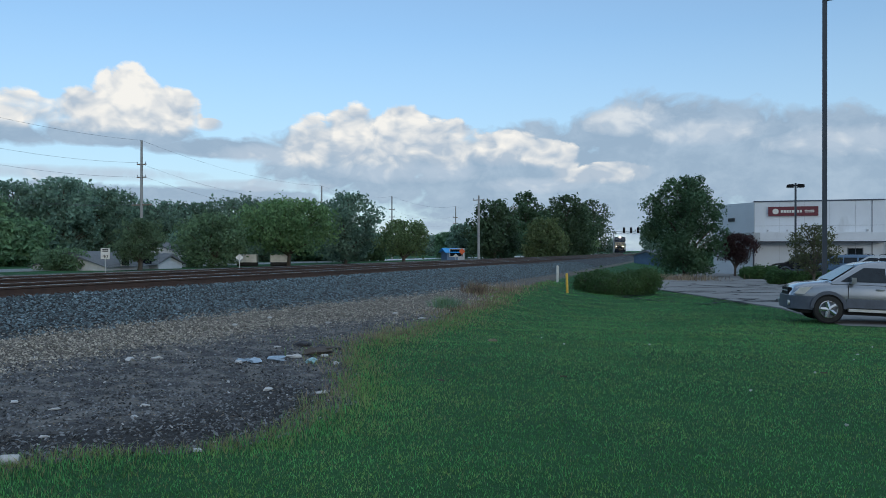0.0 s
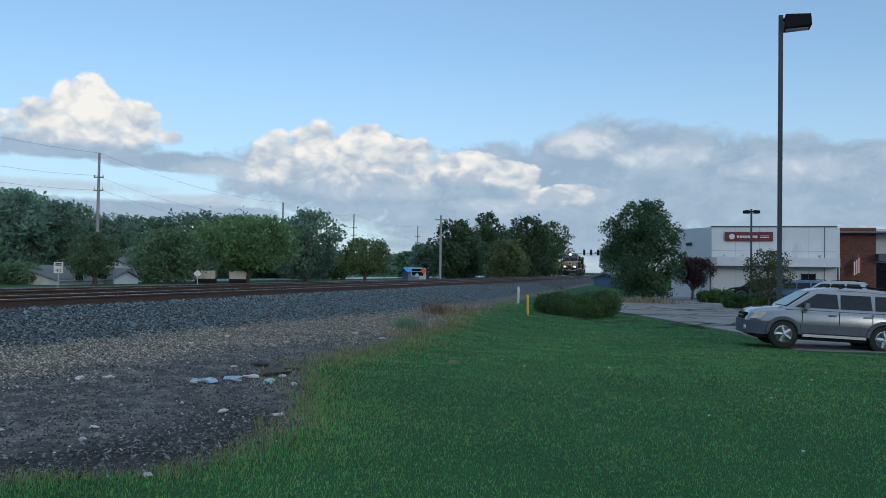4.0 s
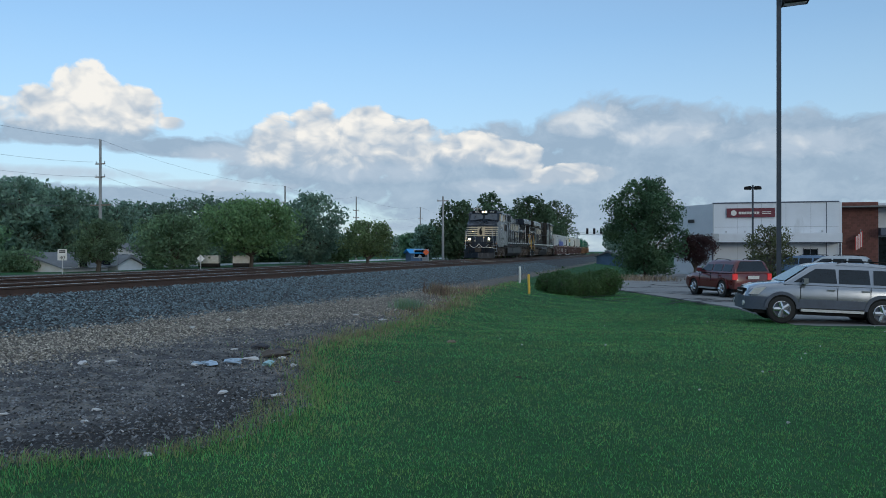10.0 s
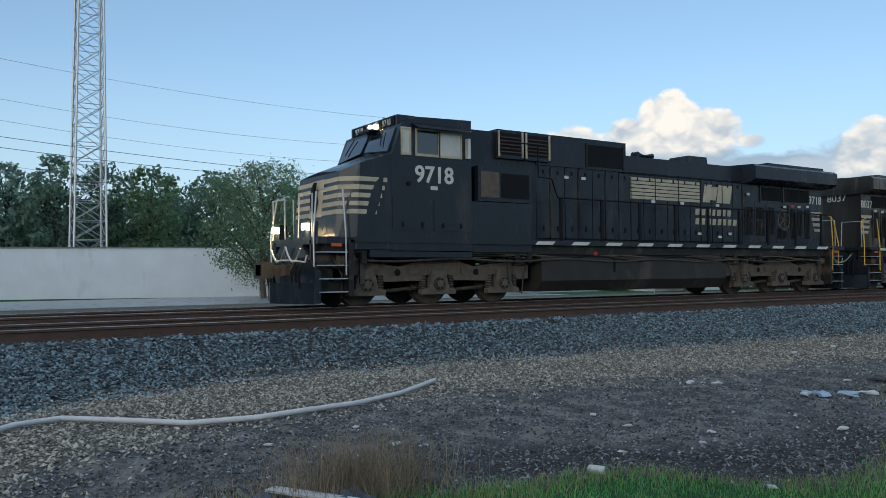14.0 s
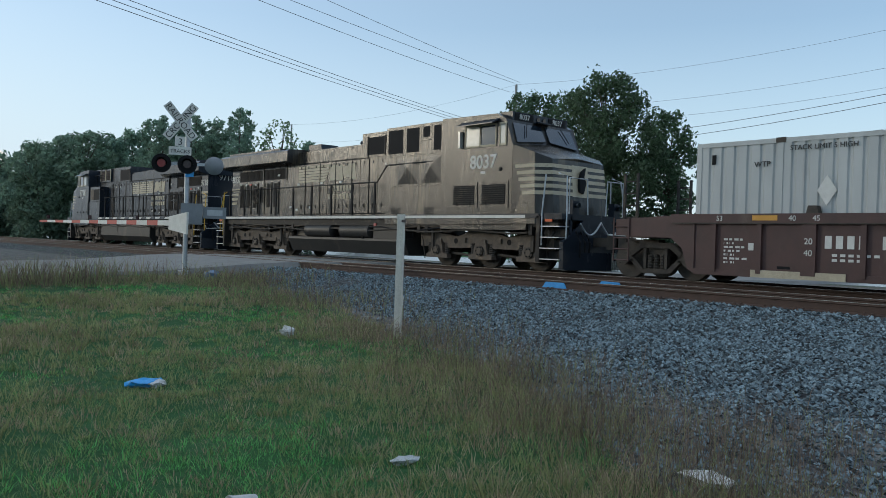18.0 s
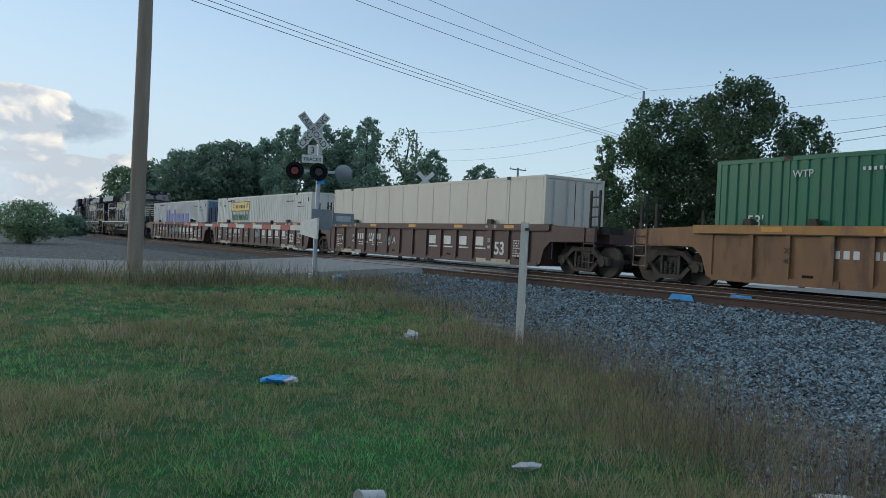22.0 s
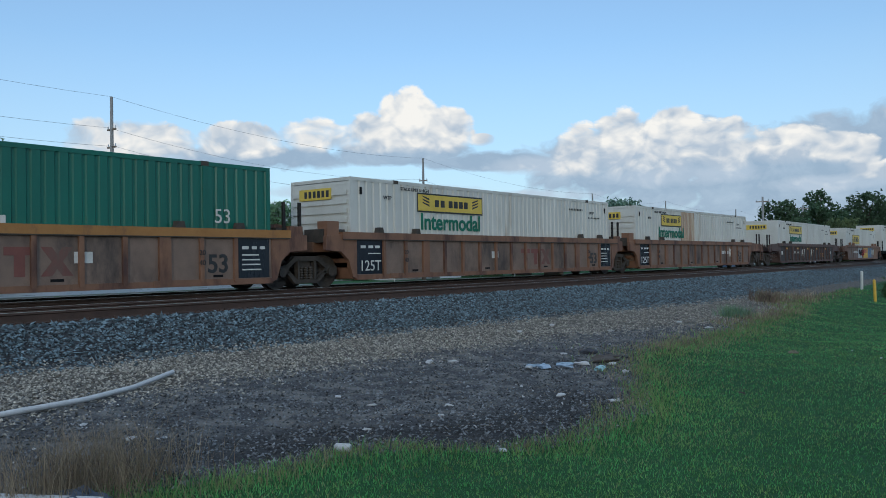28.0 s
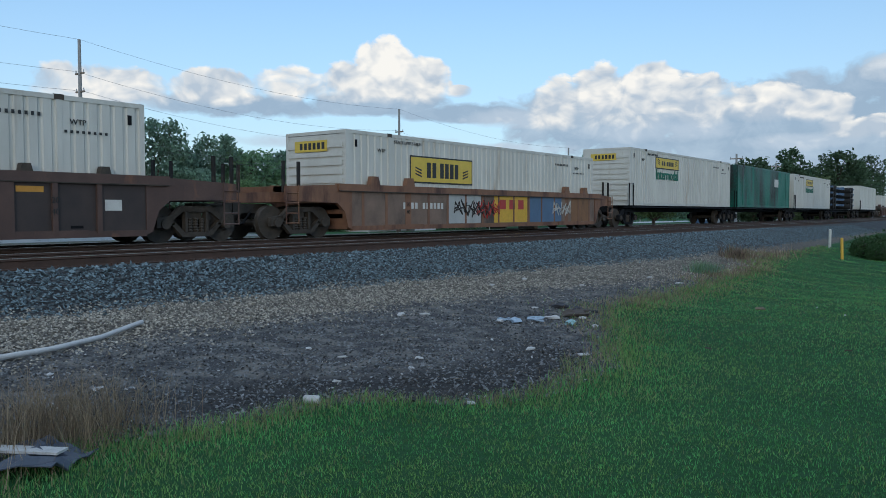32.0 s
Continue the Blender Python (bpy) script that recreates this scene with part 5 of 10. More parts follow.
    for x in (-0.13, 0.13):
        bm = bmesh.new()
        tube(bm, [(x, -8.08, 4.48), (x, -8.13, 4.48)], 0.07, 14)
        part("headlamp", bm, M_headlamp if heading_deg == 0 else M_glass, th, "lit round headlamp" if heading_deg == 0 else "unlit round headlamp")
    # added plate that keeps the headlamp light off the nose
    part_box("lamp_light_block", M_loco, th, -0.32, 0.32, -8.36, -8.08, 4.355, 4.385)
    for s in (-1, 1):
        part_box("number_board", M_black, th, *sorted((s * 0.34, s * 1.12)), -8.12, -8.06, 4.38, 4.59)
        lettering("board_number", number, 0.22, M_letter, th, pose(s * 0.73, -8.125, 4.41, 90, 0, 0))
        bm = bmesh.new()
        tube(bm, [(s * 0.92, -10.28, 1.86), (s * 0.92, -10.42, 1.86)], 0.075, 12)
        part("ditch_light", bm, M_ditch_lamp if heading_deg == 0 else M_glass, th, "lit round ditch light" if heading_deg == 0 else "unlit ditch light")
        part_box("ditch_light_bracket", M_loco, th, *sorted((s * 0.78, s * 1.06)), -10.3, -10.1, 1.62, 1.99)
    part_box("front_platform", M_loco, th, -1.5, 1.5, -10.3, -9.5, 1.46, 1.62)
    # machinery cabinets behind the cab
    part_box("cabinet_core", M_loco, th, -1.0, 1.0, cr, plan["tall"][0], 1.62, 4.50)
    for s in (-1, 1):
        for y0, y1, z0, z1, dark in plan["cabinets"]:
            cbn = part_box("cabinet", paint, th, *sorted((s * 0.9, s * 1.46)), y0, y1, z0, z1, bevel=0.012)
            if dark == "grille":
                cbn.matrix_basis = Matrix.Translation((-s * 0.33, 0, 0))
                part_box("grille", M_black, cbn, *sorted((s * 1.46, s * 1.468)), y0 + 0.09, y1 - 0.09, z0 + 0.1, z1 - 0.08)
                for k in range(5):
                    zz = z0 + 0.16 + k * (z1 - z0 - 0.28) / 5
                    part_box("louvre", M_rail, cbn, *sorted((s * 1.468, s * 1.49)), y0 + 0.1, y1 - 0.1, zz, zz + 0.03)
                for q in (y0 + 0.02, y1 - 0.07):
                    part_box("grille_frame", M_cream, cbn, *sorted((s * 1.46, s * 1.49)), q, q + 0.05, z0 + 0.04, z1 - 0.03, "pale worn frame")
            elif dark == "window":
                part_box("grille", M_black, cbn, *sorted((s * 1.46, s * 1.47)), y0 + 0.10, y1 - 0.10, z0 + 0.10, z1 - 0.10)
            elif dark == "half":
                part_box("grille", M_black, cbn, *sorted((s * 1.46, s * 1.47)), y0 + 0.72, y1 - 0.08, z0 + 0.10, z1 - 0.16)
                part_box("cover_plate", M_truck, cbn, *sorted((s * 1.46, s * 1.472)), y0 + 0.08, y0 + 0.66, z0 + 0.10, z1 - 0.14, bevel=0.02)
            elif dark == "hatch":      # pressed pyramid covers
                w = (y1 - y0) / 2
                bm = bmesh.new()
                v = [bm.verts.new(p) for p in ((s * 1.46, y0 + 0.06, z0 + 0.06), (s * 1.46, y1 - 0.06, z0 + 0.06), (s * 1.46, y1 - 0.06, z1 - 0.06), (s * 1.46, y0 + 0.06, z1 - 0.06))]
                pk = bm.verts.new((s * 1.505, y0 + w, z0 + (z1 - z0) * 0.62))
                for i in range(4):
                    bm.faces.new((v[i], v[(i + 1) % 4], pk))
                bmesh.ops.recalc_face_normals(bm, faces=bm.faces)
                part("pressed_cover", bm, paint, cbn)
            elif dark == "louvred":
                for q in (y0 + 0.35, y1 - 0.85):
                    for k in range(5):
                        part_box("louvre", M_black, cbn, *sorted((s * 1.46, s * 1.466)), q, q + 0.5, z0 + 0.28 + k * 0.06, z0 + 0.31 + k * 0.06)
    # long hood: tall blower section, engine doors, radiator
    t0, t1 = plan["tall"]
    r0 = plan["wing"]
    part_box("hood", paint, th, -0.96, 0.96, t0, 9.85, 1.62, 4.20, bevel=0.05)
    part_box("hood_top", paint, th, -1.04, 1.04, t0, t1, 3.72, 4.58, bevel=0.04)
    part_box("roof_walk", M_loco, th, -0.62, 0.62, t1, r0, 4.18, 4.30, bevel=0.04)
    for s in (-1, 1):
        hw = part_box("intake_screen", M_black, th, *sorted((s * 1.04, s * 1.05)), *plan["screen"], 3.80, 4.42)
        for q in plan["screen"]:
            part_box("screen_frame", M_loco_grime, hw, *sorted((s * 1.04, s * 1.065)), q - 0.03, q + 0.03, 3.76, 4.46)
        # black plate behind the doors stands for the shade in their gaps
        part_box("door_gap_shade", M_black, th, *sorted((s * 0.955, s * 0.966)), t0 + 0.05, r0, 1.68, 3.72)
        ny = round((r0 - t0) / 0.53)
        wd = (r0 - t0) / ny
        for k in range(ny):
            y = t0 + wd * k
            door = part_box("hood_door", paint, th, *sorted((s * 0.96, s * 0.998)), y + 0.014, y + wd - 0.014, 1.72, 3.68 + (0.06 if y + wd < t1 else 0.0), bevel=0.008)
            part_box("latch", M_black, door, *sorted((s * 0.998, s * 1.02)), y + wd * 0.5 - 0.03, y + wd * 0.5 + 0.03, 1.92, 2.06)
            part_box("upper_latch", M_black, door, *sorted((s * 0.998, s * 1.015)), y + wd * 0.5 - 0.03, y + wd * 0.5 + 0.03, 3.50, 3.60)
            if k % 2 == 0:
                part_box("door_rib", M_loco_grime, door, *sorted((s * 0.998, s * 1.022)), y + wd - 0.035, y + wd - 0.012, 1.72, 3.66)
        part_box("hood_ledge", paint, th, *sorted((s * 0.96, s * 1.0)), t1, r0, 3.74, 4.12, bevel=0.03)
        # radiator housing, its screens, the doors below
        bm = bmesh.new()
        prism(bm, [(s * 0.9, 3.68), (s * 1.30, 3.72), (s * 1.53, 3.82), (s * 1.53, 4.22), (s * 1.42, 4.30), (0.0, 4.36), (0.0, 3.68)], "y", r0, 9.98)
        wing = part("radiator_wing", bm, paint, th, "overhanging radiator housing", bevel=0.02)
        part_box("wing_step", paint, wing, *sorted((s * 0.5, s * 1.35)), r0 + 0.9, 9.4, 4.32, 4.40)
        mid = (r0 + 9.1) / 2 + 0.3
        for a, b in ((r0 + 1.0, mid - 0.06), (mid + 0.06, 9.1)):
            sc = part_box("radiator_screen", M_black, th, *sorted((s * 0.965, s * 0.985)), a, b, 3.18, 3.62)
            for k in range(int((b - a) / 0.11)):
                part_box("screen_wire", M_loco_grime, sc, *sorted((s * 0.985, s * 0.993)), a + 0.05 + k * 0.11, a + 0.062 + k * 0.11, 3.20, 3.60)
            part_box("screen_frame", paint, sc, *sorted((s * 0.965, s * 1.0)), a - 0.05, a, 3.12, 3.68)
        for y0, y1, z0, z1 in plan["vents"]:
            dr = part_box("vent_door", paint, th, *sorted((s * 0.955, s * 1.0)), y0 - 0.07, y1 + 0.07, z0 - 0.045 if z0 > 2.4 else 1.74, z1 + 0.035 if z1 < 2.6 else 3.08, bevel=0.008)
            lv = part_box("vent", M_black, dr, *sorted((s * 1.0, s * 1.006)), y0, y1, z0, z1)
            for k in range(max(3, int((y1 - y0) / 0.075))):
                q = y0 + 0.02 + k * 0.075
                part_box("slat", M_loco_grime, dr, *sorted((s * 1.006, s * 1.02)), q, q + 0.025, z0 + 0.02, z1 - 0.02)
        # painted stripes, slanted mark and name, as plain shapes
        (sa, sb), (na, nb), (xa, xb) = plan["stripes"], plan["mark"], plan["name"]
        for k in range(6):
            z = 2.96 + k * 0.112
            bm = bmesh.new()
            prism(bm, [(sa + plan["slant"] * k, z), (sb, z), (sb, z + 0.085), (sa + plan["slant"] * (k + 1), z + 0.085)], "x", *sorted((s * 0.999, s * 1.006)))
            part("hood_stripe", bm, M_cream, th, "cream painted stripe")
        w = nb - na
        for f0, f1, cut in ((0.0, 0.25, 0), (0.25, 0.47, 1), (0.50, 1.0, 2)):
            bm = bmesh.new()
            a, b = na + w * f0, na + w * f1
            d = 0.12
            z0, z1 = (2.98, 3.56) if cut != 1 else (3.06, 3.50)
            prism(bm, [(a, z0), (b, z0), (b + d, z1), (a + d, z1)], "x", *sorted((s * 0.999, s * 1.006)))
            part("painted_mark", bm, M_cream, th, "cream slanted painted mark")
        for z, widths in ((2.56, (1.1, 1.15, 1.0, 0.8, 1.15, 0.8, 1.0)), (2.26, (0.95, 1.15, 1.05, 0.95, 1.0, 0.85, 1.0, 1.05))):
            full = sum(widths) + 0.55 * len(widths)
            span = (xb - xa) * (0.86 if z > 2.4 else 1.0)
            q = xa
            for wl in widths:
                k = span / full
                bm = bmesh.new()
                prism(bm, [(q, z), (q + wl * k, z), (q + wl * k + 0.03, z + 0.20), (q + 0.03, z + 0.20)], "x", *sorted((s * 1.0, s * 1.007)))
                part("painted_letter", bm, M_cream, th, "cream painted block")
                q += (wl + 0.55) * k
        # sill marks, handrail with flat stanchions
        if plan["sill_line"]:
            part_box("sill_line", M_letter, th, *sorted((s * 1.53, s * 1.536)), -9.0, 9.6, 1.50, 1.585, "white sill line")
        else:
            for k in range(11):
                y = -4.1 + k * 1.27
                bm = bmesh.new()
                prism(bm, [(y, 1.51), (y + 0.60, 1.51), (y + 0.70, 1.60), (y + 0.10, 1.60)], "x", *sorted((s * 1.53, s * 1.537)))
                part("sill_dash", bm, M_letter, th, "white reflective sill dash")
        part_tube("handrail", M_black, th, [(s * x, y, z) for x, y, z in plan["rail"]] + [(s * 1.46, 9.6, 2.74), (s * 1.40, 10.1, 2.55)], 0.026, 6)
        for k in range(9):
            y = plan["rail"][-1][1] + 0.12 + k * (9.5 - plan["rail"][-1][1]) / 8.4
            bm = bmesh.new()
            box(bm, *sorted((s * 1.44, s * 1.48)), y - 0.045, y + 0.045, 1.55, 2.78)
            part("stanchion", bm, M_black, th)
        for e in (-1, 1):
            st = part_box("step_well", M_loco, th, *sorted((s * 1.05, s * 1.12)), *sorted((e * 9.55, e * 10.3)), 0.35, 1.56)
            part_box("step_side", M_loco_grime, st, *sorted((s * 1.12, s * 1.53)), *sorted((e * 9.42, e * 9.55)), 0.28, 1.56)
            for k in range(4):
                part_box("tread", M_galv, st, *sorted((s * 1.12, s * 1.52)), *sorted((e * 9.56, e * 10.25)), 0.36 + k * 0.30, 0.385 + k * 0.30)
                part_box("riser", M_loco_grime, st, *sorted((s * 1.12, s * 1.20)), *sorted((e * 9.56, e * 10.25)), 0.385 + k * 0.30, 0.60 + k * 0.30)
            part_box("reflector", M_orange, st, *sorted((s * 1.5, s * 1.515)), *sorted((e * 9.72, e * 9.98)), 1.40, 1.47, "orange reflector")
            part_tube("grab_rail", M_galv if e < 0 else M_yellow, th, [(s * 1.5, e * 9.6, 0.75), (s * 1.52, e * 9.62, 1.7), (s * 1.45, e * 9.66, 2.70)], 0.022, 6)
            part_tube("grab_rail", M_galv if e < 0 else M_yellow, th, [(s * 1.3, e * 10.3, 0.75), (s * 1.32, e * 10.32, 1.7), (s * 1.2, e * 10.2, 2.65), (s * 1.2, e * 9.9, 2.75)], 0.022, 6)
        for k in range(4):
            bm = bmesh.new()
            z = 2.16 + k * 0.20
            prism(bm, [(9.42 - 0.08 * k, z), (9.86, z), (9.86, z + 0.11), (9.36 - 0.08 * k, z + 0.11)], "x", *sorted((s * 0.96, s * 0.975)))
            part("end_stripe", bm, M_cream, th, "cream end stripe")
        for k, (amp, ph) in enumerate(((0.05, 0.0), (0.07, 1.9), (0.04, 3.6))):
            pts = [(s * (1.38 + 0.03 * k), -9.0 + 0.75 * q, 1.20 - 0.05 * k + amp * math.sin(q * 1.3 + ph)) for q in range(25)]
            part_tube("sill_pipe", (M_truck, M_black, M_under)[k], th, pts, 0.026, 6)
        for y in (-9.1, -4.6, -4.2, 3.7, 4.3, 5.6, 8.9):
            part_box("hanger", M_loco_grime, th, *sorted((s * 1.28, s * 1.42)), y - 0.07, y + 0.07, 1.02, 1.30, bevel=0.02)
    for s in (-1, 1):
        bm = bmesh.new()
        ring = [(s * 1.07, 7.43 + 0.33 * math.cos(k * math.pi / 8), 2.52 + 0.33 * math.sin(k * math.pi / 8)) for k in range(17)]
        tube(bm, ring, 0.025, 6)
        hb = part("handbrake_wheel", bm, M_truck, th, "dusty round handbrake wheel")
        for k in range(5):
            part_tube("wheel_spoke", M_truck, hb, [(s * 1.06, 7.43, 2.52), (s * 1.07, 7.43 + 0.31 * math.cos(k * 1.257), 2.52 + 0.31 * math.sin(k * 1.257))], 0.018, 5)
        for y, z in ((-2.6, 3.40), (-1.95, 3.40), (0.9, 2.86), (2.2, 2.86), (3.9, 2.86), (3.0, 1.92), (4.0, 1.84), (4.5, 1.95), (7.5, 2.95), (8.35, 2.98), (8.85, 3.0), (5.5, 3.3)):
            part_box("notice_plate", M_letter, th, *sorted((s * 1.0, s * 1.024)), y, y + 0.15, z, z + 0.08)
        part_box("red_notice", M_red_ink, th, *sorted((s * 1.0, s * 1.024)), 7.95, 8.12, 2.98, 3.06)
    # ends: pilot plow, coupler, hoses
    for e in (-1, 1):
        bm = bmesh.new()
        prism(bm, [(-1.45, 0.12), (1.45, 0.12), (1.45, 0.85), (0.6, 1.46), (-0.6, 1.46), (-1.45, 0.85)], "y", *sorted((e * 10.2, e * 10.34)))
        part("pilot", bm, M_loco, th, bevel=0.02)
        bm = bmesh.new()
        prism(bm, [(-1.4, e * 10.34), (0, e * 10.85), (1.4, e * 10.34)], "z", 0.10, 0.58)
        part("snow_plow", bm, M_loco, th, "black wedge plow")
        bm = bmesh.new()
        box(bm, -0.17, 0.17, *sorted((e * 10.3, e * 11.13)), 0.75, 1.0)
        box(bm, -0.24, 0.24, *sorted((e * 10.85, e * 11.13)), 0.68, 1.06)
        part("coupler", bm, M_under, th, bevel=0.03)
        for x in (-0.95, -0.75, -0.55, 0.55, 0.75, 0.95):
            part_tube("air_hose", M_black, th, [(x, e * 10.36, 1.15), (x * 1.05, e * 10.55, 0.85), (x, e * 10.5, 0.45)], 0.03, 6)
        part_tube("front_rail", M_galv, th, [(-1.2, e * 10.3, 1.62), (-1.2, e * 10.3, 2.6), (-0.45, e * 10.3, 2.6), (-0.4, e * 10.3, 1.62)], 0.022, 6)
        part_tube("front_rail", M_galv, th, [(1.2, e * 10.3, 1.62), (1.2, e * 10.3, 2.6), (0.45, e * 10.3, 2.6), (0.4, e * 10.3, 1.62)], 0.022, 6)
        part_tube("uncoupling_lever", M_letter, th, [(1.35, e * 10.5, 1.2), (1.3, e * 10.52, 1.05), (0.5, e * 10.55, 1.1), (0, e * 10.7, 1.1)], 0.02, 6)
        part_tube("jumper_cable", M_galv, th, [(x * 0.1, e * 10.46, 1.42 - 0.36 * abs(math.sin(x * 0.331))) for x in range(-9, 10)], 0.026, 6)
    lettering("end_number", number, 0.4, M_letter, th, pose(0, 9.86, 3.45, 90, 0, 180))
    for s in (-1, 1):
        lettering("end_number", number, 0.40, M_letter, th, side_x(0.966, 9.46, 3.16) if s > 0 else pose(-0.966, 9.46, 3.16, 90, 0, -90), depth=0.003, bold=0.008)
    # tank, roof gear
    ta, tb = plan["tank"]
    bm = bmesh.new()
    prism(bm, [(-1.42, 0.55), (-1.2, 0.26), (1.2, 0.26), (1.42, 0.55), (1.42, 1.18), (1.32, 1.26), (-1.32, 1.26), (-1.42, 1.18)] if not plan["air"] else [(-1.42, 0.72), (-1.2, 0.26), (1.2, 0.26), (1.42, 0.72), (1.40, 0.80), (1.05, 0.84), (1.0, 1.26), (-1.0, 1.26), (-1.05, 0.84), (-1.40, 0.80)], "y", ta, tb)
    tank = part("fuel_tank", bm, M_tank, th, "dusty black fuel tank", bevel=0.03)
    for s in (-1, 1):
        part_box("sight_glass", M_black, tank, *sorted((s * 1.40, s * 1.43)), -1.15, -1.07, 0.78, 1.16)
        part_box("filler_cap", M_red_ink, tank, *sorted((s * 1.36, s * 1.44)), -1.9, -1.78, 1.24, 1.34)
        for y in plan["air"]:
            bm = bmesh.new()
            tube(bm, [(s * 1.26, y - 0.95, 1.06), (s * 1.26, y - 0.88, 1.06), (s * 1.26, y + 0.88, 1.06), (s * 1.26, y + 0.95, 1.06)], [0.12, 0.25, 0.25, 0.12], 16)
            part("air_reservoir", bm, M_tank, th, "dusty air reservoir", smooth=True)
        if plan["air"]:
            part_box("tank_end_box", M_tank, th, *sorted((s * 1.0, s * 1.42)), *plan["tank_box"], 0.80, 1.26, bevel=0.02)
    bm = bmesh.new()
    prism(bm, [(3.30, 4.20), (3.34, 4.56), (4.24, 4.56), (4.32, 4.20)], "x", -0.4, 0.4)
    part("exhaust_chimney", bm, M_loco, th, bevel=0.02)
    bm = bmesh.new()
    hy = plan["horn"]
    for k in range(3):
        tube(bm, [(0.1 * k, hy, 4.44), (0.1 * k, hy - 0.25, 4.45), (0.1 * k, hy - 0.42, 4.46)], [0.025, 0.04, 0.10], 8)
        tube(bm, [(0.1 * k - 0.05, hy, 4.44), (0.1 * k - 0.05, hy + 0.3, 4.46)], [0.025, 0.09], 8)
    tube(bm, [(0.1, hy, 4.25), (0.1, hy, 4.46)], 0.04, 6)
    part("air_horn", bm, M_loco, th, smooth=True)
    part_box("cab_air_conditioner", paint, th, -0.7, 0.7, -7.2, -6.3, 4.58, 4.70, bevel=0.04)
    for x, y in ((0.3, -7.5), (-0.4, -7.4), (0.7, -6.1)):
        part_tube("antenna", M_black, th, [(x, y, 4.5), (x, y, 4.76)], 0.05, 6)
    loco_truck(th, -6.95)
    loco_truck(th, 6.92)
    TRAIN.append((th, u, heading_deg))
    return th


PLAN_LEAD = {
    "cab_rear": -6.12, "tall": (-3.62, -0.2), "screen": (-1.78, -0.30), "wing": 5.29, "slant": 0.0, "sill_line": False, "air": (), "tank": (-3.80, 3.82), "horn": 1.6,
    "low_doors": ((-8.40, -7.30, False), (-7.24, -6.2, False)),
    "cabinets": ((-5.02, -4.14, 3.80, 4.56, "grille"), (-4.10, -3.20, 3.80, 4.56, "grille"), (-5.88, -4.15, 2.60, 3.50, "half"), (-6.12, -4.15, 1.30, 2.58, "plain")),
    "vents": ((5.35, 5.82, 1.96, 2.46), (5.35, 5.82, 2.52, 2.92), (5.98, 6.44, 1.96, 2.46), (5.98, 6.44, 2.52, 2.92), (6.63, 6.98, 2.02, 2.94), (7.16, 7.72, 1.86, 2.16), (7.90, 8.20, 1.88, 2.92), (8.33, 8.60, 2.0, 2.92), (8.74, 9.06, 1.90, 2.94)),
    "stripes": (0.0, 3.12), "mark": (3.26, 4.62), "name": (2.89, 5.02),
    "rail": ((1.48, -5.0, 4.17), (1.48, -3.94, 4.17), (1.47, -3.92, 3.32), (1.47, -3.46, 3.30), (1.46, -3.25, 2.80)),
}
PLAN_TRAIL = {
    "cab_rear": -5.35, "tall": (-2.42, -0.42), "screen": (-1.80, -0.78), "wing": 4.05, "slant": -0.09, "sill_line": True, "air": (1.80, -0.60), "tank": (-3.5, 3.98), "tank_box": (-3.4, -1.75), "horn": 0.7,
    "low_doors": ((-8.30, -7.10, True), (-7.02, -5.85, True)),
    "cabinets": ((-3.42, -2.44, 3.57, 4.56, "window"), (-4.26, -3.43, 3.57, 4.56, "window"), (-4.80, -4.27, 4.02, 4.56, "window"), (-5.35, -4.81, 3.57, 4.56, "window"), (-4.80, -4.27, 3.57, 4.01, "plain"), (-5.35, -4.27, 2.57, 3.56, "hatch"), (-4.26, -3.0, 2.57, 3.56, "hatch"), (-2.99, -2.44, 2.57, 3.56, "plain"), (-5.35, -2.44, 1.30, 2.56, "louvred")),
    "vents": ((5.70, 6.02, 2.0, 3.02), (6.30, 6.62, 2.0, 3.02), (6.90, 7.22, 2.2, 2.9), (7.50, 7.82, 2.0, 3.02), (8.10, 8.42, 2.0, 3.02), (8.70, 9.02, 2.0, 3.02)),
    "stripes": (2.10, 4.0), "mark": (-0.05, 1.70), "name": (0.22, 1.90),
    "rail": ((1.47, -4.9, 3.31), (1.47, -2.5, 3.31), (1.46, -1.95, 2.76)),
}
locomotive(241.2, 0, "9718", PLAN_LEAD, "black freight locomotive with white nose stripes and lit headlamps", M_loco)
locomotive(263.5, 180, "8037", PLAN_TRAIL, "dusty black freight locomotive running cab last, with air tanks", M_loco_dusty_lit)

W = M_white
red_marks = [("53", 5.9, W), ("text", -6.97), ("text", 6.97), ("brand", 1.25), ("blocks", -5.05, 4, 0.22, 0.26, W), ("blocks", -3.95, 6, 0.2, 0.26, W), ("small", -3.6), ("small", -4.9)]
well_car(285.75, M_well_red, "oxide-red container well car with white lettering and grey scrawls", 11.05, 9.45, True, red_marks + [("scrawl", -1.6, 6, 0.5, M_ctr_grey, 0.035)], "tall")
well_car(304.6, M_well_red, "oxide-red container well car, middle of an articulated set", 9.45, 9.5, True, red_marks + [("letter", -1.6, "C"), ("scrawl", 0.0, 3, 0.3, W)], "tall")
well_car(323.6, M_well_red, "oxide-red container well car at the end of a set", 9.5, 11.45, False, red_marks + [("letter", -1.6, "A"), ("scrawl", -2.4, 2, 0.3, W), ("plate", -3.7)], "tall")
yel_marks = [("53", 6.36, M_black_ink), ("125T", -7.42), ("panel", 7.42), ("plate", 2.0)]
well_car(346.5, M_well_yel, "faded orange container well car with dark marks", 11.45, 11.45, False, [("blocks", -5.0, 4, 0.22, 0.18, W), ("blocks", -3.9, 6, 0.2, 0.18, W), ("53", -0.4, M_black_ink), ("plate", 3.4), ("text", 1.6)], "posts", M_chord)
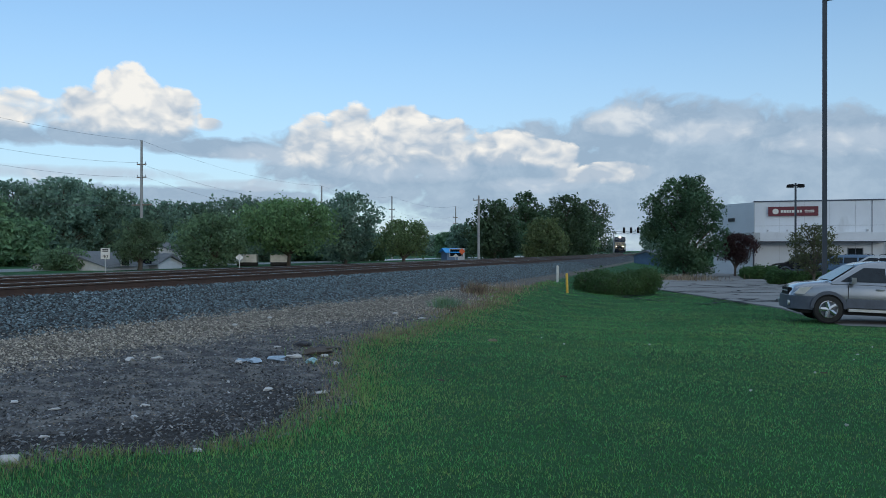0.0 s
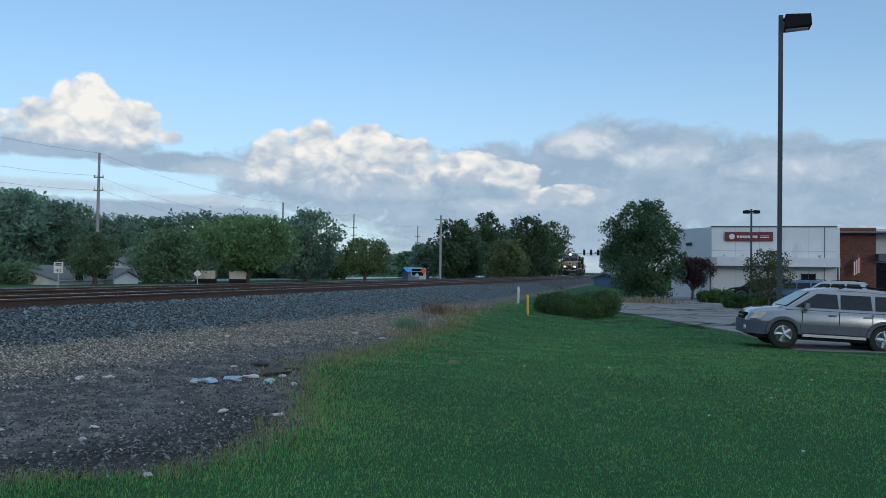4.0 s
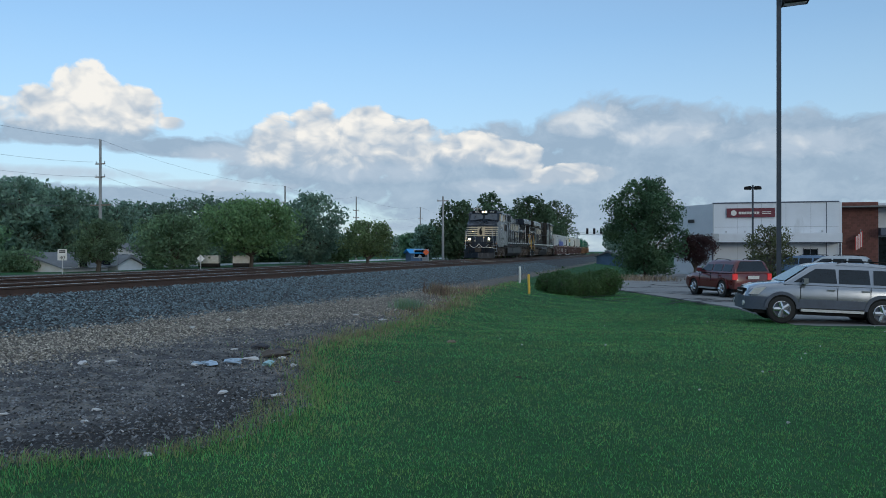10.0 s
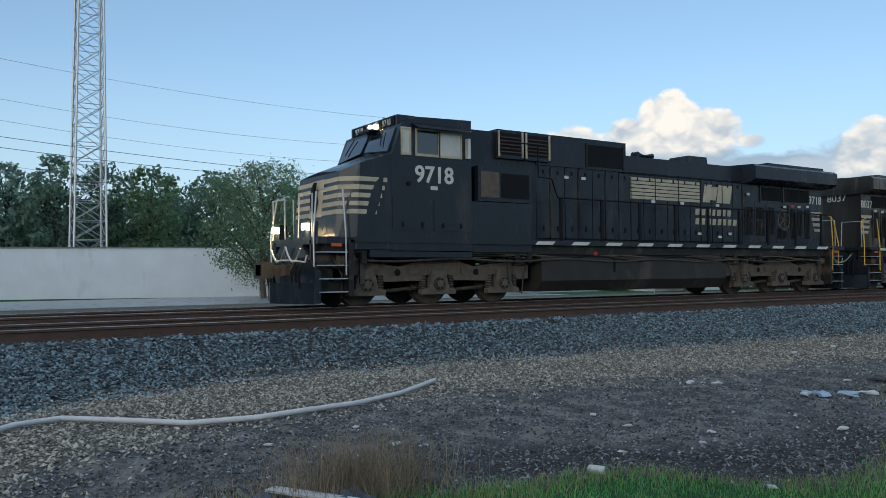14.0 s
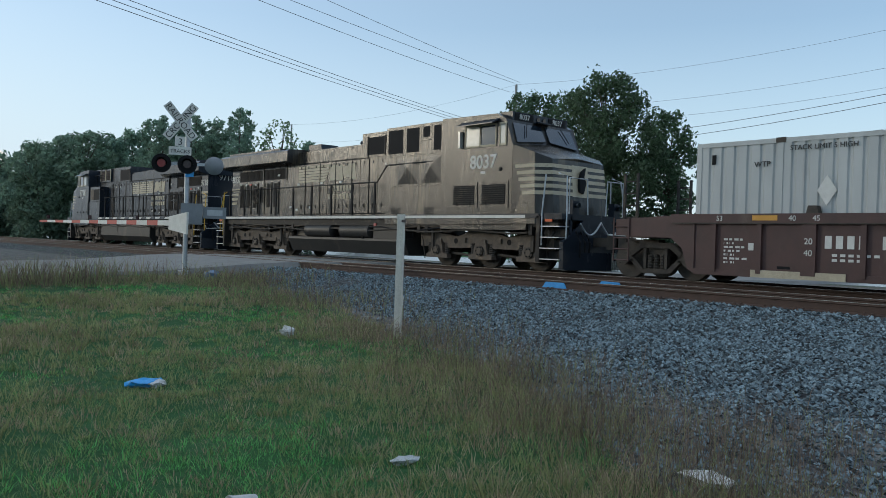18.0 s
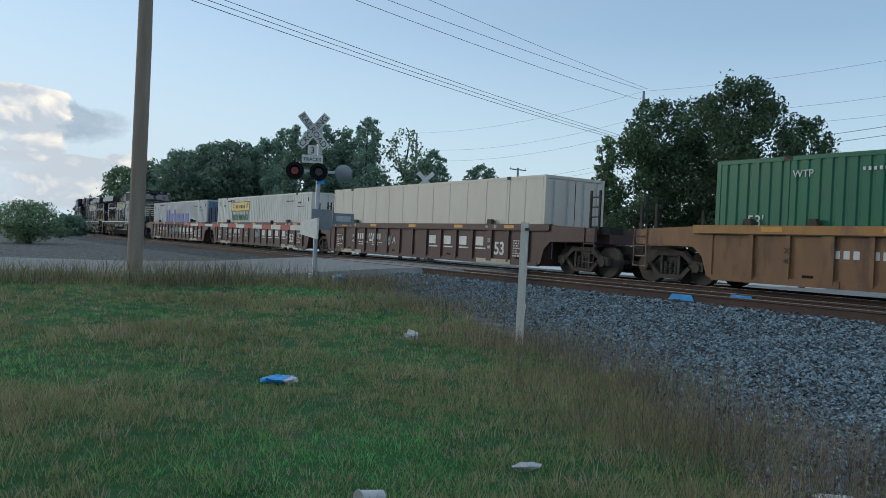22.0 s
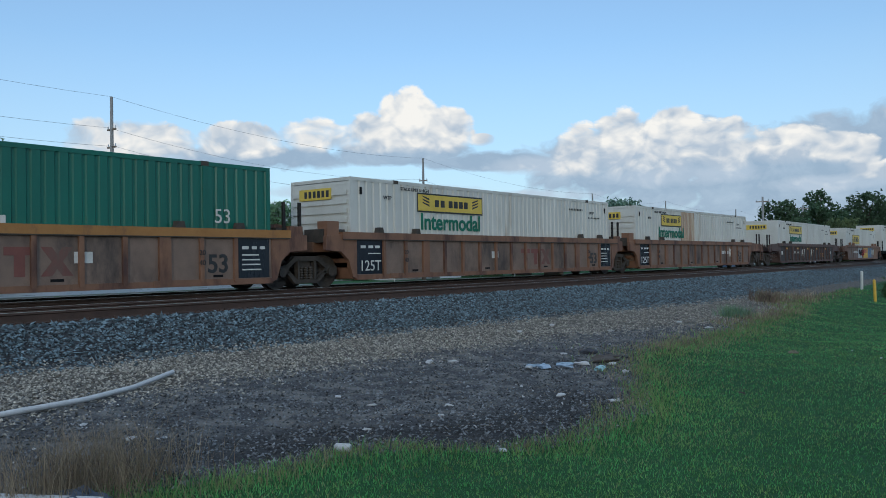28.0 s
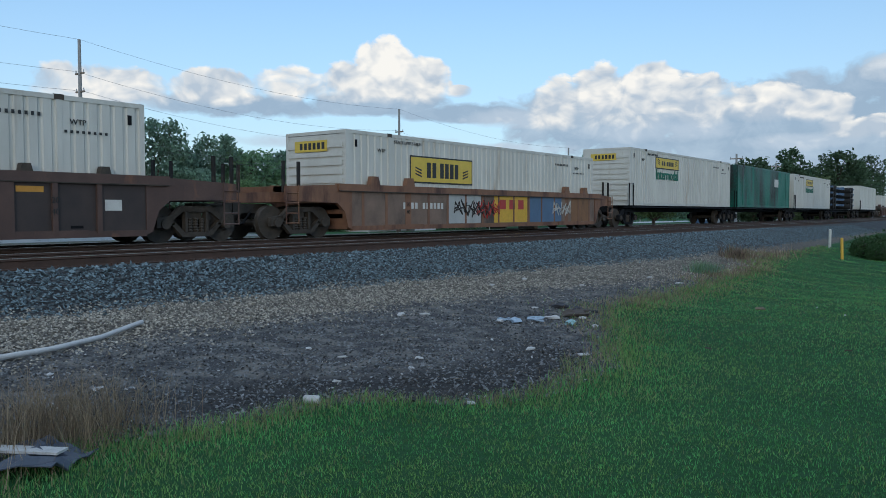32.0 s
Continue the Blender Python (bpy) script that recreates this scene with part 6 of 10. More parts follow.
well_car(369.4, M_well_yel, "faded orange container well car with a dark load panel", 11.45, 9.6, True, [("53", 6.36, M_black_ink), ("panel", 7.42), ("plate", 1.9), ("blocks", -4.6, 4, 0.2, 0.18, M_well_brown), ("blocks", -3.6, 6, 0.18, 0.18, M_well_brown)], "posts", M_chord)
well_car(388.6, M_well_yel, "faded orange container well car streaked with rust", 9.6, 9.6, True, yel_marks + [("faded", 2.6, 0.72, 0.55, M_faded)], "posts", M_chord)
well_car(407.8, M_well_rust, "rusty orange container well car with a dark load panel", 9.6, 11.6, False, [("125T", -7.42), ("plate", -1.0), ("blocks", 3.0, 4, 0.22, 0.16, W), ("blocks", 4.1, 6, 0.19, 0.16, W)], "posts", M_well_brown)
well_car(431.0, M_well_rust, "rust-red container well car with streaked sides", 11.6, 11.2, False, [("53", 6.36, M_black_ink), ("plate", -3.4)], "posts", M_well_rust)
well_car(453.4, M_well_rust, "rusty orange container well car with scrawled sides", 11.2, 9.55, True, [("53", 6.36, M_black_ink), ("panel", 7.42), ("blocks", -5.6, 4, 0.24, 0.2, W), ("blocks", -4.4, 6, 0.22, 0.2, W), ("faded", 0.7, 0.70, 0.60, M_faded), ("plate", 3.0), ("scrawl", -6.9, 2, 0.4, W)], "posts", M_chord, dashes=False)
well_car(472.5, M_well_rust, "rusty orange container well car, middle of a set", 9.55, 9.45, True, [("125T", -7.42), ("panel", 7.42), ("plate", -1.0), ("53", 6.36, M_black_ink), ("faded", 0.7, 0.70, 0.60, M_faded)], "posts", M_well_rust, dashes=False)
well_car(491.4, M_well_rust, "rusty orange container well car at the end of a set", 9.45, 11.6, False, [("125T", -7.42), ("blocks", 3.2, 6, 0.24, 0.18, W), ("scrawl", 4.5, 2, 0.3, W), ("53", 6.36, M_black_ink)], "posts", M_well_rust, dashes=False)
well_car(514.6, M_well_brown, "dark brown container well car with faded yellow dashes", 11.6, 11.4, False, [("scrawl", -2.2, 2, 0.35, W), ("scrawl", 0.6, 2, 0.35, W), ("faded", 3.7, 0.46, 0.34, M_chord), ("blocks", -4.75, 4, 0.2, 0.16, M_letter), ("blocks", -3.75, 6, 0.17, 0.13, M_letter), ("plate", 7.2), ("plate", -7.6)], "posts", M_well_brown)
well_car(537.4, M_well_rust, "orange container well car covered with bright graffiti", 11.4, 10.6, False, [("blocks", -5.6, 4, 0.2, 0.2, W), ("blocks", -4.6, 6, 0.2, 0.2, W), ("colour", -2.2, 1.0, M_ctr_grey), ("scrawl", -2.8, 5, 0.5, M_black_ink, 0.035), ("scrawl", -1.4, 3, 0.5, M_red_ink, 0.03), ("colour", 0.9, 1.2, M_yellow), ("blocks", 0.1, 3, 0.65, 0.36, M_red_ink), ("colour", 3.6, 1.3, M_ctr_blue), ("scrawl", 4.2, 3, 0.5, M_ctr_grey, 0.03), ("colour", 6.6, 0.8, M_well_yel)], "posts", M_well_rust, plain=True)

WH = "white corrugated 53-foot container with a yellow name panel"
container(285.75, 0.31, M_ctr_grey, "grey corrugated container with a large blue name", M_ctr_blue, "word")
container(304.6, 0.31, M_ctr_white, WH, None, "panel_yellow")
container(323.6, 0.31, M_ctr_cream, "plain cream container with smooth sides", None, "", pitch=1.2)
container(346.5, 0.31, M_ctr_green, "green corrugated container with a yellow patch", None, "patch")
container(369.4, 0.31, M_ctr_green, "green corrugated container with a white house mark", None, "house")
container(388.6, 0.31, M_ctr_green_dk, "green corrugated container with black soot stains", None, "house")
container(407.8, 0.31, M_ctr_white, "white corrugated container with an outlined name panel", None, "panel_plain", panel=(1.5, 5.15))
container(431.0, 0.31, M_ctr_white, "white corrugated container with an outlined panel and green word", None, "panel_plain")
container(453.4, 0.31, M_ctr_teal, "teal green corrugated container with a white house mark", None, "house")
for u in (472.5, 491.4, 514.6):
    if u == 491.4:
        container(u, 0.31, M_ctr_white, "white container with a rust-streaked panel over its yellow name", None, "panel_yellow", panel=(-5.1, -2.5), rusty=(-2.5, -0.6))
    else:
        container(u, 0.31, M_ctr_white, WH, None, "panel_yellow")
container(537.4, 0.31, M_ctr_white, "white corrugated container with a large framed yellow panel", None, "panel_low")


def spine_car(u, half, label):
    th = thing("spine_car", label, "rail car", pose(FAR_TRACK, u, RAIL_Z))
    part_box("centre_sill", M_black, th, -0.45, 0.45, -half, half, 0.75, 1.08)
    for y in (-7.4, -2.6, 2.6, 7.4):
        part_box("cross_bearer", M_black, th, -1.3, 1.3, y - 0.2, y + 0.2, 0.92, 1.10)
    for s in (-1, 1):
        part_box("side_platform", M_black, th, *sorted((s * 1.0, s * 1.45)), -half + 0.5, half - 0.5, 0.98, 1.05)
        part_tube("end_rail", M_black, th, [(s * 1.35, -half + 0.4, 1.05), (s * 1.35, -half + 0.4, 2.2), (s * 1.35, -half + 0.9, 2.2), (s * 1.35, -half + 0.9, 1.05)], 0.03, 6)
    for e in (-1, 1):
        freight_truck(th, e * (half - 0.95), M_black)
    TRAIN.append((th, u, 0))


for u in (557.7, 574.9, 592.0, 609.3, 628.8):
    spine_car(u, 8.7, "low black spine car carrying a container")
container(557.7, 1.10, M_ctr_white, "white corrugated container raised on a spine car", None, "panel_yellow", panel=(-4.8, -1.4))
container(574.9, 1.10, M_ctr_green_dk, "dark green container raised on a spine car", None, "plain_mark", length=14.6)
container(592.0, 1.10, M_ctr_white, "white container with a yellow panel on a spine car", None, "panel_yellow", panel=(-3.4, -0.4))
container(628.8, 1.10, M_ctr_white, "plain white container on a far spine car", None, "")


def chassis_stack(u):
    th = thing("chassis_stack", "stack of dark blue bare trailer frames on a flat car", "trailer frames", pose(FAR_TRACK, u, RAIL_Z))
    for k in range(4):
        z = 1.12 + k * 0.62
        for x in (-0.5, 0.5):
            part_box("frame_rail", M_ctr_blue, th, x - 0.08, x + 0.08, -7, 7, z + 0.32, z + 0.54)
        for y in (-6.5, -5.2, 4.8, 6.2):
            bm = bmesh.new()
            tube(bm, [(-1.2, y, z + 0.3), (1.2, y, z + 0.3)], 0.3, 12)
            part("axle", bm, M_tyre, th)
        for y in (-7, 0, 7):
            part_box("cross_member", M_ctr_blue, th, -1.2, 1.2, y - 0.1, y + 0.1, z + 0.34, z + 0.52)
    TRAIN.append((th, u, 0))


chassis_stack(609.3)
for k in range(4):
    u = 652.0 + 19.2 * k
    well_car(u, M_well_brown, "far dark brown container well car", 9.6, 9.6, False, [])
    container(u, 0.31, (M_ctr_white, M_ctr_green, M_ctr_white, M_ctr_grey)[k], "far corrugated container in a well car")

# ---- trees ----
def crown_arrays(rng, blobs, count, leaf):
    """Leaf clumps spread through a heap of uneven balls; each clump is a bent pair of leaves."""
    w = np.array([b[3] ** 2 for b in blobs])
    pick = rng.choice(len(blobs), count, p=w / w.sum())
    B = np.array(blobs)[pick]
    d = rng.normal(size=(count, 3))
    d /= np.linalg.norm(d, axis=1, keepdims=True)
    r = B[:, 3] * (0.40 + 0.82 * rng.random(count) ** 0.7)
    r = np.where(rng.random(count) < 0.14, r * (1.05 + 0.45 * rng.random(count)), r)
    c = B[:, :3] + d * r[:, None] * np.array([1, 1, 0.85])
    n = d + rng.normal(size=(count, 3)) * 0.7
    n /= np.linalg.norm(n, axis=1, keepdims=True)
    a = np.cross(n, rng.normal(size=(count, 3)))
    a /= np.linalg.norm(a, axis=1, keepdims=True) + 1e-9
    b = np.cross(n, a)
    s = leaf * (0.6 + 0.9 * rng.random(count))[:, None]
    tips = [c - a * s, c + b * s * 0.55 + n * s * 0.2, c + a * s, c - b * s * 0.55 + n * s * 0.2]
    verts = np.stack(tips, 1).reshape(-1, 3)
    f = np.arange(count * 4).reshape(-1, 4)
    return verts, f


def heap(rng, n, radius, height, base, lean=0.0):
    """Balls that make an uneven crown, radius wide, from base up to height."""
    out = []
    for i in range(n):
        t = (i + 0.5) / n
        prof = min(1.0, 0.55 + 1.6 * t) * (1 - max(0.0, t - 0.55) ** 1.6 * 2.6)
        a = i * 2.4 + rng.normal() * 0.5
        rr = radius * max(0.06, prof) * (0.25 + 0.70 * math.sqrt(rng.random()))
        br = radius * (0.13 + 0.20 * rng.random()) * (1.0 if t < 0.7 else 1.0 - 1.3 * (t - 0.7))
        z = min(base + (height - base) * (0.06 + 0.94 * t), height - br * 0.9)
        out.append((rr * math.cos(a) + lean * t, rr * math.sin(a), max(z, br * 0.6), br))
    out += [(0.0, 0.0, base + (height - base) * q, radius * 0.42) for q in (0.3, 0.5, 0.68)]
    return out


def tree(name, x, y, height, radius, mat, seed, label, base=None, count=2600, leaf=0.28, trunk=0.22, group="", balls=64, gz=None, category="tree"):
    rng = np.random.default_rng(seed)
    z0 = land_z(x, y) if gz is None else gz
    th = thing(name, label, category, pose(x, y, z0 - 0.05, 0, 0, seed * 37 % 360), group)
    b0 = height * 0.22 if base is None else base
    blobs = heap(rng, balls, radius, height, b0)
    bm = bmesh.new()
    top = height * 0.72
    tube(bm, [(0, 0, 0), (0.05 * radius, 0.02, top * 0.3), (0.02, 0.05 * radius, top * 0.65), (0, 0, top)], [trunk, trunk * 0.8, trunk * 0.5, trunk * 0.12], 7)
    for bx, by, bz, br in blobs[::3]:
        z1 = max(0.25 * top, bz - 0.9 * math.hypot(bx, by) - 0.5)
        z1 = min(z1, top * 0.85)
        tube(bm, [(0, 0, z1), (bx * 0.5, by * 0.5, (z1 + bz) / 2 + 0.2), (bx, by, bz)], [trunk * 0.42, trunk * 0.25, trunk * 0.07], 5)
    part("trunk", bm, M_bark, th, smooth=True)
    far = math.hypot(x, y) > 76
    v, f = crown_arrays(rng, blobs, int(count * (1.35 if far else 2.3)), leaf * (0.66 if far else 0.52))
    ob = new("crown", from_arrays("crown", v, f, [mat]))
    ob.parent = th
    return th


def conifer(name, x, y, height, radius, mat, seed, label, gz=None):
    rng = np.random.default_rng(seed)
    z0 = land_z(x, y) if gz is None else gz
    th = thing(name, label, "tree", pose(x, y, z0))
    bm = bmesh.new()
    tube(bm, [(0, 0, 0), (0, 0, height * 0.98)], [0.22, 0.03], 6)
    part("trunk", bm, M_bark, th)
    blobs = []
    for i in range(34):
        t = i / 33
        a = rng.random() * 6.28
        rr = 1.5 * radius * (1 - t) ** 0.7 * (0.3 + 0.7 * rng.random())
        blobs.append((rr * math.cos(a), rr * math.sin(a), height * (0.12 + 0.84 * t), radius * (0.22 + 0.34 * (1 - t))))
    v, f = crown_arrays(rng, blobs, 4200, 0.17)
    ob = new("crown", from_arrays("crown", v, f, [mat]))
    ob.parent = th
    return th


def at(az, dist):
    a = radians(az)
    return -math.sin(a) * dist, math.cos(a) * dist


# ---- poles along the street behind the tracks ----
def line_pole(x, y, height, arms, label, gz, seed, transformer=False):
    th = thing("utility_pole", label, "utility pole", pose(x, y, gz), "poles along the street")
    part_tube("shaft", M_pole_grey, th, [(0, 0, 0), (0, 0, height * 0.5), (0, 0, height)], [0.19, 0.16, 0.12])
    for z, half in arms:
        part_box("crossarm", M_wood_pole, th, -half, half, -0.06, 0.06, z - 0.06, z + 0.06)
        for s in (-0.9, 0.9):
            bm = bmesh.new()
            tube(bm, [(s * half, 0, z + 0.06), (s * half, 0, z + 0.28)], [0.05, 0.035], 6)
            part("insulator", bm, M_galv, th)
    if transformer:
        bm = bmesh.new()
        tube(bm, [(0.35, 0.1, height * 0.5), (0.35, 0.1, height * 0.5 + 0.9)], 0.24, 10)
        part("transformer", bm, M_galv, th, "grey can transformer", smooth=True)
    return th


def cable(name, pts, sag, radius=0.010, label="overhead power cable sagging between poles"):
    for a, b in zip(pts, pts[1:]):
        a, b = Vector(a), Vector(b)
        bm = bmesh.new()
        tube(bm, [a.lerp(b, k / 14) - Vector((0, 0, sag * 4 * (k / 14) * (1 - k / 14))) for k in range(15)], radius, 4)
        ob = new(name, mesh_of(bm, name))
        ob.data.materials.append(M_wire)
        tagged(ob, label, "cable", "overhead cables")


POLES = [((-59.8, -102), 18.0), ((-59.8, -57.4), 18.1), ((-59.8, -11.8), 18.1), ((-59.7, 32.8), 15.0), ((-59.8, 71), 13.6), ((-59.8, 112), 11.8), ((-59.8, 140), 12), ((-59.8, 178), 12), ((-59.8, 220), 12), ((-59.8, 262), 12)]
for i, ((px, py), ph) in enumerate(POLES):
    line_pole(px, py, ph, ((ph - 2.6, 0.6), (ph - 4.0, 0.6), (ph - 7.0, 1.3)), "tall grey wooden utility pole with crossarms", -0.2, i, i in (2, 3))
for dz, dx, sag in ((0.0, 0.0, 1.0), (-2.4, -0.5, 1.2), (-4.0, 0.5, 1.2), (-6.9, -1.1, 1.3), (-6.9, 1.1, 1.3)):
    cable("power_cable", [(px + dx, py, -0.2 + ph + dz) for (px, py), ph in POLES], sag)


def big_pole(x, y, h):
    th = thing("utility_pole", "thick weathered wooden utility pole beside the crossing", "utility pole", pose(x, y, land_z(x, y) - 0.1))
    part_tube("shaft", M_wood_pole, th, [(0, 0, 0), (0, 0, h * 0.5), (0.05, 0, h)], [0.215, 0.20, 0.15], 12)
    return th


big_pole(-4.72, -23.46, 13)


# ---- trees of the street, the woods and the car park ----
tree("tree", -2.9, 64.1, 7.8, 3.0, M_leaf_deep, 201, "tall dark green tree at the edge of the car park", base=0.2, count=9000, leaf=0.2, gz=-0.50)
tree("tree", 0.7, 66.1, 3.4, 1.6, M_leaf_red, 202, "small dark red-leaved ornamental tree", base=1.2, count=3000, leaf=0.13, gz=-0.50, trunk=0.1)
tree("tree", 4.7, 49.9, 3.6, 1.5, M_leaf_olive, 203, "small open-crowned tree in a planting bed", base=0.9, count=1300, leaf=0.13, gz=-0.50, trunk=0.09)
tree("tree", -34.1, 120.4, 9.6, 4.3, M_leaf_deep, 204, "dark green tree beside the line", base=0.5, count=3600, leaf=0.4, gz=-0.30)
tree("tree", -33.2, 137.5, 12.2, 3.6, M_leaf_deep, 205, "tall dark tree beside the line", base=0.5, count=3600, leaf=0.4, gz=-0.30)
tree("tree", -28.0, 147.6, 12.2, 4.6, M_leaf_deep, 206, "broad dark tree beside the line", base=0.3, count=4000, leaf=0.42, gz=-0.30)
tree("tree", -35.5, 129.0, 7.8, 4.4, M_leaf_deep, 214, "low dark tree in the thicket beside the line", base=0.2, count=3400, leaf=0.38, gz=-0.30)
tree("tree", -32.0, 143.5, 9.2, 4.6, M_leaf_deep, 218, "dark tree in the thicket beside the line", base=0.2, count=3400, leaf=0.4, gz=-0.30)
tree("tree", -27.5, 156.0, 10.4, 4.8, M_leaf_deep, 223, "broad dark tree in the thicket beside the line", base=0.2, count=3400, leaf=0.4, gz=-0.30)
tree("tree", -32.9, 212.6, 15.4, 5.6, M_leaf_deep, 207, "mid green tree beside the line", base=0.2, count=3600, leaf=0.4, gz=-0.30)
tree("tree", -24.9, 115.5, 6.6, 3.3, M_leaf_yel, 208, "yellow-green shrubby tree beside the line", base=0.1, count=3600, leaf=0.33, gz=-0.30)
tree("tree", -29.5, 167.5, 7.2, 4.3, M_leaf_yel, 209, "olive green shrubby tree beside the line", base=0.1, count=3600, leaf=0.33, gz=-0.30)
tree("tree", -46.5, 142.7, 6.8, 3.0, M_leaf_dark, 210, "dark tree far up the street", base=0.2, count=2400, leaf=0.45, gz=-0.30)
tree("tree", -52.7, 151.2, 5.5, 2.5, M_leaf_mid, 211, "mid green tree far up the street", base=0.2, count=2000, leaf=0.45, gz=-0.30)
tree("tree", -32.6, 79.7, 5.1, 2.8, M_leaf_yel, 212, "small yellow-green street tree", base=1.4, count=4200, leaf=0.2, gz=-0.30)
tree("tree", -42.5, 72.5, 7.1, 4.9, M_leaf_yel, 213, "broad olive-green street tree", base=2.0, count=7500, leaf=0.26, gz=-0.30)
tree("tree", -43.6, 87.8, 8.9, 4.3, M_leaf_dark, 214, "broad dark green tree behind the street", base=0.5, count=5200, leaf=0.32, gz=-0.30)
tree("tree", -46.6, 65.1, 5.4, 3.4, M_leaf_mid, 215, "bushy mid green tree by the houses", base=0.3, count=5200, leaf=0.25, gz=-0.30)
tree("tree", -45.2, 53.5, 4.4, 2.1, M_leaf_mid, 216, "small leafy street tree with a thin crown", base=1, count=3400, leaf=0.18, gz=-0.30)
tree("tree", -50.7, 51.1, 1.9, 2.3, M_leaf_mid, 217, "low leafy shrub tree by the street", base=0.1, count=3000, leaf=0.2, gz=-0.30)
tree("tree", -56.6, 72.5, 3.1, 2.6, M_leaf_dark, 218, "dark shrub beside a house", base=0.1, count=2600, leaf=0.25, gz=-0.30)
tree("tree", -51.8, 41.1, 4.5, 2.0, M_leaf_yel, 219, "small yellowing street tree", base=1.3, count=3600, leaf=0.16, gz=-0.30)
tree("tree", -53.6, 19.9, 9.9, 4.4, M_leaf_mid, 220, "leafy street tree with spreading limbs", base=1.6, count=6500, leaf=0.17, gz=-0.30)
for k in range(11):
    bx, by = at(42 - 1.75 * k, 119 + 3 * (k % 3))
    tree("bush", bx, by, 3.4 + 0.5 * (k * 5 % 4), 3.9, M_leaf_deep if k % 3 else M_leaf_dark, 700 + k, "dense dark bush in the undergrowth behind the street", base=0.0, count=1500, leaf=0.42, balls=30, gz=-0.30, category="bush")
tree("tree", -89.8, 79.6, 8.8, 6.8, M_leaf_dark, 221, "dark green tree of the wood behind the street", base=0.5, count=4200, leaf=0.42, gz=-0.30)
tree("tree", -91.7, 92.2, 12.3, 6.4, M_leaf_dark, 222, "dark green tree of the wood behind the street", base=0.5, count=4200, leaf=0.42, gz=-0.30)
tree("tree", -83.5, 93.0, 10.7, 5.3, M_leaf_dark, 223, "dark green tree of the wood behind the street", base=0.5, count=4200, leaf=0.42, gz=-0.30)
tree("tree", -82.2, 100.7, 9.4, 5.5, M_leaf_dark, 224, "dark green tree of the wood behind the street", base=0.5, count=4200, leaf=0.42, gz=-0.30)
tree("tree", -80.9, 108.2, 9.5, 5.7, M_leaf_dark, 225, "dark green tree of the wood behind the street", base=0.5, count=4200, leaf=0.42, gz=-0.30)
tree("tree", -75.3, 112.1, 10.7, 6.7, M_leaf_dark, 226, "dark green tree of the wood behind the street", base=0.5, count=4200, leaf=0.42, gz=-0.30)
tree("tree", -72.7, 119.7, 10.4, 5.0, M_leaf_dark, 227, "dark green tree of the wood behind the street", base=0.5, count=4200, leaf=0.42, gz=-0.30)
tree("tree", -79.2, 52.6, 12.3, 4.7, M_leaf_dark, 228, "dark green tree of the wood behind the street", base=0.2, count=4200, leaf=0.36, gz=-0.30)
tree("tree", -86.3, 50.7, 9.6, 5.0, M_leaf_mid, 229, "dark green tree of the wood behind the street", base=0.2, count=4200, leaf=0.36, gz=-0.30)
tree("tree", -79.8, 60.4, 11.2, 4.2, M_leaf_dark, 230, "dark green tree of the wood behind the street", base=0.2, count=4200, leaf=0.36, gz=-0.30)
tree("tree", -77.0, 63.9, 9.4, 5.0, M_leaf_mid, 231, "dark green tree of the wood behind the street", base=0.2, count=4200, leaf=0.36, gz=-0.30)
tree("tree", -77.7, 70.8, 9.9, 4.5, M_leaf_dark, 232, "dark green tree of the wood behind the street", base=0.2, count=4200, leaf=0.36, gz=-0.30)
tree("tree", -74.2, 74.3, 10.5, 4.5, M_leaf_dark, 233, "dark green tree of the wood behind the street", base=0.2, count=4200, leaf=0.36, gz=-0.30)
tree("tree", -73.2, 79.5, 9.3, 3.8, M_leaf_dark, 234, "dark green tree of the wood behind the street", base=0.2, count=4200, leaf=0.36, gz=-0.30)
tree("tree", -84.8, 45.1, 9.1, 4.1, M_leaf_dark, 235, "dark green tree of the wood behind the street", base=0.2, count=4200, leaf=0.36, gz=-0.30)
tree("tree", -73.1, 52.6, 6.6, 3.8, M_leaf_dark, 236, "dark green tree of the wood behind the street", base=0.2, count=4200, leaf=0.36, gz=-0.30)
tree("tree", -68.5, 61.6, 5.0, 3.9, M_leaf_mid, 237, "dark green tree of the wood behind the street", base=0.2, count=4200, leaf=0.36, gz=-0.30)
tree("tree", -75.3, 45.7, 4.7, 3.7, M_leaf_mid, 238, "dark green tree of the wood behind the street", base=0.2, count=4200, leaf=0.36, gz=-0.30)
tree("tree", -86.1, 26.5, 13.0, 5.1, M_leaf_dark, 239, "dark green tree of the wood behind the street", base=0.2, count=4200, leaf=0.36, gz=-0.30)
tree("tree", -85.5, 34.3, 12.0, 5.2, M_leaf_dark, 240, "dark green tree of the wood behind the street", base=0.2, count=4200, leaf=0.36, gz=-0.30)
tree("tree", -86.5, 39.6, 11.9, 4.7, M_leaf_dark, 241, "dark green tree of the wood behind the street", base=0.2, count=4200, leaf=0.36, gz=-0.30)
tree("tree", -80.4, 45.0, 9.0, 3.9, M_leaf_dark, 242, "dark green tree of the wood behind the street", base=0.2, count=4200, leaf=0.36, gz=-0.30)
tree("tree", -87.6, 21.2, 10.5, 5.7, M_leaf_dark, 243, "dark green tree of the wood behind the street", base=0.2, count=4200, leaf=0.36, gz=-0.30)
tree("tree", -93.8, 15.8, 10.1, 6.0, M_leaf_dark, 244, "dark green tree of the wood behind the street", base=0.2, count=4200, leaf=0.36, gz=-0.30)
